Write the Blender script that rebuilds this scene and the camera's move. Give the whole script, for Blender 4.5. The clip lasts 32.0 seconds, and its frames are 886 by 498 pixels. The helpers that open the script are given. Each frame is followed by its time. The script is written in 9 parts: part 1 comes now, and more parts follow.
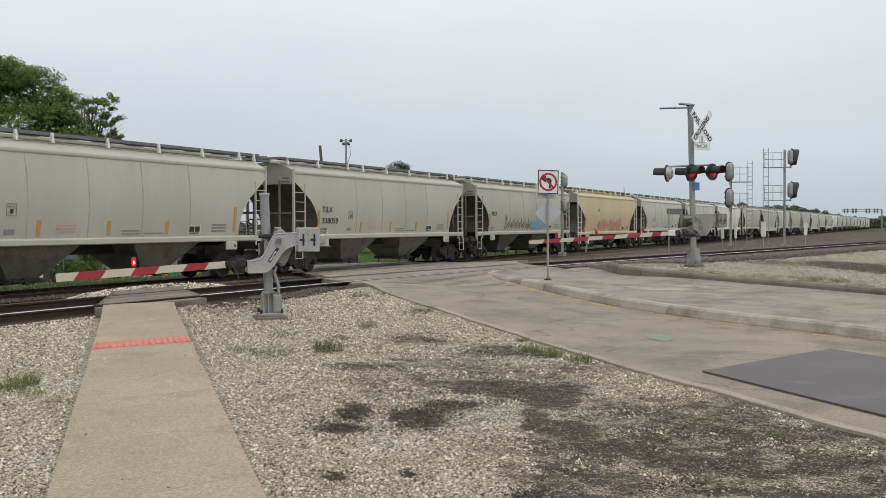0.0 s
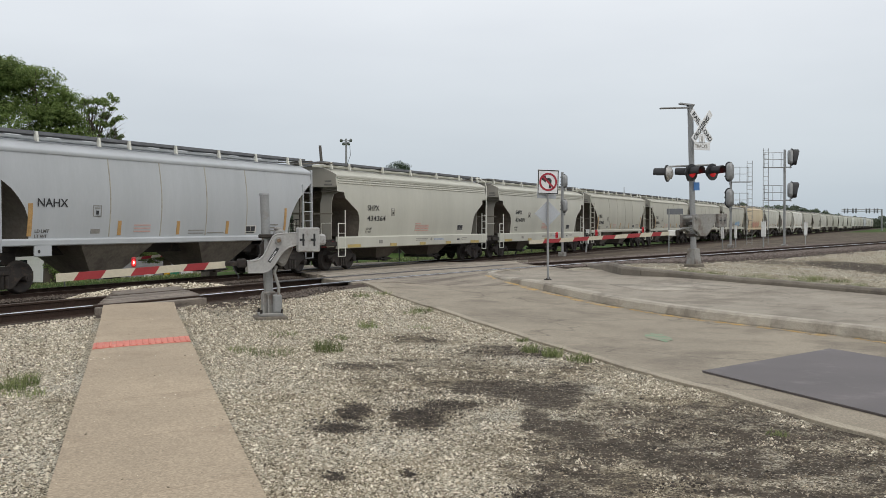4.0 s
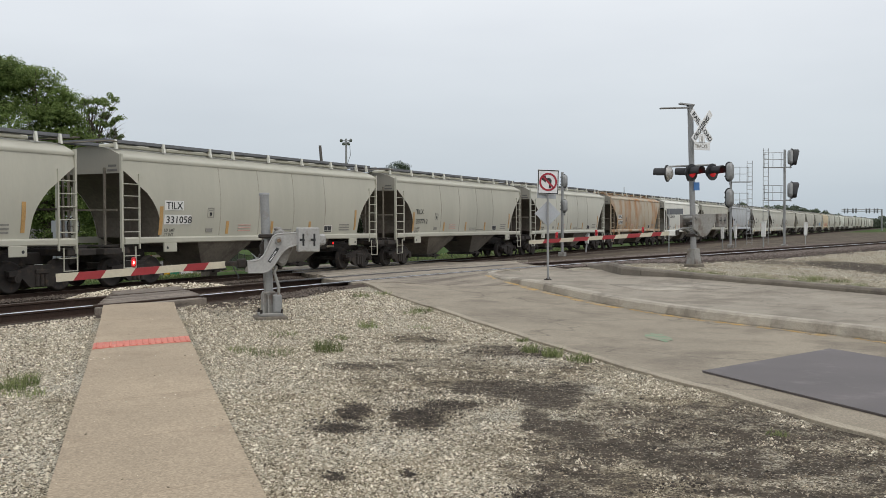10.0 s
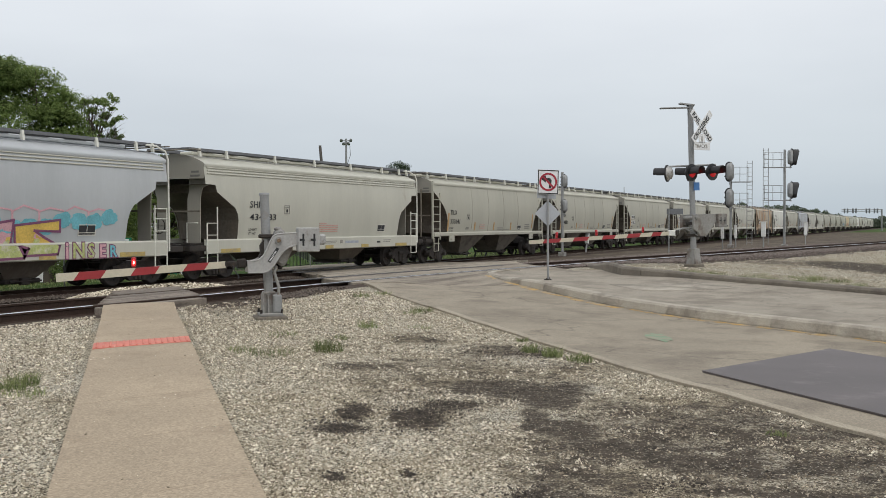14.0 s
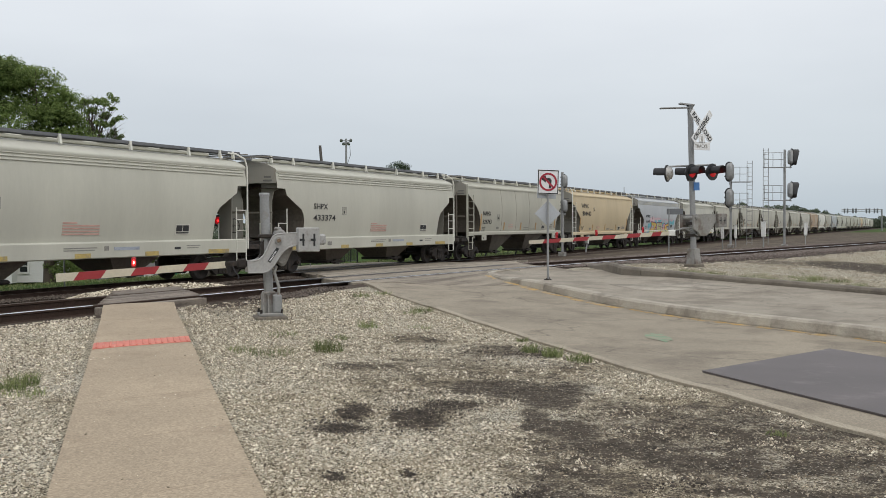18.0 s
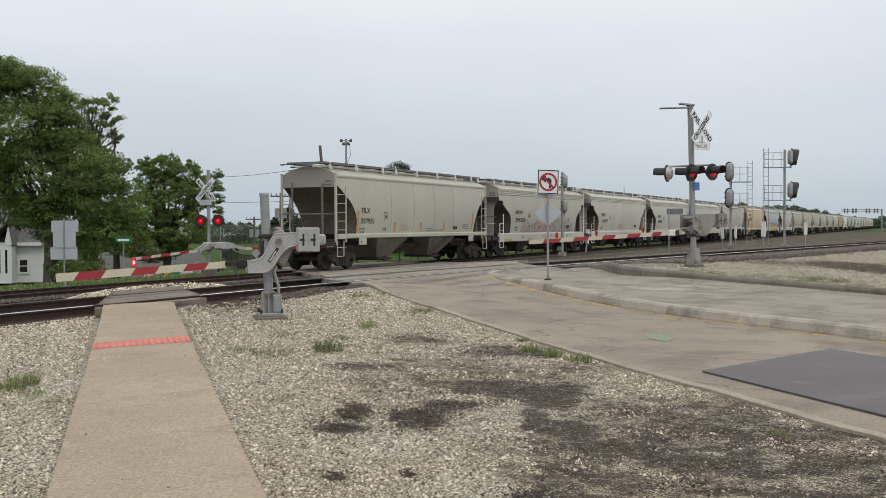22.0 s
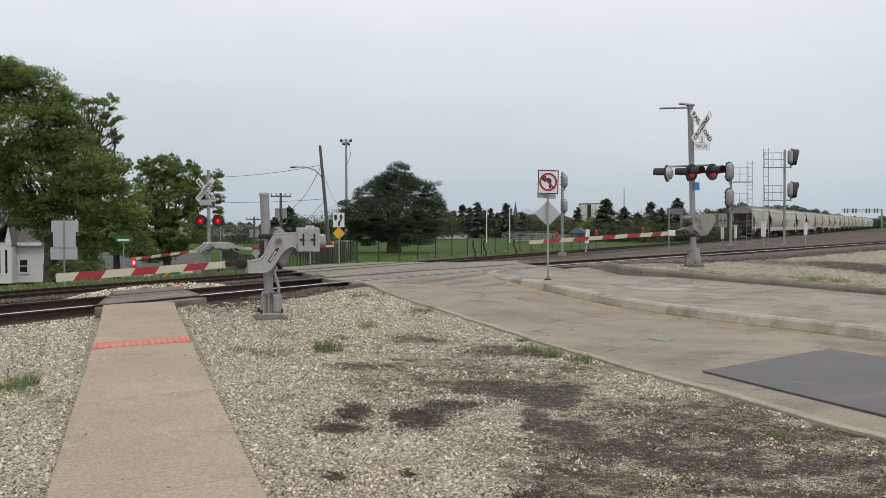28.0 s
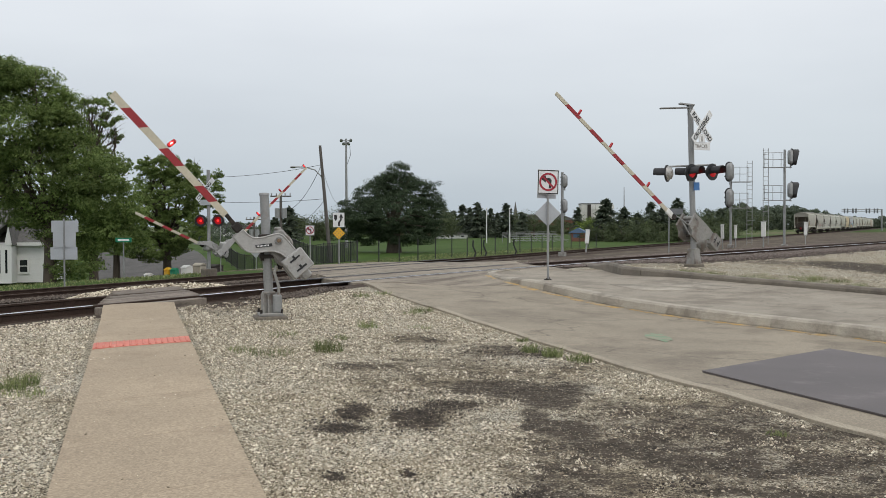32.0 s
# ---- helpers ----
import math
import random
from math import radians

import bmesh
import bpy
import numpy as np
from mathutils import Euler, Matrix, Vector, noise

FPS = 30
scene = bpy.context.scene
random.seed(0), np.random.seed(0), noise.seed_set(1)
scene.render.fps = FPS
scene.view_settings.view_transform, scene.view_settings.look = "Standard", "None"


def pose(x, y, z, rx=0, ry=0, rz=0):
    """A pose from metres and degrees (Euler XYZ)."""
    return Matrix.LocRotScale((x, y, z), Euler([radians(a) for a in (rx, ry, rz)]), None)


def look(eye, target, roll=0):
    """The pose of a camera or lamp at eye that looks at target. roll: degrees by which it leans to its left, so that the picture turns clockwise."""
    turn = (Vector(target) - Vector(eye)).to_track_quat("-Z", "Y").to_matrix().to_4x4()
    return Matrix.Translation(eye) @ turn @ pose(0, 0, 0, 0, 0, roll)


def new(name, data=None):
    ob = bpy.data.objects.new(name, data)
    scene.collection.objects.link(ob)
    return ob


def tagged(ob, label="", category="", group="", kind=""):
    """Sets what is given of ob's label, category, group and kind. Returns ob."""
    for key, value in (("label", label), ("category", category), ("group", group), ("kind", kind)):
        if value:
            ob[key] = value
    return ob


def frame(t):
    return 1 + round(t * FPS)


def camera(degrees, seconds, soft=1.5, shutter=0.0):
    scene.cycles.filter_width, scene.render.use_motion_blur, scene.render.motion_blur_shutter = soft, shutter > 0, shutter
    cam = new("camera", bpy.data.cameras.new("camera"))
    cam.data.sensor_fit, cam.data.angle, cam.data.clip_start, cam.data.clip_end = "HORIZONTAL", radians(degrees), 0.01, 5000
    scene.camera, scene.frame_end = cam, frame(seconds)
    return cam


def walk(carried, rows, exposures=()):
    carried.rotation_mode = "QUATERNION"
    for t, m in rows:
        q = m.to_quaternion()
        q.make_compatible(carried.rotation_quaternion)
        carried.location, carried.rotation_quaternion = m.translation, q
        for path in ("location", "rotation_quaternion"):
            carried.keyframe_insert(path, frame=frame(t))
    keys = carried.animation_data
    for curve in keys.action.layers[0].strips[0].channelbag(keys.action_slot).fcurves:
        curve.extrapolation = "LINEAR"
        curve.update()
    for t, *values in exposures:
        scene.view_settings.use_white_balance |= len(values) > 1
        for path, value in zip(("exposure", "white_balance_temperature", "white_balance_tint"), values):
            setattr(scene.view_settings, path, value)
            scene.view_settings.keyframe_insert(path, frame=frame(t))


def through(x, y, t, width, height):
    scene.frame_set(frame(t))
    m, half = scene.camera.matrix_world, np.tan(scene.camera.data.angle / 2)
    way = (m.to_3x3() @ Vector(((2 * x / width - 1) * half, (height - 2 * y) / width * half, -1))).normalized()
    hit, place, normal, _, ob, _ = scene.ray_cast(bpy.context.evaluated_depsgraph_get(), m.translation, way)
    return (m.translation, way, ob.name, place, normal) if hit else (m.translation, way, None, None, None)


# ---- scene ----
# World: X runs along the railway in the train's direction, Y away across the tracks,
# z = 0 is the head of the rails of the far track; the camera stands over the origin.
PSI = math.degrees(1.11404)
EYE = (0.0, 0.0, 1.928)
cam = camera(48.45, 32.0, soft=0.7, shutter=0.0)
_p = -0.023613
AIM = (math.sin(radians(PSI)) * math.cos(_p), math.cos(radians(PSI)) * math.cos(_p), 1.928 + math.sin(_p))
walk(cam, [(0.0, look(EYE, AIM, -0.16)), (32.0, look(EYE, AIM, -0.16))])

# ---- light ----
world = bpy.data.worlds.new("overcast")
scene.world = world
world.use_nodes = True
wn = world.node_tree.nodes
wl = world.node_tree.links
wn.clear()
sky = wn.new("ShaderNodeTexSky")
sky.sky_type = "NISHITA"
sky.sun_disc = False
sky.sun_elevation = radians(52)
sky.sun_rotation = radians(205)
sky.air_density = 1.0
sky.dust_density = 6.0
sky.ozone_density = 2.0
w_geo = wn.new("ShaderNodeTexCoord")
w_sep = wn.new("ShaderNodeSeparateXYZ")
wl.new(w_geo.outputs["Generated"], w_sep.inputs[0])
w_ramp = wn.new("ShaderNodeValToRGB")
w_ramp.color_ramp.elements[0].position = 0.0
w_ramp.color_ramp.elements[0].color = (0.53, 0.605, 0.665, 1)
w_ramp.color_ramp.elements[1].position = 0.30
w_ramp.color_ramp.elements[1].color = (0.98, 1.0, 1.035, 1)
wl.new(w_sep.outputs["Z"], w_ramp.inputs[0])
# soft cloud sheet
w_map = wn.new("ShaderNodeMapping")
w_map.inputs["Scale"].default_value = (1.2, 1.2, 5.0)
wl.new(w_geo.outputs["Generated"], w_map.inputs[0])
w_noise = wn.new("ShaderNodeTexNoise")
w_noise.inputs["Scale"].default_value = 1.6
w_noise.inputs["Detail"].default_value = 5
w_noise.inputs["Roughness"].default_value = 0.5
wl.new(w_map.outputs[0], w_noise.inputs["Vector"])
w_cr = wn.new("ShaderNodeValToRGB")
w_cr.color_ramp.elements[0].position = 0.3
w_cr.color_ramp.elements[0].color = (0.93, 0.935, 0.945, 1)
w_cr.color_ramp.elements[1].position = 0.7
w_cr.color_ramp.elements[1].color = (1.05, 1.05, 1.045, 1)
wl.new(w_noise.outputs["Fac"], w_cr.inputs[0])
w_mul = wn.new("ShaderNodeMix")
w_mul.data_type, w_mul.blend_type = "RGBA", "MULTIPLY"
w_mul.inputs[0].default_value = 1.0
wl.new(w_ramp.outputs[0], w_mul.inputs[6])
wl.new(w_cr.outputs[0], w_mul.inputs[7])
# the cloud sheet lies over a little of the clear sky's own colour
w_add = wn.new("ShaderNodeMix")
w_add.data_type, w_add.blend_type = "RGBA", "ADD"
w_add.inputs[0].default_value = 0.012
wl.new(w_mul.outputs[2], w_add.inputs[6])
wl.new(sky.outputs[0], w_add.inputs[7])
w_bg = wn.new("ShaderNodeBackground")
w_bg.inputs["Strength"].default_value = 0.92
wl.new(w_add.outputs[2], w_bg.inputs["Color"])
w_out = wn.new("ShaderNodeOutputWorld")
wl.new(w_bg.outputs[0], w_out.inputs["Surface"])

sun = new("sun", bpy.data.lights.new("sun", "SUN"))
sun.data.energy = 0.6
sun.data.angle = radians(22)
sun.data.color = (1.0, 0.955, 0.83)
sun.matrix_world = look((0, 0, 60), (26, 34, 0))
scene.view_settings.exposure = 0.0


# ---- materials ----
def mat(name, color, rough=0.6, metal=0.0, vary=0.12, scale=3.0, fine=40.0, bump=0.1, dirt=None, dirt_at=0.6, spread=0.0, stretch=(1, 1, 1), emit=None, strength=0.0):
    """Principled surface: base colour broken up at two scales, stains of a second colour, fine relief."""
    m = bpy.data.materials.new(name)
    m.use_nodes = True
    n, l = m.node_tree.nodes, m.node_tree.links
    b = n["Principled BSDF"]
    b.inputs["Roughness"].default_value = rough
    b.inputs["Metallic"].default_value = metal
    tc = n.new("ShaderNodeTexCoord")
    mp = n.new("ShaderNodeMapping")
    mp.inputs["Scale"].default_value = stretch
    l.new(tc.outputs["Object"], mp.inputs[0])
    info = n.new("ShaderNodeObjectInfo")
    shift = n.new("ShaderNodeVectorMath")
    shift.operation = "SCALE"
    shift.inputs[0].default_value = (37.0, 19.0, 11.0)
    l.new(info.outputs["Random"], shift.inputs["Scale"])
    l.new(shift.outputs[0], mp.inputs["Location"])
    big, small = n.new("ShaderNodeTexNoise"), n.new("ShaderNodeTexNoise")
    big.inputs["Scale"].default_value, small.inputs["Scale"].default_value = scale, fine
    big.inputs["Detail"].default_value, small.inputs["Detail"].default_value = 4, 3
    l.new(mp.outputs[0], big.inputs["Vector"])
    l.new(mp.outputs[0], small.inputs["Vector"])
    mix = n.new("ShaderNodeMath")
    mix.operation = "ADD"
    l.new(big.outputs["Fac"], mix.inputs[0])
    l.new(small.outputs["Fac"], mix.inputs[1])
    if spread:
        sp = n.new("ShaderNodeMath")
        sp.operation = "MULTIPLY_ADD"
        sp.inputs[1].default_value, sp.inputs[2].default_value = spread, -spread / 2
        l.new(info.outputs["Random"], sp.inputs[0])
        ad = n.new("ShaderNodeMath")
        l.new(mix.outputs[0], ad.inputs[0])
        l.new(sp.outputs[0], ad.inputs[1])
        mix = ad
    ramp = n.new("ShaderNodeMapRange")
    ramp.inputs[1].default_value, ramp.inputs[2].default_value = 0.55, 1.45
    ramp.inputs[3].default_value, ramp.inputs[4].default_value = 1 - vary * 1.6, 1 + vary * 1.6
    ramp.clamp = False
    l.new(mix.outputs[0], ramp.inputs[0])
    col = n.new("ShaderNodeMix")
    col.data_type, col.blend_type = "RGBA", "MULTIPLY"
    col.inputs[0].default_value = 1.0
    col.inputs[6].default_value = (*color, 1)
    l.new(ramp.outputs[0], col.inputs[7])
    out = col.outputs[2]
    if dirt:
        st = n.new("ShaderNodeTexNoise")
        st.inputs["Scale"].default_value, st.inputs["Detail"].default_value = scale * 1.7, 6
        st.inputs["Roughness"].default_value = 0.65
        l.new(mp.outputs[0], st.inputs["Vector"])
        sr = n.new("ShaderNodeMapRange")
        sr.inputs[1].default_value, sr.inputs[2].default_value = dirt_at - 0.08, dirt_at + 0.1
        l.new(st.outputs["Fac"], sr.inputs[0])
        dm = n.new("ShaderNodeMix")
        dm.data_type = "RGBA"
        dm.inputs[7].default_value = (*dirt, 1)
        l.new(sr.outputs[0], dm.inputs[0])
        l.new(out, dm.inputs[6])
        out = dm.outputs[2]
    l.new(out, b.inputs["Base Color"])
    rr = n.new("ShaderNodeMapRange")
    rr.inputs[3].default_value, rr.inputs[4].default_value = max(0.03, rough - 0.12), min(1, rough + 0.12)
    l.new(small.outputs["Fac"], rr.inputs[0])
    l.new(rr.outputs[0], b.inputs["Roughness"])
    if bump:
        bp = n.new("ShaderNodeBump")
        bp.inputs["Strength"].default_value, bp.inputs["Distance"].default_value = bump, 0.02
        l.new(small.outputs["Fac"], bp.inputs["Height"])
        l.new(bp.outputs[0], b.inputs["Normal"])
    if emit:
        b.inputs["Emission Color"].default_value = (*emit, 1)
        b.inputs["Emission Strength"].default_value = strength
    return m


def island_vary(m, amount=0.5, colors=None):
    """Adds a random tint per loose piece of the mesh."""
    n, l = m.node_tree.nodes, m.node_tree.links
    b = n["Principled BSDF"]
    src = b.inputs["Base Color"].links[0].from_socket
    geo = n.new("ShaderNodeNewGeometry")
    ramp = n.new("ShaderNodeValToRGB")
    cs = colors or [(1 - amount,) * 3, (1 + amount,) * 3]
    for _ in range(len(cs) - 2):
        ramp.color_ramp.elements.new(0.5)
    for i, c in enumerate(cs):
        ramp.color_ramp.elements[i].position = i / (len(cs) - 1)
        ramp.color_ramp.elements[i].color = (*c, 1)
    l.new(geo.outputs["Random Per Island"], ramp.inputs[0])
    mx = n.new("ShaderNodeMix")
    mx.data_type, mx.blend_type = "RGBA", "MULTIPLY"
    mx.inputs[0].default_value = 1.0
    l.new(src, mx.inputs[6])
    l.new(ramp.outputs[0], mx.inputs[7])
    l.new(mx.outputs[2], b.inputs["Base Color"])
    return m


MAT = {}
MAT["galv"] = mat("galvanised_steel", (0.30, 0.305, 0.305), 0.5, 0.35, 0.12, 2.0, 30, 0.08, (0.25, 0.22, 0.19), 0.68)
MAT["silver"] = mat("aluminium_paint", (0.39, 0.385, 0.375), 0.48, 0.3, 0.14, 4.0, 30, 0.1, (0.22, 0.19, 0.16), 0.66)
MAT["black"] = mat("black_enamel", (0.018, 0.018, 0.02), 0.45, 0.0, 0.2, 6, 40, 0.05)
# dirty steel, its base also darkened for the shadow beneath the cars
MAT["steel_dark"] = mat("dirty_cast_steel", (0.030, 0.025, 0.022), 0.85, 0.0, 0.3, 3, 30, 0.3, (0.07, 0.05, 0.036), 0.62)
MAT["rail_side"] = mat("rusty_rail_web", (0.052, 0.036, 0.029), 0.85, 0.0, 0.25, 3, 40, 0.2)
MAT["rail_top"] = mat("polished_rail_head", (0.72, 0.745, 0.80), 0.33, 0.9, 0.06, 5, 40, 0.02)
MAT["rail_dull"] = mat("dull_rail_head", (0.085, 0.066, 0.055), 0.6, 0.1, 0.2, 3, 40, 0.05, (0.09, 0.06, 0.045), 0.6)
MAT["tie"] = mat("creosoted_timber", (0.06, 0.046, 0.036), 0.9, 0.0, 0.3, 2, 25, 0.4, (0.12, 0.10, 0.085), 0.6, spread=0.6, stretch=(4, 1, 4))
MAT["red"] = mat("red_reflective_sheet", (0.45, 0.022, 0.03), 0.45, 0, 0.12, 4, 30, 0.02, (0.2, 0.03, 0.03), 0.7)
MAT["white"] = mat("white_reflective_sheet", (0.62, 0.61, 0.55), 0.45, 0, 0.08, 4, 30, 0.02, (0.35, 0.33, 0.29), 0.7)
MAT["sign_white"] = mat("white_sign_face", (0.72, 0.73, 0.74), 0.4, 0, 0.05, 4, 30, 0.0, (0.45, 0.44, 0.42), 0.74)
MAT["sign_black"] = mat("black_sign_ink", (0.02, 0.02, 0.022), 0.5, 0, 0.1, 4, 30, 0)
MAT["sign_back"] = mat("bare_aluminium_sheet", (0.45, 0.47, 0.50), 0.5, 0.3, 0.06, 3, 30, 0.02)
MAT["yellow"] = mat("yellow_sign_face", (0.75, 0.42, 0.03), 0.45, 0, 0.08, 4, 30, 0.0)
MAT["lens_red"] = mat("red_lens", (0.30, 0.006, 0.012), 0.18, 0, 0.1, 30, 60, 0.1)
MAT["lens_red_lit"] = mat("lit_red_lens", (0.32, 0.01, 0.015), 0.2, 0, 0.1, 30, 60, 0.0, emit=(1.0, 0.03, 0.04), strength=0.24)
MAT["lamp_red_hot"] = mat("bright_red_lamp", (0.6, 0.01, 0.01), 0.2, 0, 0.05, 30, 60, 0.0, emit=(1.0, 0.02, 0.02), strength=2.4)


# ---- mesh building ----
class Shape:
    """Collects faces; every piece adds to one mesh."""

    def __init__(self):
        self.v, self.f, self.mi = [], [], []
        self.smooth = []

    def add(self, vs, fs, mi=0, smooth=False):
        o = len(self.v)
        self.v += [tuple(p) for p in vs]
        self.f += [tuple(o + i for i in q) for q in fs]
        self.mi += [mi] * len(fs)
        self.smooth += [smooth] * len(fs)
        return self

    def box(self, c, s, m=None, mi=0, ch=0.0):
        """A box with centre c and size s; ch: chamfered edges."""
        x, y, z = s[0] / 2, s[1] / 2, s[2] / 2
        if ch <= 0:
            vs = [Vector((i * x, j * y, k * z)) for i in (-1, 1) for j in (-1, 1) for k in (-1, 1)]
            fs = [(0, 1, 3, 2), (4, 6, 7, 5), (0, 4, 5, 1), (2, 3, 7, 6), (0, 2, 6, 4), (1, 5, 7, 3)]
        else:
            ch = min(ch, 0.45 * min(s))
            vs, idx = [], {}
            for i in (-1, 1):
                for j in (-1, 1):
                    for k in (-1, 1):
                        for a in range(3):
                            p = [i * (x - ch), j * (y - ch), k * (z - ch)]
                            p[a] = (i * x, j * y, k * z)[a]
                            idx[i, j, k, a] = len(vs)
                            vs.append(Vector(p))
            fs = []
            for a, (b, c2) in ((0, (1, 2)), (1, (0, 2)), (2, (0, 1))):
                for sg in (-1, 1):
                    q = []
                    for u, w in ((-1, -1), (1, -1), (1, 1), (-1, 1)):
                        key = [0, 0, 0]
                        key[a], key[b], key[c2] = sg, u, w
                        q.append(idx[(*key, a)])
                    fs.append(tuple(q))
            for a, b, c2 in ((0, 1, 2), (0, 2, 1), (1, 2, 0)):
                for u in (-1, 1):
                    for w in (-1, 1):
                        k1, k2 = [0, 0, 0], [0, 0, 0]
                        k1[a], k1[b], k1[c2] = u, w, -1
                        k2[a], k2[b], k2[c2] = u, w, 1
                        fs.append((idx[(*k1, a)], idx[(*k1, b)], idx[(*k2, b)], idx[(*k2, a)]))
            for i in (-1, 1):
                for j in (-1, 1):
                    for k in (-1, 1):
                        fs.append((idx[i, j, k, 0], idx[i, j, k, 1], idx[i, j, k, 2]))
        c = Vector(c)
        vs = [(m @ p if m is not None else p) + c for p in vs]
        return self.add(vs, fs, mi)

    def tube(self, pts, r, n=8, mi=0, caps=True, smooth=True):
        """A round bar through pts; r: one radius or one a point."""
        pts = [Vector(p) for p in pts]
        rs = r if isinstance(r, (list, tuple)) else [r] * len(pts)
        vs, fs = [], []
        up = None
        for i, p in enumerate(pts):
            d = (pts[min(i + 1, len(pts) - 1)] - pts[max(i - 1, 0)]).normalized()
            if up is None:
                up = d.orthogonal().normalized()
            up = (up - d * up.dot(d)).normalized()
            w = d.cross(up)
            vs += [p + (up * math.cos(2 * math.pi * k / n) + w * math.sin(2 * math.pi * k / n)) * rs[i] for k in range(n)]
        for i in range(len(pts) - 1):
            for k in range(n):
                a, b = i * n + k, i * n + (k + 1) % n
                fs.append((a, b, b + n, a + n))
        self.add(vs, fs, mi, smooth)
        if caps:
            o = len(vs)
            self.add(vs[:n], [tuple(range(n))[::-1]], mi)
            self.add(vs[o - n:], [tuple(range(n))], mi)
        return self

    def prism(self, poly, a, b, mi=0, axis="y"):
        """A flat outline drawn in two axes, pushed from a to b along the third."""
        n = len(poly)
        at = {"y": lambda u, w, t: (u, t, w), "x": lambda u, w, t: (t, u, w), "z": lambda u, w, t: (u, w, t)}[axis]
        vs = [at(u, w, a) for u, w in poly] + [at(u, w, b) for u, w in poly]
        fs = [(i, (i + 1) % n, n + (i + 1) % n, n + i) for i in range(n)]
        fs += [tuple(range(n))[::-1], tuple(range(n, 2 * n))]
        return self.add(vs, fs, mi)

    def grid(self, rows, mi=0, smooth=True, wrap=False):
        """A sheet through rows of points."""
        w = len(rows[0])
        vs = [p for r in rows for p in r]
        fs = []
        for i in range(len(rows) - 1):
            for k in range(w if wrap else w - 1):
                k2 = (k + 1) % w
                fs.append((i * w + k, i * w + k2, (i + 1) * w + k2, (i + 1) * w + k))
        return self.add(vs, fs, mi, smooth)

    def ball(self, c, r, n=8, m=5, mi=0):
        rows = []
        rr = r if isinstance(r, (list, tuple)) else (r, r, r)
        for i in range(m + 1):
            a = math.pi * i / m
            rows.append([(c[0] + rr[0] * math.sin(a) * math.cos(2 * math.pi * k / n), c[1] + rr[1] * math.sin(a) * math.sin(2 * math.pi * k / n), c[2] + rr[2] * math.cos(a)) for k in range(n)])
        return self.grid(rows, mi, True, True)

    def mesh(self, name, mats):
        me = bpy.data.meshes.new(name)
        me.from_pydata(self.v, [], self.f)
        for m in mats if isinstance(mats, (list, tuple)) else [mats]:
            me.materials.append(m)
        me.polygons.foreach_set("material_index", self.mi)
        me.polygons.foreach_set("use_smooth", self.smooth)
        bm = bmesh.new()
        bm.from_mesh(me)
        bmesh.ops.recalc_face_normals(bm, faces=bm.faces)
        bm.to_mesh(me)
        bm.free()
        return me


def thing(name, m, label, category, group="", kind=""):
    """An empty at a thing's base."""
    ob = new(name)
    ob.empty_display_size = 0.2
    ob.matrix_basis = m
    return tagged(ob, label, category, group, kind)


def part(name, shape, mats, parent=None, label="", m=None):
    """One mesh object under a thing or a part."""
    ob = new(name, shape.mesh(name, mats) if isinstance(shape, Shape) else shape)
    ob.parent = parent
    if m is not None:
        ob.matrix_basis = m
    return tagged(ob, label)


def solid(name, shape, mats, label, category="", group="", kind="", m=None):
    ob = part(name, shape, mats, None, label, m)
    return tagged(ob, "", category, group, kind)


_text = {}


def text_mesh(words, size, material, depth=0.004, bold=0.0):
    """Lettering as a mesh, in the plane of x and y, its lower left corner at the origin."""
    key = (words, size, material.name)
    if key not in _text:
        cu = bpy.data.curves.new("lettering", "FONT")
        cu.body, cu.size, cu.extrude, cu.resolution_u = words, size, depth, 2
        cu.offset = bold
        ob = bpy.data.objects.new("lettering", cu)
        scene.collection.objects.link(ob)
        me = bpy.data.meshes.new_from_object(ob)
        me.materials.clear()
        me.materials.append(material)
        bpy.data.objects.remove(ob)
        _text[key] = me
    return _text[key]


# ---- lie of the land ----
def near_rail(x):
    """Y of the near rail of the front track, which bends towards the camera."""
    return 12.8 - 0.175 * (math.sqrt((x - 23) ** 2 + 36) + (x - 23)) / 2


def step(t):
    t = min(1.0, max(0.0, t))
    return t * t * (3 - 2 * t)


FRONT_RAIL = 0.60
TRACK_Y = 24.18
DIAG = Vector((0.7071, 0.7071, 0))       # the way the road and the footway run
SIDE = Vector((0.7071, -0.7071, 0))


def land(x, y):
    """Height of the ground."""
    d = near_rail(x) - y
    if d > 0:
        z = 0.15 + 0.30 * step(1 - (d - 0.8) / 9.5)
        # the bank round the foot of the tall crossing signal
        u, w = (x - 32.0) / 10.0, (y - 5.0) / 6.0
        side = (x - y) / 1.414
        z += 0.11 * step((2.6 - d) / 2.2) * step(1.3 - abs(side - 5.6) / 1.5)
        z += 0.20 * math.exp(-u * u - w * w) * step((side - 11.0) / 5.0)
        return z
    # beyond the far track the ground falls away towards the houses
    fall = 1.45 * step((y - 27.6) / 16.0) * step((64 - x) / 16.0)
    return 0.45 - 0.60 * step((-d - 2.6) / max(6.0, 18.9 - near_rail(x))) - fall


def spacing(stops):
    """Grid lines: (start, end, step) stretches."""
    out = []
    for a, b, s in stops:
        n = max(1, round((b - a) / s))
        out += [a + (b - a) * i / n for i in range(n)]
    return out + [stops[-1][1]]


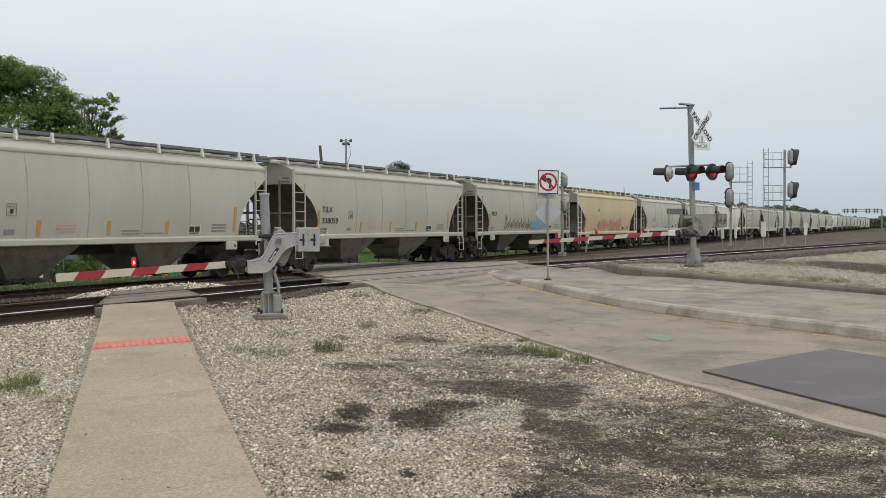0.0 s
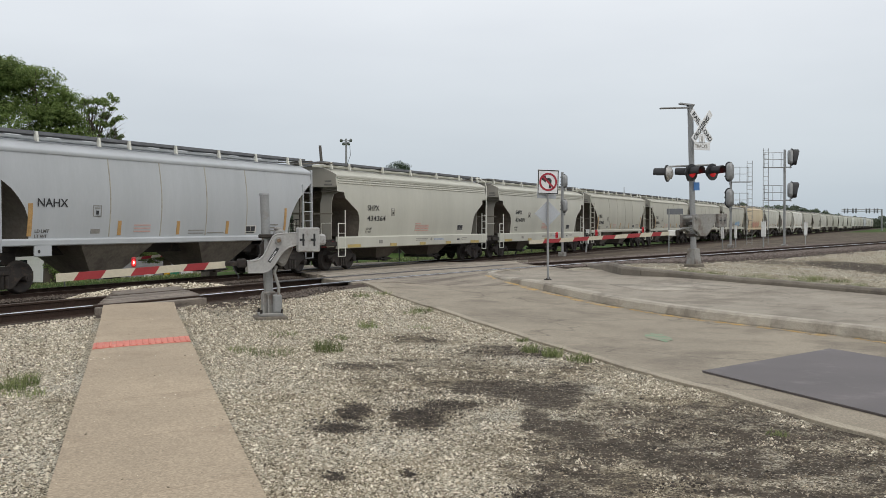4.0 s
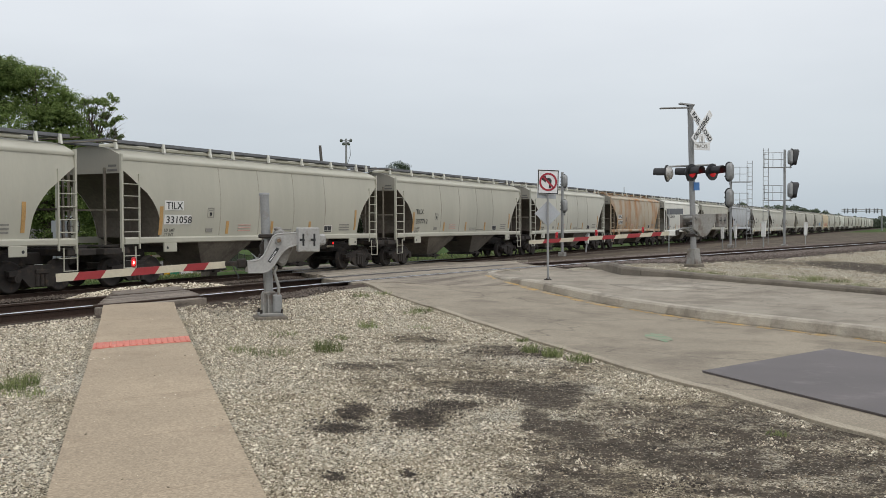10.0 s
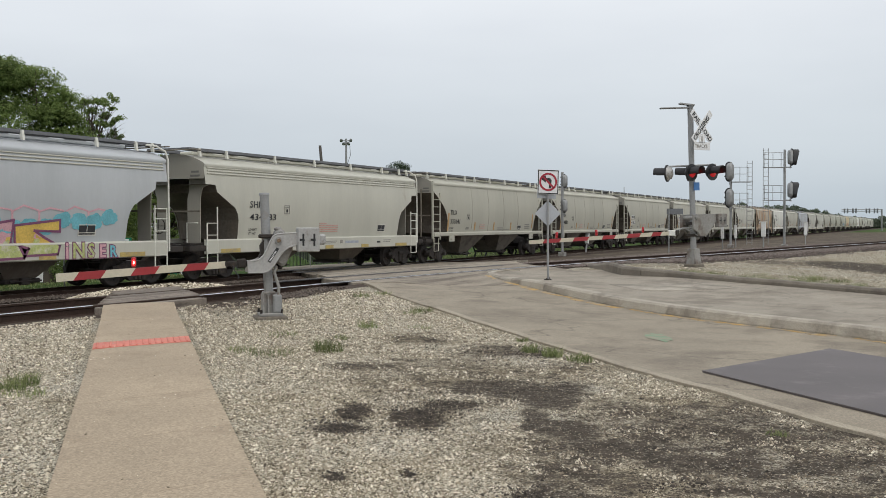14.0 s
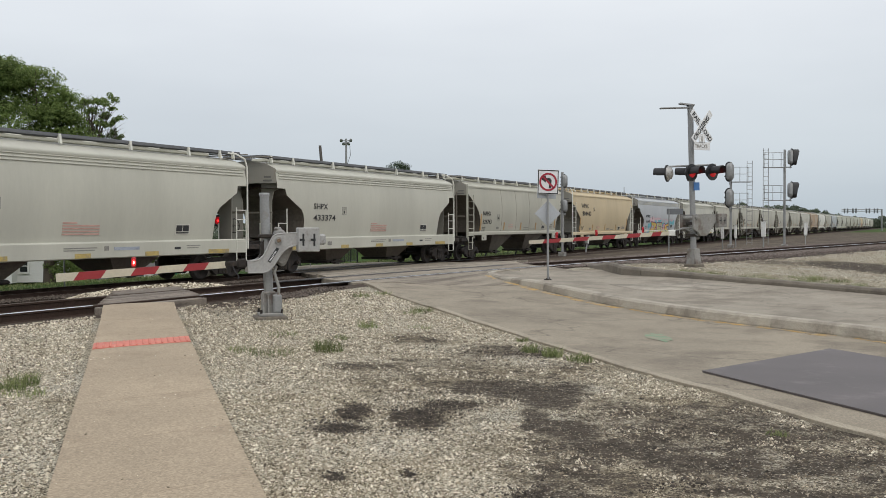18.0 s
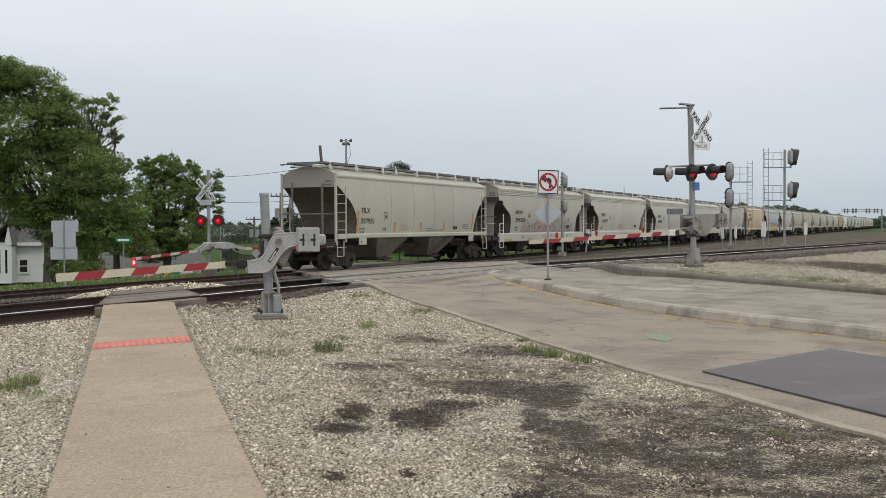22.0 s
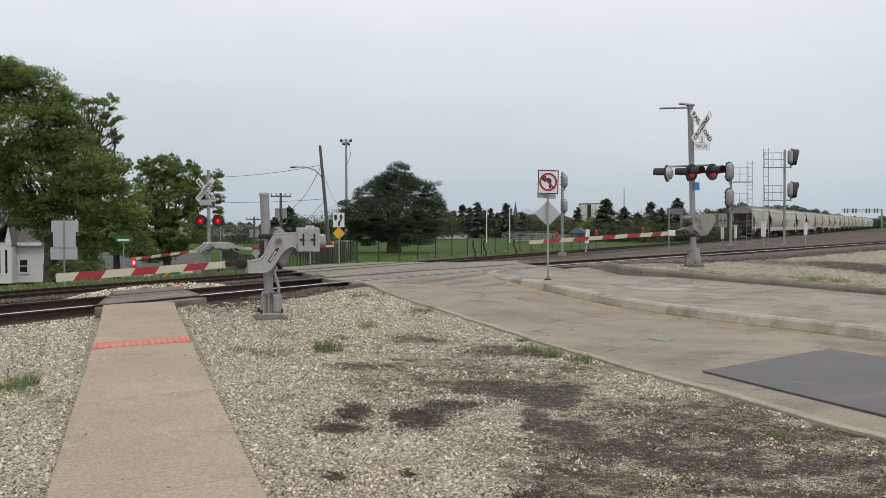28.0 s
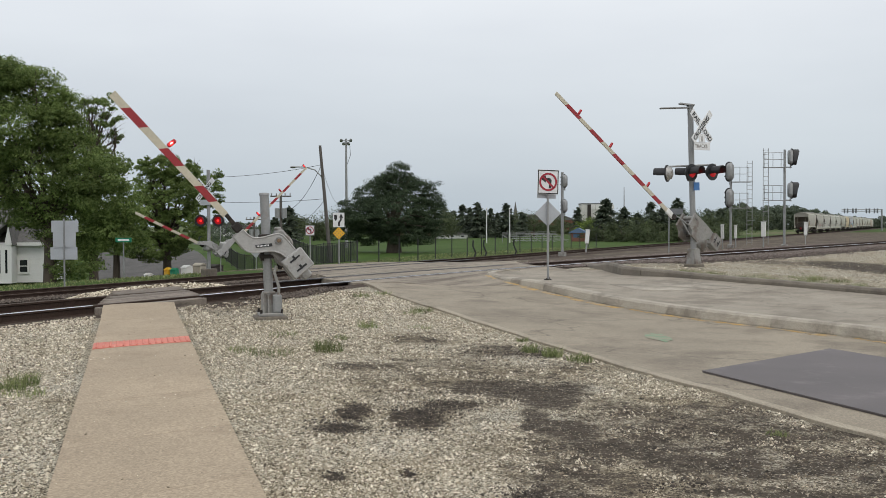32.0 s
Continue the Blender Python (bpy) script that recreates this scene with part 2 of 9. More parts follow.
# ---- ground ----
def ground_material():
    m = bpy.data.materials.new("pale_crushed_gravel")
    m.use_nodes = True
    n, l = m.node_tree.nodes, m.node_tree.links
    b = n["Principled BSDF"]
    b.inputs["Roughness"].default_value = 0.95
    tc = n.new("ShaderNodeTexCoord")
    P = tc.outputs["Object"]

    def noisy(scale, detail=4, rough=0.6):
        t = n.new("ShaderNodeTexNoise")
        t.inputs["Scale"].default_value, t.inputs["Detail"].default_value, t.inputs["Roughness"].default_value = scale, detail, rough
        l.new(P, t.inputs["Vector"])
        return t.outputs["Fac"]

    def math_(op, a, b2):
        t = n.new("ShaderNodeMath")
        t.operation = op
        for i, v in enumerate((a, b2)):
            if isinstance(v, (int, float)):
                t.inputs[i].default_value = v
            else:
                l.new(v, t.inputs[i])
        return t.outputs[0]

    def rng(v, a, b2, c=0.0, d=1.0):
        t = n.new("ShaderNodeMapRange")
        t.inputs[1].default_value, t.inputs[2].default_value, t.inputs[3].default_value, t.inputs[4].default_value = a, b2, c, d
        l.new(v, t.inputs[0])
        return t.outputs[0]

    def mixc(f, a, c2):
        t = n.new("ShaderNodeMix")
        t.data_type = "RGBA"
        l.new(f, t.inputs[0]) if not isinstance(f, float) else None
        for i, v in ((6, a), (7, c2)):
            if isinstance(v, tuple):
                t.inputs[i].default_value = (*v, 1)
            else:
                l.new(v, t.inputs[i])
        return t.outputs[2]

    vor = n.new("ShaderNodeTexVoronoi")
    vor.inputs["Scale"].default_value = 78
    l.new(P, vor.inputs["Vector"])
    sepc = n.new("ShaderNodeSeparateColor")
    l.new(vor.outputs["Color"], sepc.inputs[0])
    # the dark end of the mix stands for shadowed gaps between chips
    stone = mixc(rng(sepc.outputs[0], 0.12, 0.9), (0.073, 0.061, 0.047), (0.74, 0.71, 0.63))
    tone = mixc(rng(noisy(0.7, 5), 0.35, 0.68), (0.80, 0.73, 0.60), (1.08, 1.06, 1.0))
    t = n.new("ShaderNodeMix")
    t.data_type, t.blend_type = "RGBA", "MULTIPLY"
    t.inputs[0].default_value = 1.0
    l.new(stone, t.inputs[6])
    l.new(tone, t.inputs[7])
    col = t.outputs[2]
    # worn, oily earth showing through: a few spots with ragged edges
    sep = n.new("ShaderNodeSeparateXYZ")
    l.new(P, sep.inputs[0])
    total = None
    for cx, cy, rx, ry, turn, s in SPOTS:
        ca, sa = math.cos(radians(turn)), math.sin(radians(turn))
        dx, dy = math_("SUBTRACT", sep.outputs[0], cx), math_("SUBTRACT", sep.outputs[1], cy)
        u = math_("DIVIDE", math_("ADD", math_("MULTIPLY", dx, ca), math_("MULTIPLY", dy, sa)), rx)
        w = math_("DIVIDE", math_("SUBTRACT", math_("MULTIPLY", dy, ca), math_("MULTIPLY", dx, sa)), ry)
        q = math_("SUBTRACT", 1.0, math_("ADD", math_("MULTIPLY", u, u), math_("MULTIPLY", w, w)))
        q = math_("MAXIMUM", math_("MULTIPLY", q, s), -1.5)
        total = q if total is None else math_("MAXIMUM", total, q)
    ragged = math_("ADD", math_("MULTIPLY", math_("SUBTRACT", noisy(2.6, 10, 0.78), 0.5), 7.5), math_("MULTIPLY", math_("SUBTRACT", noisy(11.0, 6, 0.7), 0.5), 3.0))
    edge = math_("ADD", total, ragged)
    # sandy fines between the stones, then the dark crust
    sandy = mixc(rng(noisy(14, 7), 0.35, 0.68), (0.165, 0.130, 0.090), (0.32, 0.272, 0.20))
    fines = math_("MULTIPLY", rng(math_("ADD", edge, math_("MULTIPLY", math_("SUBTRACT", noisy(0.9, 6), 0.5), 5.0)), -0.9, 0.7, 0.0, 0.75), rng(sepc.outputs[1], 0.45, 0.65, 1.0, 0.15))
    col = mixc(fines, col, sandy)
    spot = rng(edge, -0.1, 0.95, 0.0, 0.95)
    earth = mixc(rng(noisy(9, 8), 0.35, 0.68), (0.043, 0.036, 0.030), (0.118, 0.098, 0.078))
    keep = math_("MULTIPLY", spot, rng(sepc.outputs[1], 0.86, 0.9, 1.0, 0.35))
    col = mixc(keep, col, earth)
    l.new(col, b.inputs["Base Color"])
    bp = n.new("ShaderNodeBump")
    bp.inputs["Strength"].default_value, bp.inputs["Distance"].default_value = 0.7, 0.03
    l.new(math_("ADD", vor.outputs["Distance"], math_("MULTIPLY", noisy(60, 4), 0.5)), bp.inputs["Height"])
    l.new(bp.outputs[0], b.inputs["Normal"])
    return m


# ragged dark patches: centre, two radii, turn, strength
SPOTS = [(8.33, 1.64, 1.7, 2.12, -64, 0.85), (7.76, 0.58, 0.67, 1.04, -64, 0.95), (10.51, 4.61, 1.25, 1.74, -64, 0.45), (6.81, 2.14, 0.65, 0.82, -64, 0.8), (15.4, 11.76, 0.66, 1.67, -64, 0.5),
         (7.77, 4.74, 0.18, 0.43, -64, 1.5), (7.19, 4.53, 0.23, 0.24, -64, 1.6), (7.92, 4.13, 0.32, 0.53, -64, 1.7), (8.66, 4.16, 0.39, 0.31, -64, 1.3),
         (12.73, 6.61, 0.5, 0.54, -64, 0.8), (10.06, 6.02, 0.47, 0.36, -64, 0.6), (9.72, 4.13, 0.61, 0.59, -64, 1.7), (9.55, 3.52, 0.41, 0.88, -64, 1.9),
         (12.47, 5.13, 0.7, 0.66, -64, 1.0), (9.99, 3.42, 0.33, 0.54, -64, 1.5), (8.34, 3.15, 0.19, 0.68, -64, 1.6), (8.12, 2.76, 0.37, 0.57, -64, 1.9),
         (7.6, 2.18, 0.43, 0.44, -64, 1.9), (8.78, 2.08, 0.36, 0.26, -64, 1.0), (7.43, 1.44, 0.53, 0.35, -64, 1.9), (7.31, 1.04, 0.34, 0.23, -64, 1.4),
         (6.62, 2.08, 0.34, 0.31, -64, 1.3), (6.1, 2.15, 0.33, 0.19, -64, 1.4), (6.63, 1.26, 0.34, 0.14, -64, 1.2), (8.03, 0.72, 0.33, 0.19, -64, 1.0),
         (9.03, 0.48, 0.29, 0.27, -64, 1.1), (7.43, 0.34, 0.2, 0.28, -64, 1.6), (6.83, 0.65, 0.52, 0.16, -64, 1.4), (5.84, 3.73, 0.1, 0.11, -64, 0.9),
         (6.13, 3.28, 0.06, 0.1, -64, 1.0), (5.98, 2.34, 0.15, 0.12, -64, 1.4), (9.64, 2.17, 0.5, 0.21, -64, 0.7), (9.44, 1.34, 0.31, 0.22, -64, 0.7),
         (40.5, 1.2, 3.4, 6.0, -64, 2.4), (40.57, 5.2, 2.97, 3.0, -64, 0.7)]
MAT["gravel"] = ground_material()
MAT["ballast"] = island_vary(mat("grey_ballast", (0.080, 0.062, 0.050), 0.95, 0, 0.35, 1.2, 22, 0.8, (0.055, 0.043, 0.036), 0.56), 0.01)
MAT["grass"] = mat("mown_grass", (0.050, 0.088, 0.020), 0.9, 0, 0.28, 0.35, 9, 0.6, (0.10, 0.11, 0.04), 0.62)
MAT["field"] = mat("far_fields", (0.09, 0.12, 0.045), 0.95, 0, 0.25, 0.02, 0.5, 0.0, (0.16, 0.14, 0.09), 0.6)
MAT["dirt"] = mat("brown_dirt", (0.088, 0.070, 0.054), 0.95, 0, 0.35, 0.35, 9, 0.6, (0.16, 0.135, 0.105), 0.53)


for _k in ("ballast", "grass", "field", "dirt", "gravel", "tie", "rail_side", "rail_dull"):
    MAT[_k].node_tree.nodes["Principled BSDF"].inputs["Specular IOR Level"].default_value = 0.08


def build_ground():
    xs = spacing([(-2600, -400, 400), (-400, -60, 30), (-60, -6, 4), (-6, 4, 1), (4, 40, 0.5), (40, 90, 2), (90, 200, 8), (200, 600, 40), (600, 3400, 300)])
    ys = spacing([(-2600, -300, 300), (-300, -20, 20), (-20, -4, 2), (-4, 30, 0.5), (30, 60, 3), (60, 200, 14), (200, 600, 50), (600, 3400, 300)])
    s = Shape()
    vs = []
    for x in xs:
        for y in ys:
            vs.append((x, y, land(x, y) - 0.0))
    w = len(ys)
    fs, mi = [], []
    for i in range(len(xs) - 1):
        for j in range(w - 1):
            x, y = (xs[i] + xs[i + 1]) / 2, (ys[j] + ys[j + 1]) / 2
            d = y - near_rail(x)
            if y > 26.6 or (y > 15.8 and x < -2):
                k = 1 if max(abs(x), abs(y)) < 220 else 2
            elif (-3.2 if x > 35 else -0.9) < d < 2.8 or abs(y - TRACK_Y) < 2.6:
                k = 3
            elif -0.7 < d and y < 26.6 and x < 19:
                k = 3
            elif d > 0 and x > 260 and y < 20:
                k = 1
            elif d > 0 and x > 31 and y > near_rail(x) + 2.5:
                k = 4
            elif d > 0:
                k = 0
            elif max(abs(x), abs(y)) > 110:
                k = 2
            else:
                k = 0
            fs.append((i * w + j, (i + 1) * w + j, (i + 1) * w + j + 1, i * w + j + 1))
            mi.append(k)
    s.v, s.f, s.mi, s.smooth = vs, fs, mi, [True] * len(fs)
    solid("ground", s, [MAT["gravel"], MAT["grass"], MAT["field"], MAT["ballast"], MAT["dirt"]], "pale gravel ground with oily patches, grass beyond the tracks", "ground", "", "structure")


build_ground()


# ---- tracks ----
def rail_profile():
    return [(-0.07, -0.17), (0.07, -0.17), (0.07, -0.15), (0.012, -0.13), (0.012, -0.045), (0.036, -0.035), (0.036, -0.006), (0.028, 0.0), (-0.028, 0.0), (-0.036, -0.006), (-0.036, -0.035), (-0.012, -0.045), (-0.012, -0.13), (-0.07, -0.15)]


PLANKS = (12.05, 15.0)      # where the planked foot crossing covers the front track


def build_track(name, line, z, label, x0, x1, pitch, ballast=True):
    """line(x) gives the middle's y; two rails on their own, and sleepers."""
    t = thing(name, pose(0, 0, 0), label, "railway track", "", "structure")
    xs = spacing([(x0, 6, 3.0), (6, 30, 0.3), (30, x1, 3.0)])
    prof = rail_profile()
    for side in (-0.755, 0.755):
        s = Shape()
        rows = []
        for x in xs:
            sl = (line(x + 0.1) - line(x - 0.1)) / 0.2
            nrm = Vector((-sl, 1, 0)).normalized()
            c = Vector((x, line(x), z)) + nrm * side
            rows.append([c + nrm * u + Vector((0, 0, w)) for u, w in prof])
        s.grid(rows, 0, False, True)
        np_ = len(prof)
        s.mi = [(2 if PLANKS[0] < xs[i // np_] < PLANKS[1] else 1) if (i % np_) in (6, 7, 8) else 0 for i in range(len(s.f))]
        bright = name == "front_track" and side < 0
        part("rail", s, [MAT["rail_side"], MAT["rail_top" if bright else "rail_dull"], MAT["rail_dull"]], t, "worn steel rail with a bright running surface" if bright else "brown steel rail with a dull running surface")
    ties = Shape()
    me = Shape().box((0, 0, 0), (0.23, 2.6, 0.18), ch=0.012).mesh("sleeper", MAT["tie"])
    x = max(x0, 4.0)
    k = 0
    while x < min(x1, 96):
        sl = (line(x + 0.1) - line(x - 0.1)) / 0.2
        ob = new("sleeper", me)
        ob.parent = t
        ob.matrix_basis = pose(x, line(x), z - 0.265, 0, 0, math.degrees(math.atan(sl)) + random.uniform(-1.2, 1.2))
        x += pitch
        k += 1
    while x < x1:
        sl = (line(x + 0.1) - line(x - 0.1)) / 0.2
        ties.box((x, line(x), z - 0.265), (0.23, 2.6, 0.18), Matrix.Rotation(math.atan(sl), 4, "Z"))
        x += pitch
    if ties.v:
        tagged(part("sleepers_beyond", ties, MAT["tie"], t), "", "", "", "stuff")
    return t


front_mid = lambda x: near_rail(x) + 0.755
build_track("front_track", front_mid, FRONT_RAIL, "rusty railway track on dark sleepers in ballast", -60, 130, 0.56)
build_track("far_track", lambda x: TRACK_Y, 0.0, "straight main railway track in grey ballast", -80, 420, 0.6)


# ---- covered hopper cars ----
PITCH, HALF = 17.828, 7.95
MAT["car"] = {}


def car_paint(name, color, rust=(0.22, 0.13, 0.07), rust_at=0.76, vary=0.03):
    """Old paint: vertical streaks of grime and rust, faint panel seams."""
    m = mat(name, color, 0.62, 0, vary, 0.5, 14, 0.03, rust, rust_at, stretch=(1.0, 1.0, 0.3))
    n, l = m.node_tree.nodes, m.node_tree.links
    b = n["Principled BSDF"]
    src = b.inputs["Base Color"].links[0].from_socket
    tc = n.new("ShaderNodeTexCoord")
    mp = n.new("ShaderNodeMapping")
    mp.inputs["Scale"].default_value = (0.9, 0.3, 0.16)
    l.new(tc.outputs["Object"], mp.inputs[0])
    st = n.new("ShaderNodeTexNoise")
    st.inputs["Scale"].default_value, st.inputs["Detail"].default_value, st.inputs["Roughness"].default_value = 1.1, 5, 0.55
    l.new(mp.outputs[0], st.inputs["Vector"])
    r = n.new("ShaderNodeMapRange")
    r.inputs[1].default_value, r.inputs[2].default_value, r.inputs[3].default_value, r.inputs[4].default_value = 0.38, 0.72, 1.03, 0.90
    l.new(st.outputs["Fac"], r.inputs[0])
    mx = n.new("ShaderNodeMix")
    mx.data_type, mx.blend_type = "RGBA", "MULTIPLY"
    mx.inputs[0].default_value = 1.0
    l.new(src, mx.inputs[6])
    l.new(r.outputs[0], mx.inputs[7])
    l.new(mx.outputs[2], b.inputs["Base Color"])
    return m


PAINT = {
    "grey": car_paint("weathered_light_grey_paint", (0.447, 0.435, 0.365)),
    "pale": car_paint("weathered_pale_paint", (0.504, 0.497, 0.430)),
    "white": car_paint("nearly_white_paint", (0.67, 0.665, 0.60)),
    "blue": car_paint("pale_blue_grey_paint", (0.44, 0.46, 0.475)),
    "yellow": car_paint("cream_yellow_paint", (0.56, 0.455, 0.29)),
    "rusty": car_paint("rust_streaked_paint", (0.43, 0.375, 0.285), (0.36, 0.17, 0.055), 0.535, 0.06),
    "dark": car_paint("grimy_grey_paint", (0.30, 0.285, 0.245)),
}
# grime plus painted-in shade: gaps between cars and undersides get darker colours
MAT["end_dirt_shade"] = mat("grimy_end_sheet", (0.118, 0.100, 0.080), 0.85, 0, 0.3, 0.8, 10, 0.1, (0.10, 0.08, 0.065), 0.58)
MAT["hopper_dirt_shade"] = mat("dusty_hopper_steel", (0.175, 0.155, 0.126), 0.8, 0, 0.25, 0.9, 12, 0.1, (0.10, 0.085, 0.07), 0.57)
MAT["walkway"] = mat("galvanised_grating", (0.16, 0.165, 0.175), 0.6, 0.3, 0.2, 3, 40, 0.2)
MAT["ink"] = mat("black_stencil_paint", (0.025, 0.025, 0.028), 0.6, 0, 0.2, 5, 40, 0)
MAT["ink_soft"] = mat("faded_stencil_paint", (0.24, 0.23, 0.21), 0.7, 0, 0.2, 5, 40, 0)
MAT["ink_red"] = mat("faded_red_stencil", (0.55, 0.34, 0.29), 0.7, 0, 0.2, 5, 40, 0)
MAT["amber"] = mat("amber_reflective_strip", (0.46, 0.275, 0.10), 0.5, 0, 0.2, 4, 40, 0)
# wheel colour lowered too, as part of that painted under-car shadow
MAT["axle"] = mat("dark_wheel_steel", (0.032, 0.027, 0.024), 0.75, 0.1, 0.25, 4, 30, 0.15, (0.075, 0.05, 0.034), 0.62)


def half_width(z, bulge):
    """Half the width of the body at height z."""
    t = (z - 1.4) / 2.75
    return 1.36 + bulge * math.sin(math.pi * min(1, max(0, t))) * 0.9


def low_edge(x, kind):
    """Lower edge of the side sheet: the corners are cut away above the trucks."""
    a = HALF - abs(x)
    pts = CUTS[kind]
    return float(np.interp(a, [p[0] for p in pts], [p[1] for p in pts]))


SILLS = {"round": (1.59, 1.38), "smooth": (1.47, 0.95), "angled": (1.45, 1.22)}
CUTS = {
    "round": [(0, 3.72), (0.4, 3.45), (0.74, 3.2), (1.03, 3.0), (1.27, 2.75), (1.47, 2.48), (1.59, 2.22), (1.65, 1.9), (1.68, 1.56)],
    "smooth": [(0, 3.42), (0.53, 3.40), (0.6, 3.15), (1.6, 2.6), (1.75, 2.4), (1.83, 2.15), (1.87, 1.46)],
    "angled": [(0, 3.46), (0.4, 3.38), (1.65, 2.48), (1.8, 2.25), (1.86, 2.0), (1.89, 1.43)],
}


def car_meshes(kind, paint):
    """All part meshes of one kind of car; built once, shared by the cars."""
    d = {}
    bulge = 0.16
    eave, crown = 4.13, 4.52
    ends = [p[0] for p in CUTS[kind]]
    xs = sorted([-HALF + a for a in ends] + [HALF - a for a in ends] + spacing([(-HALF + 2.6, HALF - 2.6, 1.2)]))
    for nm, sg in (("near", -1), ("far", 1)):
        s = Shape()
        rows = []
        for x in xs:
            lo = low_edge(x, kind)
            rows.append([(x, sg * half_width(lo + (eave - lo) * k / 8, bulge), lo + (eave - lo) * k / 8) for k in range(9)])
        s.grid(rows)
        d["side_" + nm] = s.mesh("side_sheet", PAINT[paint])
    # roof with a lip along the eaves
    s = Shape()
    prof = [(-1.40, eave - 0.10), (-1.43, eave - 0.02), (-1.38, eave + 0.04), (-1.28, eave + 0.09), (-0.95, eave + 0.24), (-0.5, crown - 0.04), (0, crown), (0.5, crown - 0.04), (0.95, eave + 0.24), (1.28, eave + 0.09), (1.38, eave + 0.04), (1.43, eave - 0.02), (1.40, eave - 0.10)]
    s.grid([[(x, y, z) for y, z in prof] for x in spacing([(-HALF, HALF, 2.0)])])
    d["roof"] = s.mesh("roof", PAINT[paint])
    s = Shape()
    s.box((0, 0, crown + 0.06), (2 * HALF - 1.4, 0.62, 0.13), ch=0.03)
    for i in range(10):
        s.box((-HALF + 1.4 + i * (2 * HALF - 2.8) / 9, 0, crown + 0.135), (0.9, 0.66, 0.03), ch=0.008)
    d["hatch"] = s.mesh("hatch_cover", PAINT[paint])
    # ends: upright above, sloping in below
    for nm, e in (("rear", -1), ("front", 1)):
        s = Shape()
        s.add([(e * HALF, y, z) for y, z in prof], [tuple(range(len(prof)))])
        s.add([(e * HALF, -1.38, 4.04), (e * HALF, 1.38, 4.04), (e * HALF, 1.42, 3.62), (e * HALF, -1.42, 3.62)], [(0, 1, 2, 3)])
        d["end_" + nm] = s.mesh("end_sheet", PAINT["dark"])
        s = Shape()
        prof2 = [(a, z) for a, z in CUTS[kind]] + [(CUTS[kind][-1][0] + 0.9, 1.25)]
        s.grid([[(e * (HALF - a - 0.02), y * (half_width(z, bulge) - 0.02), z) for y in (-1, -0.5, 0, 0.5, 1)] for a, z in prof2], 0, False)
        d["slope_" + nm] = s.mesh("slope_sheet", PAINT["dark"] if kind == "angled" else MAT["end_dirt_shade"])
        # end frame: four posts and two rails, ladder on each side
        s = Shape()
        for q, y in enumerate((-0.78, 0.78) if kind != "smooth" else ()):
            d["endpost_%s%d" % (nm, q)] = Shape().box((e * (HALF + 0.12), y, 2.55), (0.07, 0.06, 2.5)).mesh("end_post", MAT["hopper_dirt_shade"])
        d["endrail_" + nm] = Shape().box((e * (HALF + 0.12), 0, 2.46), (0.05, 2.6, 0.06)).mesh("end_rail", MAT["hopper_dirt_shade"])
        s.tube([(e * (HALF + 0.05), -1.3, 4.6), (e * (HALF + 0.35), -1.25, 4.62), (e * (HALF + 0.35), 1.25, 4.62), (e * (HALF + 0.05), 1.3, 4.6)], 0.025, 6)
        d["endframe_" + nm] = s.mesh("grab_bar", MAT["hopper_dirt_shade"])
        s = Shape()
        s.box((e * (HALF + 0.25), 0, 1.16), (1.1, 2.84, 0.20), ch=0.02)
        s.box((e * (HALF - 1.0), 0, 0.98), (2.4, 0.55, 0.36), ch=0.03)
        s.box((e * (HALF + 0.15), 0, 1.32), (0.9, 2.5, 0.05))
        d["platform_" + nm] = s.mesh("end_platform", MAT["steel_dark"])
        s = Shape()
        s.box((e * (HALF + 0.68), 0, 0.86), (0.42, 0.16, 0.18), ch=0.03)
        s.box((e * (HALF + 0.92), 0.03 * e, 0.86), (0.2, 0.26, 0.28), ch=0.05)
        s.tube([(e * (HALF + 0.7), 0.35, 0.82), (e * (HALF + 0.85), 0.3, 0.55), (e * (HALF + 0.99), 0.15, 0.5)], 0.03, 6)
        d["coupler_" + nm] = s.mesh("coupler", MAT["steel_dark"])
        for sn, sg in (("near", -1), ("far", 1)):
            s = Shape()
            yy = sg * 1.47
            if kind == "smooth":
                # short ladder on two tubes; the front corner has a tall bent handrail
                s.tube([(e * (HALF - 0.06), yy, 0.62), (e * (HALF - 0.06), yy, 2.05 if e < 0 else 2.55)], 0.026, 6)
                s.tube([(e * (HALF - 0.62), yy, 0.62), (e * (HALF - 0.62), yy, 2.62)], 0.026, 6)
                for z in (0.62, 0.98, 1.62, 2.04) if e < 0 else (0.62, 0.98, 1.38, 1.78, 2.18, 2.52):
                    s.tube([(e * (HALF - 0.06), yy, z), (e * (HALF - 0.62), yy, z)], 0.017, 5)
                if e > 0:
                    s.tube([(HALF - 0.55, sg * 1.05, 4.62), (HALF - 0.25, sg * 1.2, 4.60), (HALF - 0.02, sg * 1.40, 4.42), (HALF + 0.05, sg * 1.45, 4.15), (HALF + 0.05, sg * 1.47, 1.1)], 0.034, 7)
                else:
                    s.tube([(-HALF - 0.10, sg * 1.2, 2.05), (-HALF - 0.10, sg * 0.7, 2.05), (-HALF - 0.10, sg * 0.7, 1.3)], 0.02, 6)
            else:
                if kind == "angled":
                    s.tube([(e * (HALF - 0.5), sg * 1.05, 4.62), (e * (HALF - 0.18), sg * 1.2, 4.60), (e * (HALF + 0.0), sg * 1.40, 4.42), (e * (HALF + 0.03), sg * 1.45, 4.15), (e * (HALF + 0.03), sg * 1.47, 1.1)], 0.038, 7)
                else:
                    s.box((e * (HALF + 0.02), sg * 1.40, 2.68), (0.08, 0.09, 3.1))
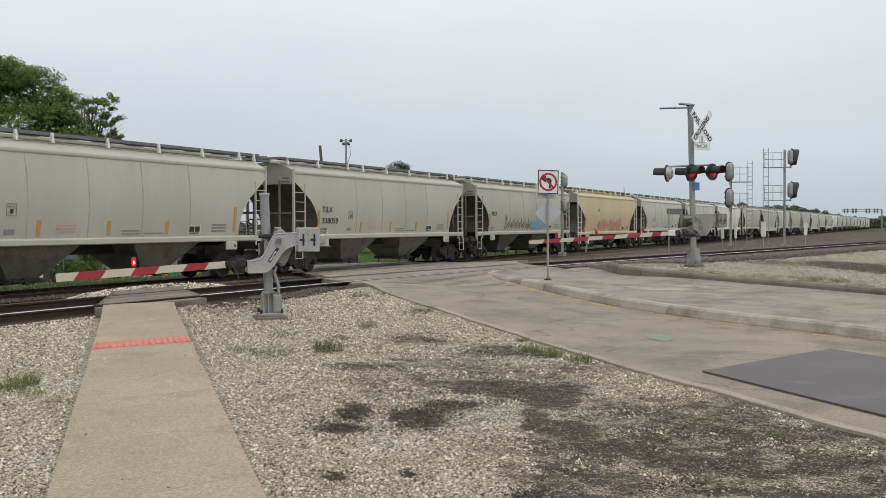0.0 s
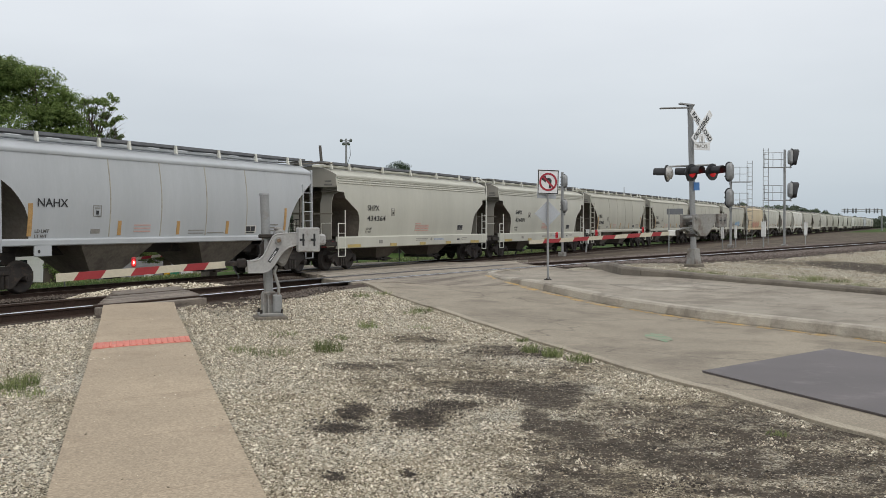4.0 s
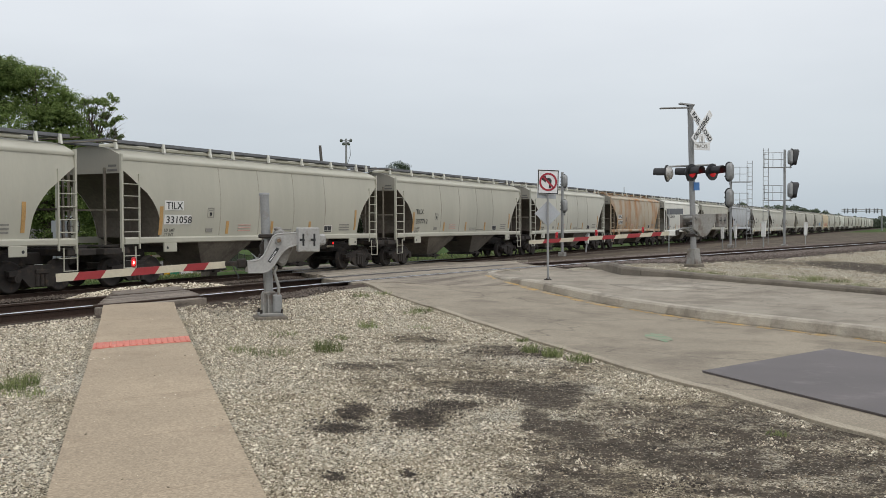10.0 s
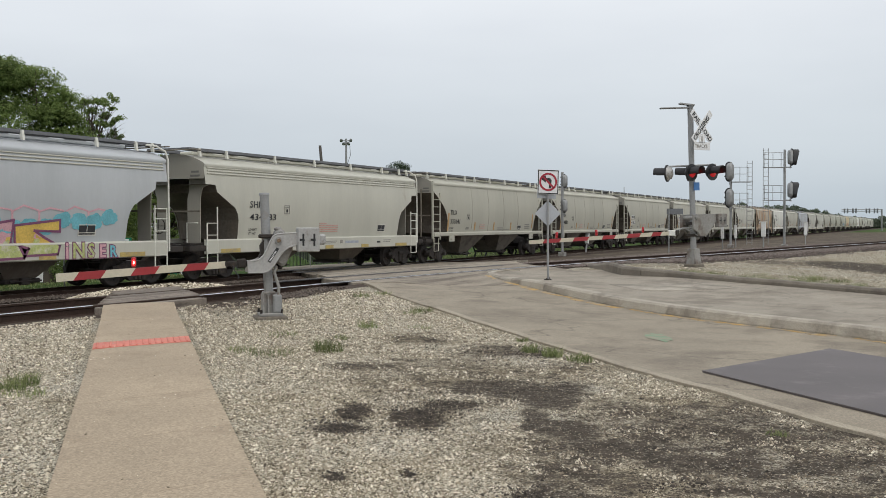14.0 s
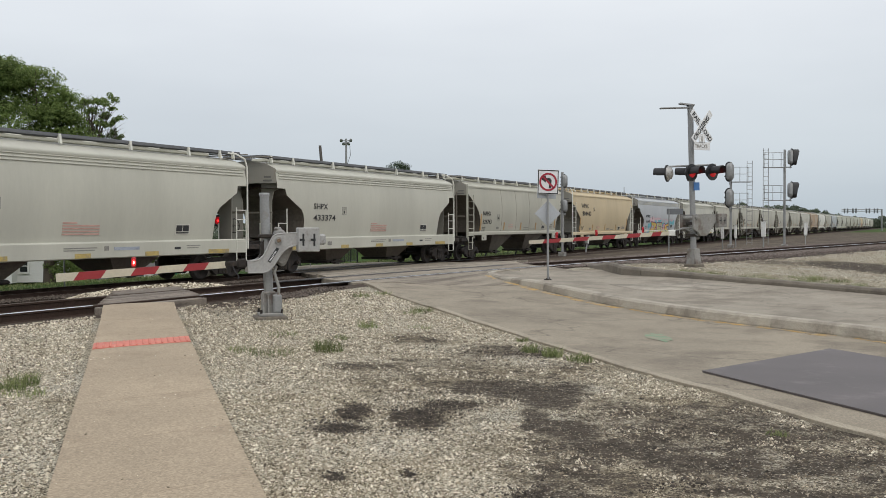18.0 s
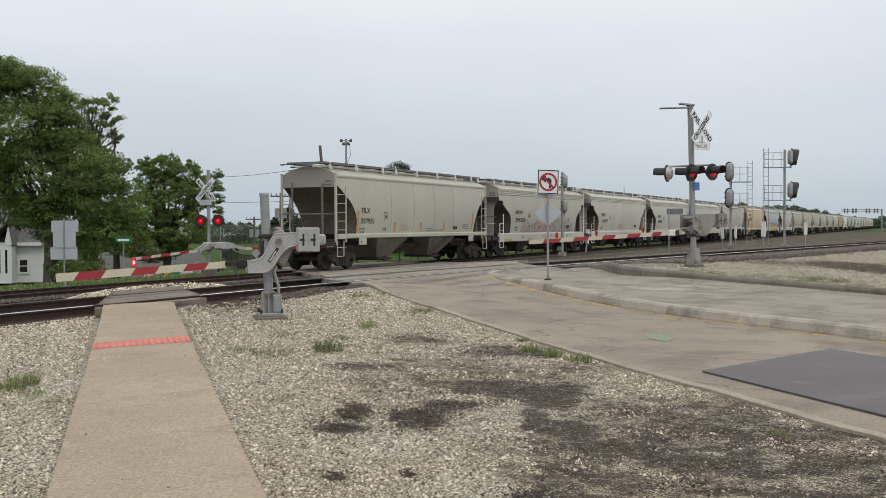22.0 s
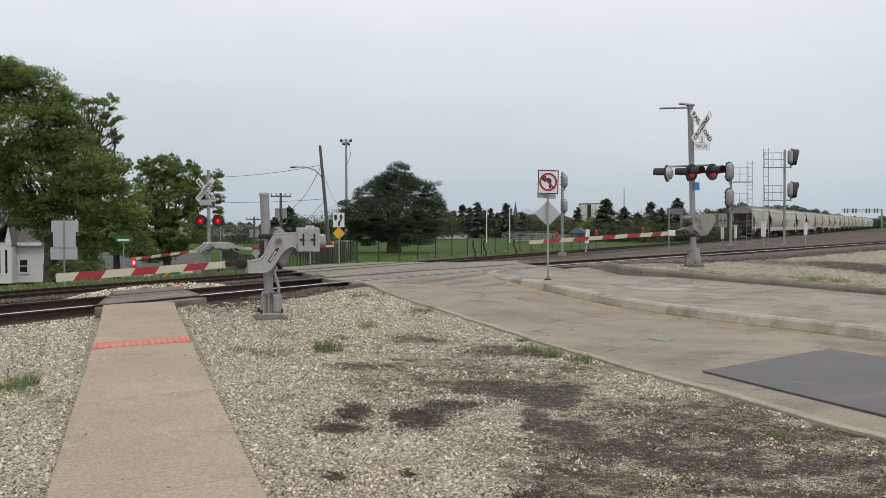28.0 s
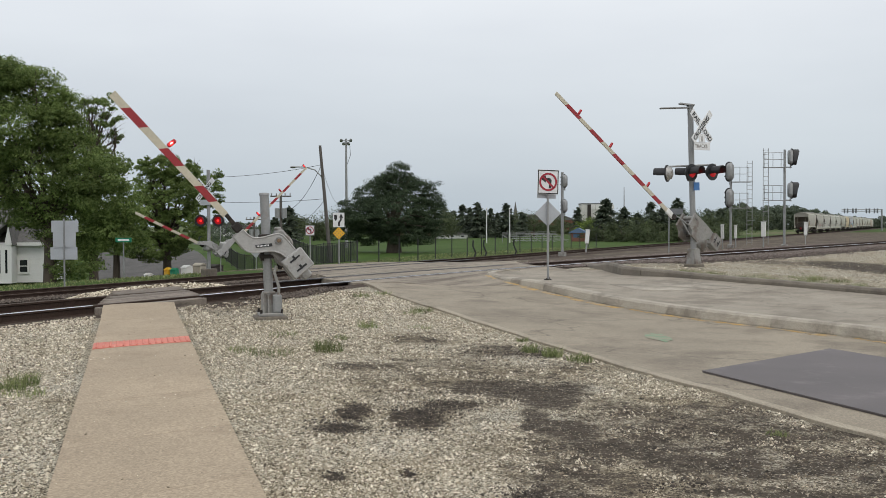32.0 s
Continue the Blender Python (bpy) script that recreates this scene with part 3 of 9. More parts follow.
                s.box((e * (HALF - 0.68), yy, 2.42), (0.05, 0.05, 2.4))
                for k in range(7):
                    s.tube([(e * (HALF + 0.02), yy, 1.0 + 0.38 * k), (e * (HALF - 0.68), yy, 1.0 + 0.38 * k)], 0.016, 5)
                s.tube([(e * (HALF + 0.02), yy, 1.3), (e * (HALF + 0.02), yy, 0.62), (e * (HALF - 0.50), yy, 0.62), (e * (HALF - 0.50), yy, 1.3)], 0.026, 6)
            d["ladder_" + nm + sn] = s.mesh("ladder", PAINT["white" if kind in ("angled", "smooth") else paint])
            if kind == "smooth":
                # upright end plate: a full head, then a web that narrows towards the platform
                prof3 = [(0.50, 3.66), (1.41, 3.66), (1.42, 3.42), (1.10, 3.30), (1.00, 2.95), (0.98, 1.3), (0.42, 1.3), (0.42, 2.9), (0.50, 3.2)]
                s = Shape().prism([(sg * u, w) for u, w in prof3], e * (HALF - 0.30), e * (HALF - 0.26), 0, "x")
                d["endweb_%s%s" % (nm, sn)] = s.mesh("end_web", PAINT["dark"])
    for sn, sg in (("near", -1), ("far", 1)):
        s = Shape()
        top, low = SILLS[kind]
        s.prism([(sg * 1.34, top), (sg * 1.44, top), (sg * 1.48, top - 0.05), (sg * 1.48, low + 0.03), (sg * 1.44, low), (sg * 1.34, low)], -HALF + 0.05, HALF - 0.05, 0, "x")
        d["sill_" + sn] = s.mesh("side_sill", PAINT["pale" if kind == "smooth" else paint])
        if kind != "smooth":
            for e in (-1, 1):
                s = Shape().box((e * 5.83, sg * 1.455, low - 0.14), (0.63, 0.06, 0.32), ch=0.02)
                s.tube([(e * 5.83 + 0.16 * e, sg * 1.47, low - 0.16), (e * 5.83 + 0.16 * e, sg * 1.49, low - 0.16)], 0.05, 10, 1)
                d["pad_%s%d" % (sn, e)] = s.mesh("jacking_pad", [PAINT[paint], MAT["black"]])
    # two pockets below the sill
    for k, c in enumerate((-2.68, 2.68)):
        s = Shape()
        top, low = 1.62, 0.55
        for sg in (1,):
            rows = [[(c - top, -1.32, 1.5), (c + top, -1.32, 1.5), (c + top, 1.32, 1.5), (c - top, 1.32, 1.5)],
                    [(c - top + 0.15, -1.22, 1.28), (c + top - 0.15, -1.22, 1.28), (c + top - 0.15, 1.22, 1.28), (c - top + 0.15, 1.22, 1.28)],
                    [(c - low, -0.62, 0.42), (c + low, -0.62, 0.42), (c + low, 0.62, 0.42), (c - low, 0.62, 0.42)]]
            s.grid(rows, 0, False, True)
        d["pocket_%d" % k] = s.mesh("hopper", MAT["end_dirt_shade" if kind == "smooth" else "hopper_dirt_shade"])
        s = Shape()
        s.box((c, 0, 0.36), (1.25, 1.5, 0.13), ch=0.02)
        s.box((c, -0.8, 0.36), (0.3, 0.16, 0.2), ch=0.02)
        s.tube([(c - 0.55, -0.86, 0.36), (c + 0.55, -0.86, 0.36)], 0.03, 6)
        d["gate_%d" % k] = s.mesh("discharge_gate", MAT["steel_dark"])
    s = Shape()
    s.box((0, 0, 1.2), (2 * HALF - 1.5, 0.42, 0.3))
    s.tube([(-6.5, 0.9, 1.22), (6.5, 0.9, 1.22)], 0.03, 6)
    s.box((HALF - 3.6, -0.72, 1.12), (0.55, 0.4, 0.34), ch=0.05)
    d["centre"] = s.mesh("centre_sill", MAT["steel_dark"])
    # roof walk: two long gratings and one across each end
    for nm, y in (("near", -0.78), ("far", 0.78)):
        s = Shape().prism([(y - 0.19, 4.61), (y - 0.19, 4.71), (y + 0.19, 4.71), (y + 0.19, 4.61), (y + 0.17, 4.61), (y + 0.17, 4.66), (y - 0.17, 4.66), (y - 0.17, 4.61)], -HALF - 0.25, HALF + 0.25, 0, "x")
        d["walk_" + nm] = s.mesh("roof_walk", MAT["walkway"])
    for nm, e in (("rear", -1), ("front", 1)):
        d["endwalk_" + nm] = Shape().box((e * (HALF + 0.1), 0, 4.68), (0.36, 1.16, 0.045)).mesh("end_walk", MAT["walkway"])
    return d


def truck_meshes():
    d = {}
    for sn, sg in (("near", -1), ("far", 1)):
        s = Shape()
        out = [(-1.12, 0.52), (-1.12, 0.66), (-0.62, 0.74), (-0.42, 0.82), (0.42, 0.82), (0.62, 0.74), (1.12, 0.66), (1.12, 0.52), (0.72, 0.50), (0.48, 0.26), (0.36, 0.18), (-0.36, 0.18), (-0.48, 0.26), (-0.72, 0.50)]
        s.prism(out, sg * 0.93, sg * 1.09, 0, "y")
        for x in (-0.889, 0.889):
            s.tube([(x, sg * 0.85, 0.46), (x, sg * 1.18, 0.46)], 0.12, 10)
            s.tube([(x, sg * 1.18, 0.46), (x, sg * 1.2, 0.46)], 0.07, 8)
        for x in (-0.17, 0, 0.17):
            s.tube([(x, sg * 1.1, 0.22), (x, sg * 1.1, 0.55)], 0.07, 7)
        s.box((0, sg * 1.12, 0.63), (0.5, 0.1, 0.14), ch=0.03)
        d["frame_" + sn] = s.mesh("side_frame", MAT["steel_dark"])
    s = Shape()
    s.box((0, 0, 0.62), (0.44, 2.0, 0.3), ch=0.04)
    s.tube([(0, 0, 0.7), (0, 0, 1.0)], 0.3, 12)
    s.box((-0.55, 0, 0.5), (0.12, 1.7, 0.1))
    s.box((0.55, 0, 0.5), (0.12, 1.7, 0.1))
    d["bolster"] = s.mesh("bolster", MAT["steel_dark"])
    s = Shape()
    prof = [(0.085, 0.04), (0.085, 0.16), (0.17, 0.13), (0.36, 0.115), (0.40, 0.14), (0.455, 0.14), (0.462, 0.02), (0.485, 0.012), (0.485, -0.02), (0.40, -0.015), (0.36, 0.03), (0.17, 0.02)]
    for sg in (-1, 1):
        n = 24
        rows = [[(r * math.cos(2 * math.pi * k / n), sg * (0.70 + o), r * math.sin(2 * math.pi * k / n)) for r, o in prof] for k in range(n + 1)]
        s.grid(rows, 0, True, True)
        for k in range(4):
            a = math.pi / 2 * k
            s.box((0.25 * math.cos(a), sg * 0.835, 0.25 * math.sin(a)), (0.05, 0.02, 0.05))
    s.tube([(0, -1.0, 0), (0, 1.0, 0)], 0.085, 10)
    d["wheelset"] = s.mesh("wheelset", MAT["axle"])
    return d


TRUCK = truck_meshes()
WHEELS = ([], [])
KINDS = {}


def lettering(parent, words, x, z, size, ink, label="", bulge=0.16, squeeze=1.0):
    """Stencilled words on the camera's side of a car: x of the first letter, z of the base line."""
    me = text_mesh(words, size, ink, 0.003, size * 0.008)
    ob = new("lettering", me)
    ob.parent = parent
    y = -half_width(z, bulge) - 0.014
    tilt = math.degrees(math.atan2(half_width(z + size * 0.7, bulge) - half_width(z, bulge), size * 0.7))
    ob.matrix_basis = pose(x, y, z, 90 + tilt, 0, 0) @ Matrix.Diagonal((squeeze, 1, 1, 1))
    if label:
        tagged(ob, label)
    return ob


def hopper_car(kind, paint, label, marks=(), patch=False):
    key = (kind, paint)
    if key not in KINDS:
        KINDS[key] = car_meshes(kind, paint)
    d = KINDS[key]
    t = thing("hopper_car", pose(0, 0, 0), label, "freight car", "cars of the grain train")
    names = {"side_near": "side_sheet", "side_far": "side_sheet"}
    for k, me in d.items():
        part(me.name.split(".")[0], me, None, t)
    for e in (-1, 1):
        tr = part("truck", TRUCK["bolster"], None, t, "dark cast steel truck", pose(e * 6.97, 0, 0))
        for k in ("frame_near", "frame_far"):
            part("side_frame", TRUCK[k], None, tr)
        for x in (-0.889, 0.889):
            WHEELS[x > 0].append(part("wheelset", TRUCK["wheelset"], None, tr, "", pose(x, 0, 0.485)))
    wh = Shape()
    wh.tube([(-HALF - 0.2, 0.5 + 0.28 * math.cos(a), 1.95 + 0.28 * math.sin(a)) for a in [2 * math.pi * k / 16 for k in range(17)]], 0.018, 5, 0, False)
    for a in (0, math.pi / 2):
        wh.tube([(-HALF - 0.2, 0.5 + 0.28 * math.cos(a), 1.95 + 0.28 * math.sin(a)), (-HALF - 0.2, 0.5 - 0.28 * math.cos(a), 1.95 - 0.28 * math.sin(a))], 0.014, 5)
    part("brake_wheel", BRAKE if BRAKE else BRAKE_SET(wh), None, t)
    for x in {"smooth": (-7.7, -6.2, -3.2, -0.4, 2.5, 5.3, 7.0, 7.75), "round": (-7.8, -5.6, -3.2, -1.9, 0.3, 2.6, 4.8, 6.9, 7.8), "angled": [-7.7 + 1.54 * i for i in range(11)]}[kind]:
        part("walk_bracket", BRACKET, None, t, "", pose(x, 0, 0))
    if kind == "round":
        for i in range(2, 6):
            part("side_seam", SEAM[paint], None, t, "", pose(-HALF + 2 * HALF * (i - 0.1) / 7 + 0.4, 0, 0))
    if kind == "smooth":
        for k, z in enumerate((4.0, 3.9, 3.8)):
            part("eave_rib", RIB, None, t, "", pose(0, -half_width(z, 0.16), z))
        for x in (-6.6, -3.03, -0.02, 2.92, 6.3):
            part("reflector", YPATCH, None, t, "yellow reflective patch", pose(x, -1.485, 1.05) @ Matrix.Diagonal((1.8 if abs(x) > 6 else 1, 1, 1, 1)))
    for a in marks:
        if patch:
            x, z, size, words = a[1], a[2], a[3], a[0]
            w = size * 0.58 * len(words) + 0.14
            part("mark_patch", Shape().box((w / 2 - 0.07, 0, size * 0.36), (w, 0.004, size * 0.95)), PAINT_WHITE, t, "fresh white patch behind the lettering", pose(x, -half_width(z, 0.16) - 0.008, z, math.degrees(math.atan2(half_width(z + size * 0.7, 0.16) - half_width(z, 0.16), size * 0.7)), 0, 0))
        lettering(t, *a)
    return t


SEAM_DIRT = mat("grimy_weld_line", (0.395, 0.378, 0.32), 0.8, 0, 0.15, 1.5, 20, 0.05, (0.30, 0.27, 0.22), 0.56)
BRACKET = Shape().prism([(-0.95, 4.70), (-1.02, 4.70), (-1.07, 4.40), (-0.97, 4.43), (-0.93, 4.64)], -0.04, 0.04, 0, "x").mesh("walk_bracket", PAINT["white"])
SEAM = {p: Shape().grid([[(o, -(half_width(1.62 + 2.4 * k / 8, 0.16) + e), 1.62 + 2.4 * k / 8) for k in range(9)] for o, e in ((-0.030, -0.002), (-0.012, 0.014), (0.012, 0.014), (0.030, -0.002))]).mesh("side_seam", SEAM_DIRT if p != "rusty" else PAINT[p]) for p in PAINT}
RIB = Shape().box((0, 0, 0), (2 * HALF - 0.3, 0.07, 0.045), ch=0.014).mesh("eave_rib", PAINT["pale"])
MAT["dull_yellow"] = mat("dull_yellow_patch", (0.45, 0.34, 0.11), 0.55, 0, 0.2, 4, 30, 0, (0.30, 0.25, 0.16), 0.58)
YPATCH = Shape().box((0, 0, 0), (0.62, 0.008, 0.14)).mesh("reflector", MAT["dull_yellow"])
PAINT_WHITE = mat("fresh_white_patch", (0.68, 0.68, 0.66), 0.6, 0, 0.06, 2, 20, 0)


BRAKE = None


def BRAKE_SET(shape):
    global BRAKE
    BRAKE = shape.mesh("brake_wheel", MAT["steel_dark"])
    return BRAKE


def stencils(kind, style):
    """Small unreadable stencils as bars: (x, z, width, height, material)."""
    out = []
    if style == "three_amber":
        low = 1.54 if kind == "angled" else 1.66
        out += [(x, low, 0.15, 0.46, "amber") for x in ((-3.25, -0.1, 2.9) if kind == "angled" else (-2.9, -0.2, 2.4))] + [(-6.36, low + 0.31 * i, 0.16, 0.315, "amber") for i in range(3)] + [(5.95, low + 0.1 + 0.29 * i, 0.14, 0.295, "amber") for i in range(3)]
        out += [(-4.0 + 0.0 * i, low + 0.06, 0.36, 0.14, "ink_soft") for i in range(1)]
        out += [(-2.2, low + 0.1 * i, 0.75, 0.035, "ink_red") for i in range(1, 4)]
        out += [(0.4, low + 0.02 + 0.1 * i, 0.8, 0.035, "ink_soft") for i in range(2)] + [(1.4, low + 0.03, 0.9, 0.04, "ink_soft")]
        out += [(3.55, low, 0.62, 0.3, "white"), (3.58, low + 0.08, 0.25, 0.19, "ink"), (3.86, low + 0.08, 0.25, 0.19, "ink"), (3.58, low + 0.02, 0.53, 0.04, "ink")]
        out += [(4.75, low + 0.08 + 0.11 * i, 0.8, 0.05, "ink_soft") for i in range(3)]
        cx, cz = (-3.14, 2.94) if kind == "angled" else (-3.95, 2.24)
    else:
        out += [(4.10, 1.66, 0.70, 0.34, "white"), (4.13, 1.76, 0.30, 0.21, "ink"), (4.46, 1.76, 0.30, 0.21, "ink"), (4.13, 1.69, 0.63, 0.045, "ink")]
        out += [(-0.75, 1.68 + 0.085 * i, 0.55 if i == 4 else 1.45, 0.045, "ink_red") for i in range(5)]
        cx, cz = -3.28, 2.41
    out += [(cx, cz, 0.34, 0.02, "ink_soft"), (cx, cz + 0.32, 0.34, 0.02, "ink_soft"), (cx, cz, 0.02, 0.33, "ink_soft"), (cx + 0.32, cz, 0.02, 0.33, "ink_soft"), (cx + 0.12, cz + 0.06, 0.1, 0.12, "ink"), (cx + 0.06, cz + 0.24, 0.22, 0.03, "ink_soft")]
    return out


SILL_BARS = [(-4.4, 1.12, 0.32, 0.16, "ink_soft"), (-0.75, 1.27, 1.3, 0.03, "ink_soft"), (-0.75, 1.20, 1.2, 0.03, "ink_soft"), (0.85, 1.19, 0.18, 0.14, "ink_soft"), (1.25, 1.19, 1.1, 0.10, "ink_blue"), (4.0, 1.16, 0.3, 0.08, "ink"), (4.6, 1.26, 0.7, 0.03, "ink_soft"), (4.6, 1.18, 0.6, 0.03, "ink_soft")]
MAT["ink_blue"] = mat("faded_blue_stencil", (0.33, 0.36, 0.42), 0.7, 0, 0.2, 5, 40, 0)


def grain_train():
    """All cars from the last one forward: how far each one's middle is ahead of the last car's rear end frame."""
    cars = []
    rnd = random.Random(4)
    for k in range(48):
        spec = CARS.get(k)
        if spec is None:
            paint = rnd.choice(["grey", "grey", "pale", "pale", "white", "blue"])
            kind = rnd.choice(["round", "round", "smooth"])
            spec = (kind, paint, "", "", "")
        kind, paint, a, b, label = spec
        label = label or {"grey": "weathered light grey covered hopper car on the far track", "pale": "pale weathered covered hopper car on the far track", "white": "nearly white covered hopper car on the far track", "blue": "pale blue-grey covered hopper car on the far track", "yellow": "cream-yellow covered hopper car on the far track", "rusty": "rust-streaked covered hopper car on the far track", "dark": "darker grey covered hopper car on the far track"}[paint]
        big = 0.36
        marks = []
        if kind == "angled":
            marks = [(a, -5.95, 3.2, 0.47, MAT["ink"], "black reporting mark", 0.16, 1.22), (b, -5.86, 2.64, 0.47, MAT["ink"], "black car number", 0.16, 1.46)]
        elif a and kind == "smooth":
            marks = [(a, -5.49, 2.63, 0.34, MAT["ink"], "black reporting mark", 0.16, 1.3), (b, -5.48, 2.16, 0.34, MAT["ink"], "black car number", 0.16, 1.66)]
        elif a:
            marks = [(a, -6.06, 2.51, 0.34, MAT["ink"], "black reporting mark", 0.16, 1.15), (b, -6.06, 2.04, 0.34, MAT["ink"], "black car number", 0.16, 1.27)]
        if a:
            x = {"angled": -5.9, "smooth": -5.5, "round": -6.1}[kind]
            marks_small = [("LD LMT", x, 1.76, 0.14, MAT["ink_dim"], "", 0.16, 1.1), ("LT WT", x, 1.61, 0.14, MAT["ink_dim"], "", 0.16, 1.1)]
        else:
            marks_small = []
        c = hopper_car(kind, paint, label, marks, b in ("331058", "410512", "1466", "810761"))
        for w in marks_small:
            lettering(c, *w)
        if k < 30:
            for x, z, w, h, ink in stencils(kind, "plain" if kind == "smooth" else "three_amber"):
                key = (w, h, ink)
                if key not in BARS:
                    BARS[key] = Shape().box((w / 2, 0, h / 2), (w, 0.008, h)).mesh("stencil", MAT[ink])
                y = -half_width(z, 0.16) - 0.010
                tilt = math.degrees(math.atan2(half_width(z + h, 0.16) - half_width(z, 0.16), h))
                part("stencil", BARS[key], None, c, "", pose(x, y - (0.004 if ink == "ink" else 0), z, tilt, 0, 0))
            for x, z, w, h, ink in SILL_BARS if kind == "smooth" and k != 7 else []:
                key = (w, h, ink)
                if key not in BARS:
                    BARS[key] = Shape().box((w / 2, 0, h / 2), (w, 0.008, h)).mesh("stencil", MAT[ink])
                part("stencil", BARS[key], None, c, "", pose(x, -1.484, z))
            if a:
                for z, w in ((3.86, 0.34), (3.72, 0.42)):
                    key = (w, "end")
                    if key not in BARS:
                        BARS[key] = Shape().box((0, 0, 0), (0.008, w, 0.07)).mesh("stencil", MAT["ink_dim"])
                    part("stencil", BARS[key], None, c, "", pose(-HALF - 0.005, -1.0, z))
        cars.append(c)
    return cars


BARS = {}
MAT["ink_dim"] = mat("worn_stencil_paint", (0.15, 0.145, 0.135), 0.7, 0, 0.2, 5, 40, 0)
# from the last car forward: kind, paint, reporting mark, number
CARS = {
    0: ("round", "grey", "TILX", "337931", ""),
    1: ("smooth", "grey", "NDYX", "298205", "light grey covered hopper car with scribbled graffiti low on its side"),
    2: ("smooth", "pale", "SHPX", "434576", ""),
    3: ("smooth", "pale", "SHPX", "434766", ""),
    4: ("smooth", "pale", "SHPX", "433374", ""),
    5: ("round", "grey", "NAHX", "328743", ""),
    6: ("angled", "yellow", "WFRX", "804440", ""),
    7: ("smooth", "blue", "WWUX", "16148", "pale blue-grey covered hopper car with large colourful graffiti"),
    8: ("smooth", "pale", "SHPX", "434383", ""),
    9: ("round", "grey", "TILX", "333641", ""),
    10: ("round", "grey", "TILX", "334829", ""),
    11: ("round", "grey", "WFRX", "410512", ""),
    12: ("round", "grey", "TILX", "331058", ""),
    13: ("round", "grey", "TILX", "337712", ""),
    14: ("round", "pale", "MQRX", "113022", ""),
    15: ("round", "rusty", "WFRX", "810761", ""),
    16: ("angled", "white", "SOXX", "325154", ""),
    17: ("round", "grey", "MRMX", "1466", ""),
    18: ("round", "blue", "NAHX", "", ""),
    19: ("smooth", "pale", "SHPX", "434364", ""),
    20: ("smooth", "pale", "SHPX", "434801", ""),
    21: ("round", "grey", "TILX", "329682", ""),
    22: ("round", "grey", "TILX", "328936", ""),
    23: ("round", "grey", "TILX", "338059", ""),
    24: ("round", "grey", "TILX", "", "light grey covered hopper car with dark and blue graffiti"),
    25: ("angled", "yellow", "", "", "cream-yellow covered hopper car with faded red graffiti"),
    26: ("round", "pale", "", "", ""),
    27: ("round", "pale", "", "", ""),
    28: ("round", "white", "", "", ""),
}
TRAIN = grain_train()


def offset(k):
    return HALF - 0.1 + PITCH * k


SPEED, START = 18.781, 36.06 - 18.781 * 22.0


def on_track(s):
    """A point and heading on the far track, which bends away in the distance."""
    bend, r = 440.0, 3000.0
    if s < bend:
        return s, TRACK_Y, 0.0
    a = (s - bend) / r
    return bend + r * math.sin(a), TRACK_Y + r * (1 - math.cos(a)), math.degrees(a)


# ---- footway, road, kerbs ----
def paving_material(name, color, dirt, at, crack=0.0, stretch=(1, 1, 1)):
    m = mat(name, color, 0.88, 0, 0.16, 0.55, 45, 0.22, dirt, at, stretch=stretch)
    n, l = m.node_tree.nodes, m.node_tree.links
    b = n["Principled BSDF"]
    src = b.inputs["Base Color"].links[0].from_socket
    tc = n.new("ShaderNodeTexCoord")
    if crack:
        # wandering hairline cracks, dark with dirt
        wob = n.new("ShaderNodeTexNoise")
        wob.inputs["Scale"].default_value, wob.inputs["Detail"].default_value = 1.1, 5
        l.new(tc.outputs["Object"], wob.inputs["Vector"])
        mul = n.new("ShaderNodeVectorMath")
        mul.operation = "MULTIPLY_ADD"
        mul.inputs[1].default_value = (1.6, 1.6, 1.6)
        l.new(wob.outputs["Color"], mul.inputs[0])
        l.new(tc.outputs["Object"], mul.inputs[2])
        vo = n.new("ShaderNodeTexVoronoi")
        vo.feature = "DISTANCE_TO_EDGE"
        vo.inputs["Scale"].default_value = crack
        l.new(mul.outputs[0], vo.inputs["Vector"])
        r = n.new("ShaderNodeMapRange")
        r.inputs[1].default_value, r.inputs[2].default_value, r.inputs[3].default_value, r.inputs[4].default_value = 0.0, 0.009, 0.60, 1.0
        l.new(vo.outputs["Distance"], r.inputs[0])
        mx = n.new("ShaderNodeMix")
        mx.data_type, mx.blend_type = "RGBA", "MULTIPLY"
        mx.inputs[0].default_value = 1.0
        l.new(src, mx.inputs[6])
        l.new(r.outputs[0], mx.inputs[7])
        src = mx.outputs[2]
    # pits and specks of aggregate
    v2 = n.new("ShaderNodeTexVoronoi")
    v2.inputs["Scale"].default_value = 70
    l.new(tc.outputs["Object"], v2.inputs["Vector"])
    sc = n.new("ShaderNodeSeparateColor")
    l.new(v2.outputs["Color"], sc.inputs[0])
    r2 = n.new("ShaderNodeMapRange")
    r2.inputs[3].default_value, r2.inputs[4].default_value = 0.80, 1.17
    l.new(sc.outputs[0], r2.inputs[0])
    m2 = n.new("ShaderNodeMix")
    m2.data_type, m2.blend_type = "RGBA", "MULTIPLY"
    m2.inputs[0].default_value = 1.0
    l.new(src, m2.inputs[6])
    l.new(r2.outputs[0], m2.inputs[7])
    l.new(m2.outputs[2], b.inputs["Base Color"])
    return m


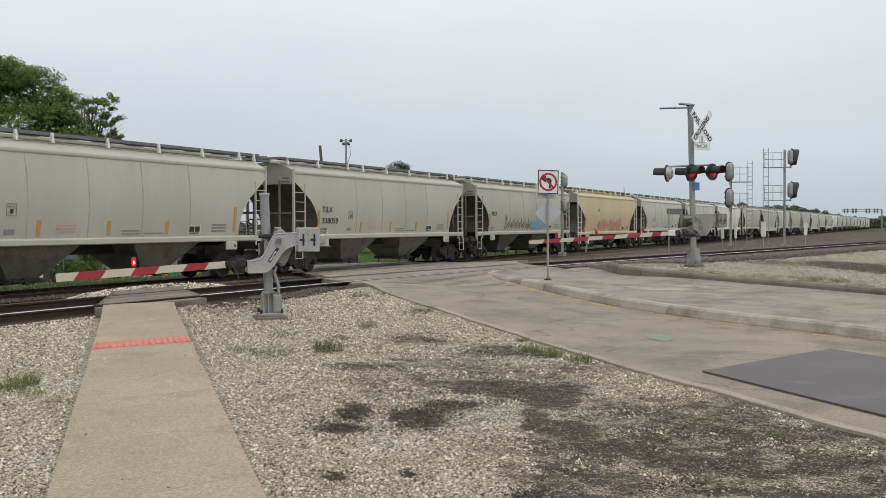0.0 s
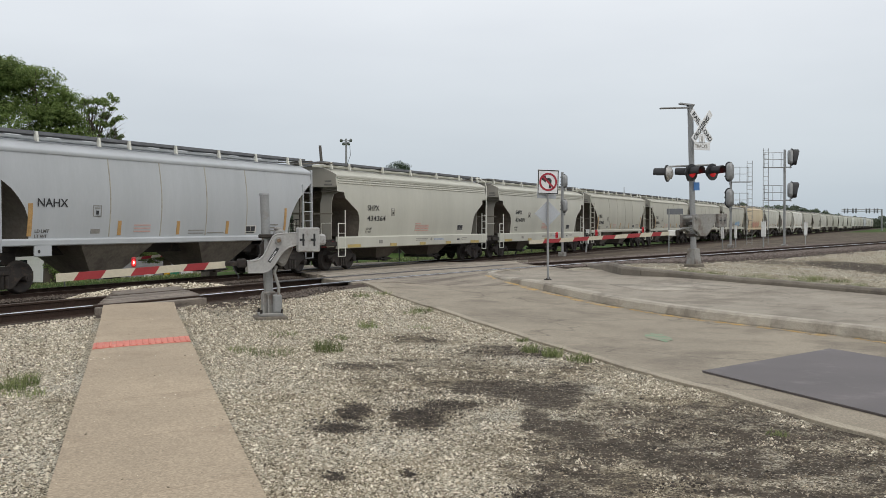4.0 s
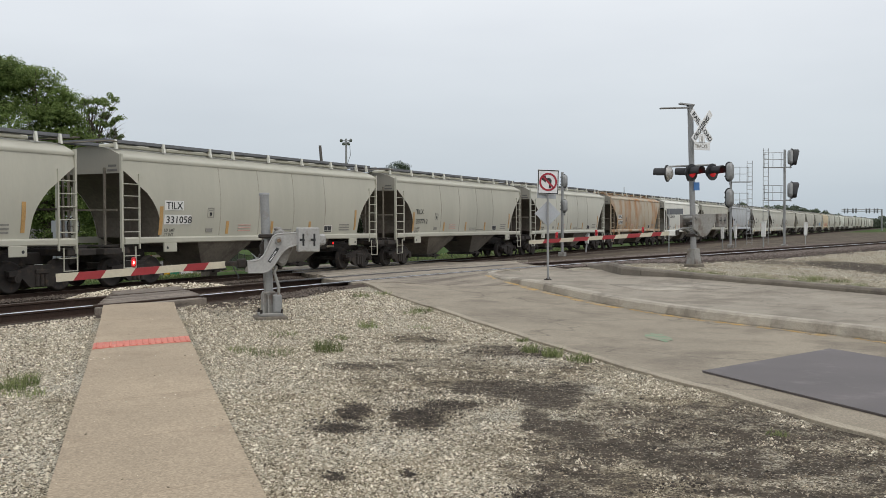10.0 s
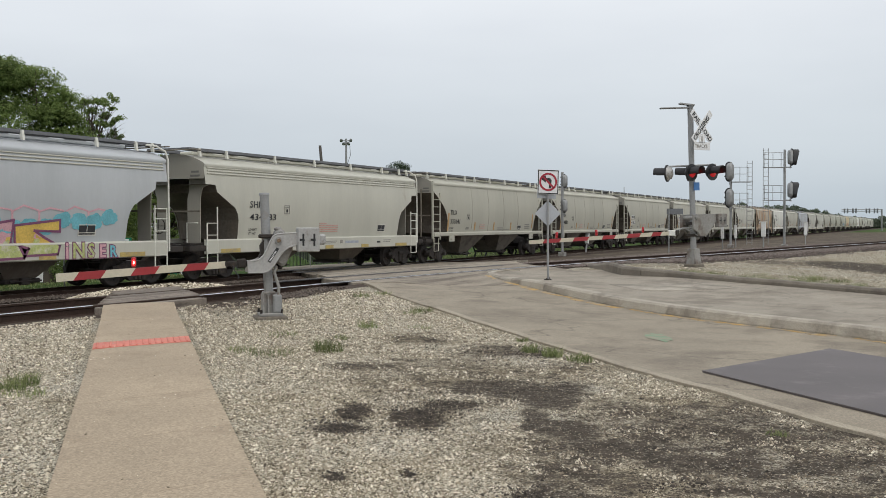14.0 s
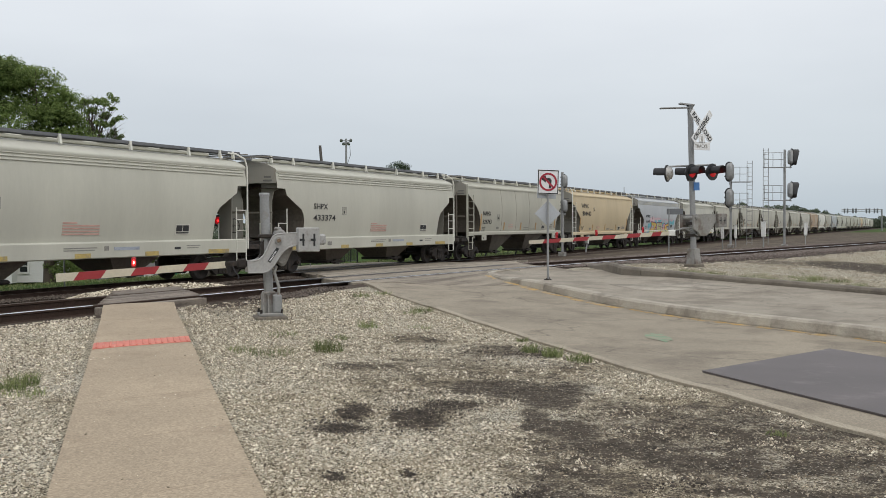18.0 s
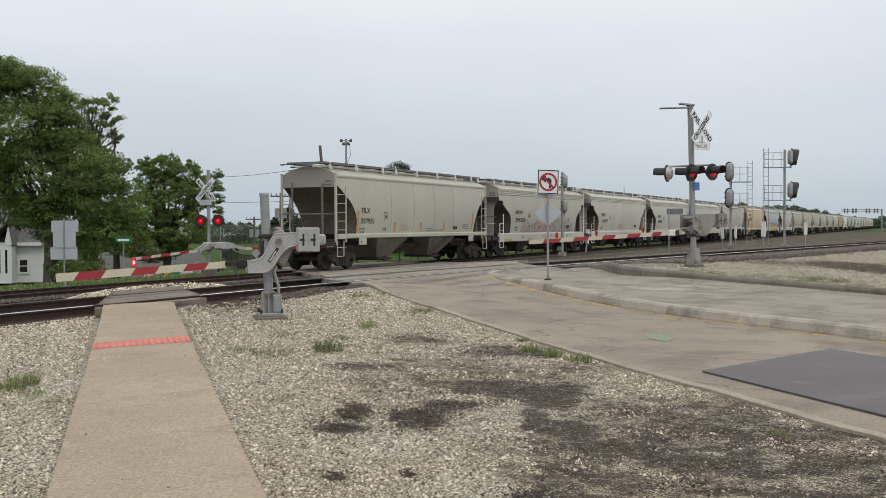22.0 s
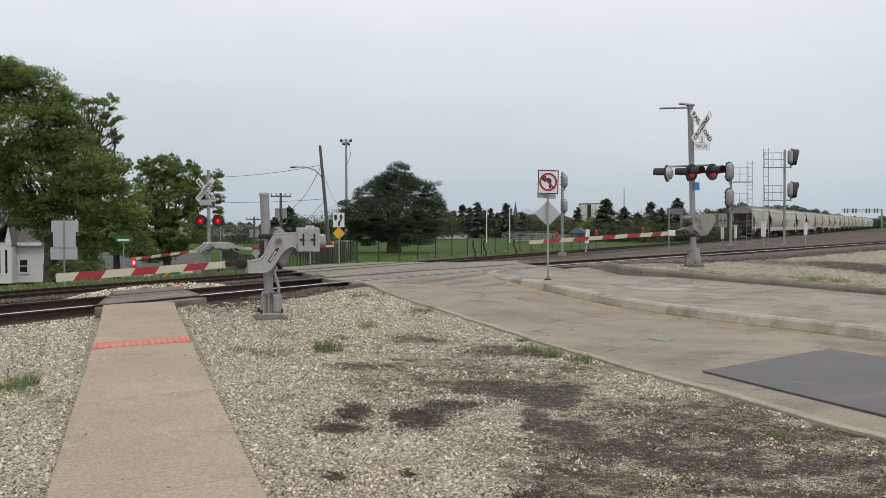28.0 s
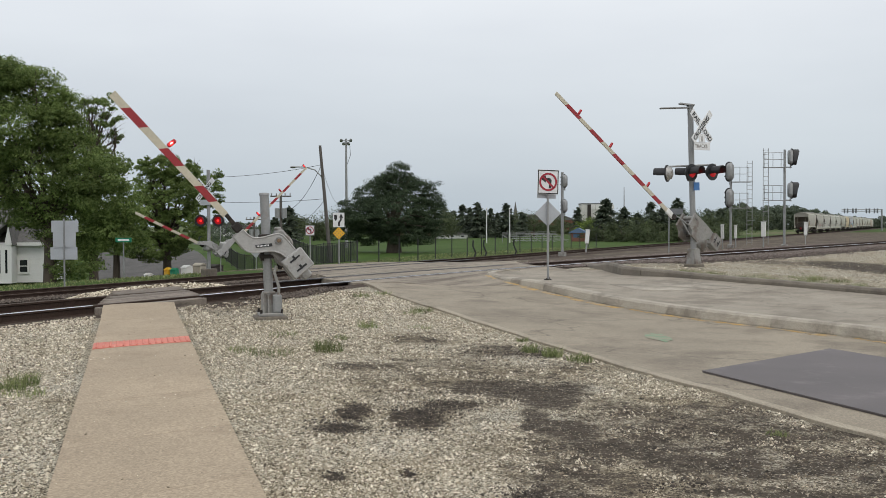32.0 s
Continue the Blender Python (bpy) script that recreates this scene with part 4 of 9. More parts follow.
MAT["walk_concrete"] = paving_material("tan_footway_concrete", (0.38, 0.305, 0.216), (0.295, 0.232, 0.162), 0.62)
MAT["road_concrete"] = paving_material("worn_road_concrete", (0.285, 0.245, 0.185), (0.195, 0.165, 0.125), 0.55, 0.22)
MAT["island_concrete"] = paving_material("pale_island_concrete", (0.30, 0.265, 0.212), (0.20, 0.172, 0.135), 0.54, 0.3)
MAT["kerb_pale"] = paving_material("pale_worn_kerb_concrete", (0.40, 0.36, 0.295), (0.20, 0.175, 0.14), 0.53)
MAT["kerb"] = paving_material("stained_kerb_concrete", (0.205, 0.18, 0.145), (0.125, 0.106, 0.087), 0.54)
MAT["asphalt"] = paving_material("streaked_crossing_deck", (0.285, 0.245, 0.19), (0.13, 0.105, 0.08), 0.54, 0.3, (0.25, 3.0, 1))
MAT["street"] = paving_material("dark_street_asphalt", (0.085, 0.080, 0.074), (0.055, 0.052, 0.048), 0.55)
MAT["yellow_line"] = mat("worn_yellow_line", (0.47, 0.30, 0.09), 0.85, 0, 0.25, 2.2, 30, 0.2, (0.285, 0.245, 0.185), 0.49)
MAT["tar"] = mat("dark_tar_seam", (0.075, 0.066, 0.058), 0.8, 0, 0.3, 2, 20, 0.1, (0.2, 0.175, 0.145), 0.5)
MAT["plate"] = mat("dull_steel_road_plate", (0.115, 0.100, 0.099), 0.62, 0.25, 0.2, 0.8, 25, 0.08, (0.185, 0.165, 0.16), 0.62)
MAT["tactile"] = mat("red_tactile_panel", (0.60, 0.19, 0.14), 0.7, 0, 0.16, 3, 40, 0.1, (0.42, 0.26, 0.2), 0.64)
MAT["panel"] = mat("weathered_crossing_timber", (0.20, 0.168, 0.138), 0.92, 0, 0.25, 1.2, 24, 0.4, (0.11, 0.09, 0.074), 0.55, spread=0.6, stretch=(1, 6, 4))


def ab(a, b):
    """Plan point from the distance along the road and across it."""
    return (a + b) * 0.7071, (a - b) * 0.7071


def road_z(x, y):
    """The road climbs over the front track and drops to the far one."""
    z = land(x, y) + 0.025
    d = y - near_rail(x)
    if d < -0.4:
        return z + (FRONT_RAIL - 0.01 - z) * step((d + 2.2) / 1.8)
    if d < 2.2:
        return FRONT_RAIL - 0.01
    far = TRACK_Y - 1.3
    if y < far:
        return FRONT_RAIL - 0.01 + (-0.01 - FRONT_RAIL + 0.01) * step((d - 2.2) / (far - near_rail(x) - 2.2))
    if y < TRACK_Y + 1.6:
        return -0.01
    return max(-0.11, -0.01 - 0.10 * step((y - TRACK_Y - 1.6) / 3.0)) + land(x, y) + 0.15


def sheet(a0, a1, b0, b1, lift=0.0, na=None, nb=None, skirt=0.25, height=road_z, edge=None):
    """A slab along the road, following the ground, with sides. edge(a) may shift b0, b1."""
    na, nb = na or max(2, int((a1 - a0) / 0.7)), nb or max(2, int((b1 - b0) / 0.7))
    s = Shape()
    rows = []
    for i in range(na + 1):
        a = a0 + (a1 - a0) * i / na
        e0, e1 = edge(a) if edge else (b0, b1)
        row = []
        for j in range(nb + 1):
            x, y = ab(a, e0 + (e1 - e0) * j / nb)
            row.append((x, y, height(x, y) + lift))
        rows.append(row)
    s.grid(rows)
    for line in (rows[0], rows[-1], [r[0] for r in rows], [r[-1] for r in rows]):
        s.grid([line, [(p[0], p[1], p[2] - skirt) for p in line]], 0, False)
    return s


def strip(line, profile, close=False):
    """A kerb: a profile (across, up) carried along a line of plan points at the road's height."""
    s = Shape()
    rows = []
    for i, (x, y, z) in enumerate(line):
        p, q = line[max(0, i - 1)], line[min(len(line) - 1, i + 1)]
        d = Vector((q[0] - p[0], q[1] - p[1], 0)).normalized()
        nrm = Vector((d.y, -d.x, 0))
        rows.append([Vector((x, y, z)) + nrm * u + Vector((0, 0, w)) for u, w in profile])
    s.grid(rows, 0, False)
    s.add(rows[0], [tuple(range(len(profile)))])
    s.add(rows[-1], [tuple(range(len(profile)))])
    return s


NEAR, FAR_EDGE = 6.05, 16.6


def near_edge(a):
    """Edge of the near lane: gravel has crept over it in places."""
    return float(np.interp(a, [-60, 7.0, 8.5, 10.5, 13.0, 16.0, 20.0, 24.0], [6.0, 5.98, 6.03, 6.02, 5.95, 5.84, 5.72, 5.65])) + 0.015 * math.sin(a * 2.3) + 0.012 * math.sin(a * 5.1)


FAR_A, FAR_B = [-60, 17.0, 19.4, 20.7, 22.5, 24.4, 29.0, 32], [17.5, 15.9, 15.4, 14.75, 14.25, 13.65, 15.0, 16.0]


def island_near(a):
    """Kerb line between the near lane and the raised carriageway."""
    return float(np.interp(a, [-60, 12.2, 14.2, 16.0, 17.9, 20.8, 24.6, 26.6], [14.6, 11.05, 10.75, 10.3, 9.9, 9.8, 10.05, 10.3]))


def island_far(a):
    """Kerb line on its other side."""
    return float(np.interp(a, FAR_A, FAR_B))


RIGHT_DIR, AHEAD_DIR = Vector((0.4409, -0.8976, 0)), Vector((0.8976, 0.4409, 0))
MAT["edging"] = paving_material("worn_edge_concrete", (0.34, 0.295, 0.225), (0.22, 0.185, 0.14), 0.54)
MAT["mortar"] = mat("pale_mortar_smear", (0.36, 0.325, 0.26), 0.9, 0, 0.15, 4, 40, 0.1, (0.285, 0.245, 0.185), 0.47)
MAT["green_mark"] = mat("green_marking_paint", (0.155, 0.29, 0.17), 0.85, 0, 0.2, 4, 30, 0.1, (0.28, 0.242, 0.185), 0.48)


def run_out(x, y, end, length):
    """How far a kerb has sunk towards its end."""
    return -0.165 * (1 - step((end - (x + y) * 0.7071) / length))


def build_paving():
    # footway slabs, each on its own
    fw = thing("footway", pose(0, 0, 0), "tan concrete footway leading to the tracks", "sidewalk", "", "structure")
    da = Vector((0.722, 0.692, 0)).normalized()
    sd = Vector((da.y, -da.x, 0))
    mid = Vector((4.82, 4.42, 0))
    half, t = 0.655, -16.0
    wide = lambda u: float(np.interp(u, [0, 2.5, 5, 7, 11.4], [0.665, 0.645, 0.62, 0.607, 0.585]))
    step_len = 1.60
    slant = 0.50
    while t < 11.1:
        t2 = min(t + step_len, 11.35)
        s = Shape()
        rows = []
        gap = 0.0025
        for k in range(5):
            u = t + gap + (t2 - t - 2 * gap) * k / 4
            row = []
            for w in (-1, -0.5, 0, 0.5, 1):
                p = mid + da * (u + slant * w * half) + sd * (w * wide(u))
                zz = land(p.x, p.y)
                d = near_rail(p.x) - p.y
                zz += (FRONT_RAIL - 0.02 - zz) * step((1.6 - d) / 1.3)
                row.append((p.x, p.y, zz + 0.045 - 0.006 * (abs(w) == 1) - 0.002 * (k in (0, 4))))
            rows.append(row)
        s.grid(rows)
        for line in (rows[0], rows[-1], [r[0] for r in rows], [r[-1] for r in rows]):
            s.grid([line, [(p[0], p[1], p[2] - 0.12) for p in line]], 0, False)
        part("slab", s, MAT["walk_concrete"], fw)
        t = t2
        if t >= 11.34:
            break
    # tactile panel with rows of domes
    tp = thing("tactile_panel", pose(0, 0, 0), "red tactile warning panel set into the footway", "tactile paving")
    a0, a1 = 6.5, 7.0
    s = Shape()
    rows = [[mid + da * (u + slant * w) + sd * w for w in (-0.60, 0, 0.60)] for u in (a0, a1)]
    rows = [[(p.x, p.y, land(p.x, p.y) + 0.049) for p in r] for r in rows]
    s.grid(rows, 0, False)
    for line in (rows[0], rows[-1]):
        s.grid([line, [(p[0], p[1], p[2] - 0.02) for p in line]], 0, False)
    part("base", s, MAT["tactile"], tp)
    for i in range(15):
        w = -0.555 + 1.11 * i / 14
        s = Shape()
        for u0, u1 in ((a0 + 0.03, a1 - 0.03),):
            p, q = mid + da * (u0 + slant * w) + sd * w, mid + da * (u1 + slant * w) + sd * w
            s.tube([(p.x, p.y, land(p.x, p.y) + 0.045), (q.x, q.y, land(q.x, q.y) + 0.045)], 0.016, 6)
        part("rib", s, MAT["tactile"], tp)
    # road
    road = thing("road", pose(0, 0, 0), "worn grey concrete road over the tracks", "road", "", "structure")
    part("near_lane", sheet(-60, 21.5, NEAR, 10.3, edge=lambda a: (near_edge(a) + 0.1, island_near(a) + 0.05)), MAT["road_concrete"], road)
    part("approach", sheet(21.5, 25.4, NEAR, FAR_EDGE, edge=lambda a: (near_edge(a) + 0.1 - 0.6 * step((a - 22) / 3), island_near(a) + 0.05)), MAT["road_concrete"], road)
    part("crossing_deck", sheet(22.6, 60, 3.6, 19.2, edge=lambda a: (NEAR - 0.6 + 2.2 * step((a - 25) / 14) - 4.2 * step((a - 44) / 10), 13.6 + 5.8 * step((a - 30) / 16) - 12.4 * step((a - 46) / 12)), lift=0.004), MAT["asphalt"], road)
    part("street_beyond", sheet(60, 175, 3.4, 7.0, na=30), MAT["street"], road)
    # edging strip of the near side
    edge = [(*ab(a, near_edge(a)), 0) for a in spacing([(-60, 0, 4), (0, 22.6, 0.35)])]
    edge = [(x, y, road_z(x, y)) for x, y, _ in edge]
    part("edging", strip(edge, [(0.0, -0.2), (0.0, 0.004), (0.01, 0.008), (0.135, 0.007), (0.145, 0.0), (0.145, -0.2)]), MAT["edging"], road, "pale concrete edging")
    # yellow line along the island kerb, broken by wear
    rnd = random.Random(31)
    a = -12.0
    while a < 25.4:
        ln, w0, w1 = rnd.uniform(0.3, 1.4), rnd.uniform(0.22, 0.36), rnd.uniform(0.115, 0.13)
        part("yellow_line", sheet(a, a + ln, 0, 1, lift=0.005, nb=2, skirt=0.004, edge=lambda q: (island_near(q) - w0 - 0.05 * math.sin(q * 5), island_near(q) - w1 + 0.03 * math.sin(q * 9))), MAT["yellow_line"], road, "worn yellow edge line")
        a += ln + rnd.uniform(0.0, 0.25)
    # a splash of green marking paint, and pale mortar smears near it
    for cx, cy, w, d, m, n in ((15.1, 3.71, 0.22, 0.62, "green_mark", 22),):
        s = Shape()
        ring = []
        for k in range(n):
            q = 2 * math.pi * k / n
            p = RIGHT_DIR * (w * math.cos(q) * rnd.uniform(0.6, 1.1)) + AHEAD_DIR * (d * math.sin(q) * rnd.uniform(0.5, 1.1))
            ring.append((cx + p.x, cy + p.y, road_z(cx + p.x, cy + p.y) + 0.006))
        s.add(ring, [tuple(range(n))])
        part("paint_mark", s, MAT[m], road, "splash of green marking paint" if m == "green_mark" else "pale mortar smear")
    # raised carriageway behind a rounded kerb
    isl = thing("raised_carriageway", pose(0, 0, 0), "raised concrete carriageway behind a rounded kerb", "road", "", "structure")
    part("top", sheet(-60, 27.4, 0, 1, lift=0.17, nb=8, skirt=0.3, height=lambda x, y: road_z(x, y) + run_out(x, y, 27.0, 6.0), edge=lambda a: (island_near(a) + 0.10, island_far(a) + 0.02)), MAT["island_concrete"], isl)
    part("pale_patch", sheet(19.6, 21.2, 0, 1, lift=0.175, nb=4, skirt=0.003, edge=lambda a: (island_near(a) + 1.6, island_near(a) + 4.2)), MAT["kerb_pale"], isl, "paler concrete repair")
    prof = [(-0.12, -0.2), (-0.11, 0.03), (-0.07, 0.15), (-0.02, 0.185), (0.16, 0.19), (0.16, -0.2)]
    line = [ab(a, island_near(a)) for a in spacing([(-60, 26.0, 0.8)])] + [ab(26.6, 10.6), ab(27.0, 11.0), ab(27.2, 11.6)]
    k0 = 0
    while k0 < len(line) - 1:
        seg = line[k0:k0 + 4]
        part("kerb_stone", strip([(x, y, road_z(x, y) + run_out(x, y, 27.0, 6.0)) for x, y in seg], prof), MAT["kerb_pale"], isl, "worn rounded concrete kerb")
        k0 += 3
    fk = [ab(a, island_far(a) + 0.1) for a in spacing([(-60, 31.0, 0.8)])]
    k0 = 0
    while k0 < len(fk) - 1:
        seg = fk[k0:k0 + 4]
        part("kerb_stone", strip([(x, y, road_z(x, y) + 0.10 * step((28.5 - (x + y) / 1.414) / 2) + run_out(x, y, 31.0, 6.0)) for x, y in seg], [(-0.10, -0.2), (-0.10, 0.14), (-0.07, 0.19), (-0.02, 0.205), (0.10, 0.205), (0.12, -0.2)]), MAT["kerb"], isl, "stained concrete kerb")
        k0 += 3
    # steel plate lying on the road
    s = Shape()
    pts = [ab(10.05, 6.68), ab(11.25, 9.55), ab(4.6, 9.75), ab(4.0, 6.66)]
    z = [road_z(x, y) for x, y in pts]
    low = [(x, y, h + 0.006) for (x, y), h in zip(pts, z)]
    top = [(x, y, h + 0.024) for (x, y), h in zip(pts, z)]
    s.add(low + top, [(0, 1, 2, 3), (4, 7, 6, 5), (0, 4, 5, 1), (1, 5, 6, 2), (2, 6, 7, 3), (3, 7, 4, 0)])
    solid("steel_plate", s, MAT["plate"], "dull steel trench plate lying on the road", "road plate")
    # plank crossings of the front track
    pc = thing("plank_crossing", pose(0, 0, 0), "weathered timber planks laid level with the rails", "level crossing")
    for off, w in ((-0.27, 0.22), (0.22, 0.25), (0.49, 0.25), (0.76, 0.25), (1.03, 0.25), (1.30, 0.22), (1.80, 0.26), (2.09, 0.26), (2.38, 0.26)):
        x0, x1 = 12.5 + off * 1.15, 15.0 + off * 0.85
        s = Shape()
        ym = near_rail((x0 + x1) / 2) + off
        sl = near_rail(x1) - near_rail(x0)
        s.box((0, 0, 0), (x1 - x0, w, 0.16), ch=0.012)
        part("plank", s, MAT["panel"], pc, "", pose((x0 + x1) / 2, ym, FRONT_RAIL - 0.085 - (0.02 if off < 0 else 0), 0, 0, math.degrees(math.atan2(sl, x1 - x0))))
    # rubber flangeways of the road crossing
    for off in (-0.10, 0.10, 1.41, 1.61):
        s = Shape()
        pts = []
        for x in spacing([(19.0, 30.6, 0.6)]):
            pts.append((x, near_rail(x) + off, FRONT_RAIL + 0.002))
        for p, q in zip(pts, pts[1:]):
            s.add([(p[0], p[1] - 0.04, p[2]), (q[0], q[1] - 0.04, q[2]), (q[0], q[1] + 0.04, q[2]), (p[0], p[1] + 0.04, p[2])], [(0, 1, 2, 3)])
            s.add([(p[0], p[1] - 0.04, p[2] - 0.02), (q[0], q[1] - 0.04, q[2] - 0.02), (q[0], q[1] - 0.04, q[2]), (p[0], p[1] - 0.04, p[2])], [(0, 1, 2, 3)])
        part("flangeway", s, MAT["black"], pc, "dark rubber flangeway seal")
    for off in (-0.88, -0.64, 0.64, 0.88):
        part("flangeway", Shape().box((42.5, TRACK_Y + off, 0.0), (17.5, 0.10, 0.012)), MAT["black"], pc)
    for off in (-0.755, 0.755):
        part("rail_head", Shape().box((42.5, TRACK_Y + off, 0.001), (17.5, 0.06, 0.016)), MAT["rail_dull"], pc)
    # dark worn wheel tracks and a band of spilled grit on the deck
    for a0, b0, b1, w in ((30, 7.2, 15, 0.16), (33.5, 7.5, 16, 0.25), (36.5, 7.5, 17, 0.2), (39.5, 8, 18, 0.3)):
        s = Shape()
        n = 14
        rows = []
        for i in range(n + 1):
            b = b0 + (b1 - b0) * i / n
            x, y = ab(a0 + 0.9 * (b - b0), b)
            rows.append([(x - w * random.uniform(0.4, 1.0), y, road_z(x, y) + 0.009), (x + w * random.uniform(0.4, 1.0), y + 0.05, road_z(x, y) + 0.009)])
        s.grid(rows)
        part("tar_seam", s, MAT["tar"], pc, "dark tar seam")


build_paving()


# ---- crossing gates ----
RISING = []
# how far the arms have come up
LIFT = [(28.9, 0.0), (29.0, 0.024), (29.25, 0.11), (29.5, 0.198), (29.75, 0.29), (30.0, 0.38), (30.25, 0.467), (30.5, 0.549), (30.75, 0.627), (31.0, 0.701), (31.25, 0.775), (31.5, 0.846), (31.75, 0.923), (32.0, 1.0)]
LIFT_EARLY = [(28.7, 0.0), (28.9, 0.031), (29.15, 0.112), (29.4, 0.199), (29.7, 0.30), (30.0, 0.395), (30.5, 0.558), (31.0, 0.710), (31.5, 0.854), (32.0, 1.0)]


def gate_arm(parent, m, crank, r0, z0, r1, z1, w0, w1, lamps, full, stripes, weight, side=0.16, thick=0.03, lit=True, paint="silver", cuts=None, lift=None):
    """The moving assembly round its pivot: crank, counterweight, striped arm, lamps. Local x is the way the arm points."""
    s = Shape()
    s.prism(crank, side, side + 0.07, 0, "y")
    s.tube([(0, -0.2, 0), (0, side + 0.11, 0)], 0.06, 12)
    arm = part("arm_assembly", s, MAT[paint], parent, "cast crank with counterweight and striped arm", m)
    s2 = Shape().prism(crank, -side - 0.07, -side, 0, "y")
    part("rear_crank", s2, MAT[paint], arm)
    u0, u1, v0, v1 = weight
    part("counterweight", Shape().box(((u0 + u1) / 2, side + 0.075, (v0 + v1) / 2), (abs(u1 - u0), 0.15, abs(v1 - v0)), ch=0.015), MAT[paint], arm, "square grey counterweight plate")
    part("counterweight", Shape().box(((u0 + u1) / 2 - 0.06, -side - 0.06, (v0 + v1) / 2), (abs(u1 - u0), 0.12, abs(v1 - v0)), ch=0.015), MAT[paint], arm)
    part("weight_bolt", Shape().box((u1 - 0.02, side * 0.3, (v0 + v1) / 2), (0.22, side + 0.1, 0.18), ch=0.03), MAT[paint], arm)
    for k in (-1, 1):
        c = ((u0 + u1) / 2 + k * 0.09, side + 0.153, (v0 + v1) / 2)
        sl = Shape().box(c, (0.03, 0.012, 0.2)).box((c[0] + 0.02, c[1], c[2]), (0.08, 0.02, 0.035))
        part("slot", sl, MAT["black"], arm)
    d = Vector((r1 - r0, 0, z1 - z0))
    ln = d.length
    u = d / ln
    up = Vector((-u.z, 0, u.x))
    part("arm_clamp", Shape().box(Vector((r0, side * 0.2, z0)) - u * 0.26, (0.15, 0.13, w0 * 1.35), Matrix.Rotation(-math.atan2(u.z, u.x), 4, "Y"), ch=0.02), MAT["steel_dark"], arm, "dark arm clamp")
    n = stripes
    for i in range(n):
        a, b = (ln * cuts[i], ln * cuts[i + 1]) if cuts else (ln * i / n, ln * (i + 1) / n)
        wa, wb = w0 + (w1 - w0) * i / n, w0 + (w1 - w0) * (i + 1) / n
        lean = 0.75
        poly = []
        for t, w, sgn in ((a, wa, -1), (b, wb, -1), (b, wb, 1), (a, wa, 1)):
            sh = lean * w / 2 * sgn if 0 < t < ln - 1e-6 else 0
            p = Vector((r0, 0, z0)) + u * (t - sh) + up * (w / 2 * sgn)
            poly.append((p.x, p.z))
        part("stripe", Shape().prism(poly, side * 0.2 - thick / 2, side * 0.2 + thick / 2, 0, "y"), MAT["arm_red" if i % 2 == stripe_start(n) else "arm_white"], arm, "red reflective stripe" if i % 2 == stripe_start(n) else "off-white reflective stripe")
    for f, on in lamps:
        p = Vector((r0, side * 0.2, z0)) + u * (ln * f) + up * (w0 + (w1 - w0) * f) * 0.5
        h = Shape().box(p + up * 0.09, (0.075, 0.06, 0.165), ch=0.02)
        hold = part("arm_lamp", h, MAT["red"], arm, "red arm lamp")
        g = Shape()
        g.ball(p + up * 0.085, (0.032, 0.05, 0.062), 14, 8)
        part("lens", g, MAT["lamp_red_hot" if on and lit else "lens_red"], hold, "lit red lens" if on and lit else "dark red lens")
        if on and lit:
            part("bulb", Shape().ball(p + up * 0.085 + Vector((0, 0.045, 0)), (0.013, 0.012, 0.026), 8, 6), MAT["bulb_hot"], hold, "white-hot bulb")
    RISING.append((arm, full, lift or LIFT))
    return arm


def stripe_start(n):
    return 1


CRANK = [(-0.30, 0.118), (-0.09, 0.115), (0.02, 0.105), (0.09, 0.07), (0.135, -0.02), (0.19, -0.15), (0.25, -0.248), (0.30, -0.295), (0.36, -0.32), (0.49, -0.334), (0.49, -0.517), (0.25, -0.517), (0.18, -0.50), (0.12, -0.455), (0.055, -0.37), (-0.01, -0.263), (-0.09, -0.165), (-0.18, -0.105), (-0.30, -0.075)]


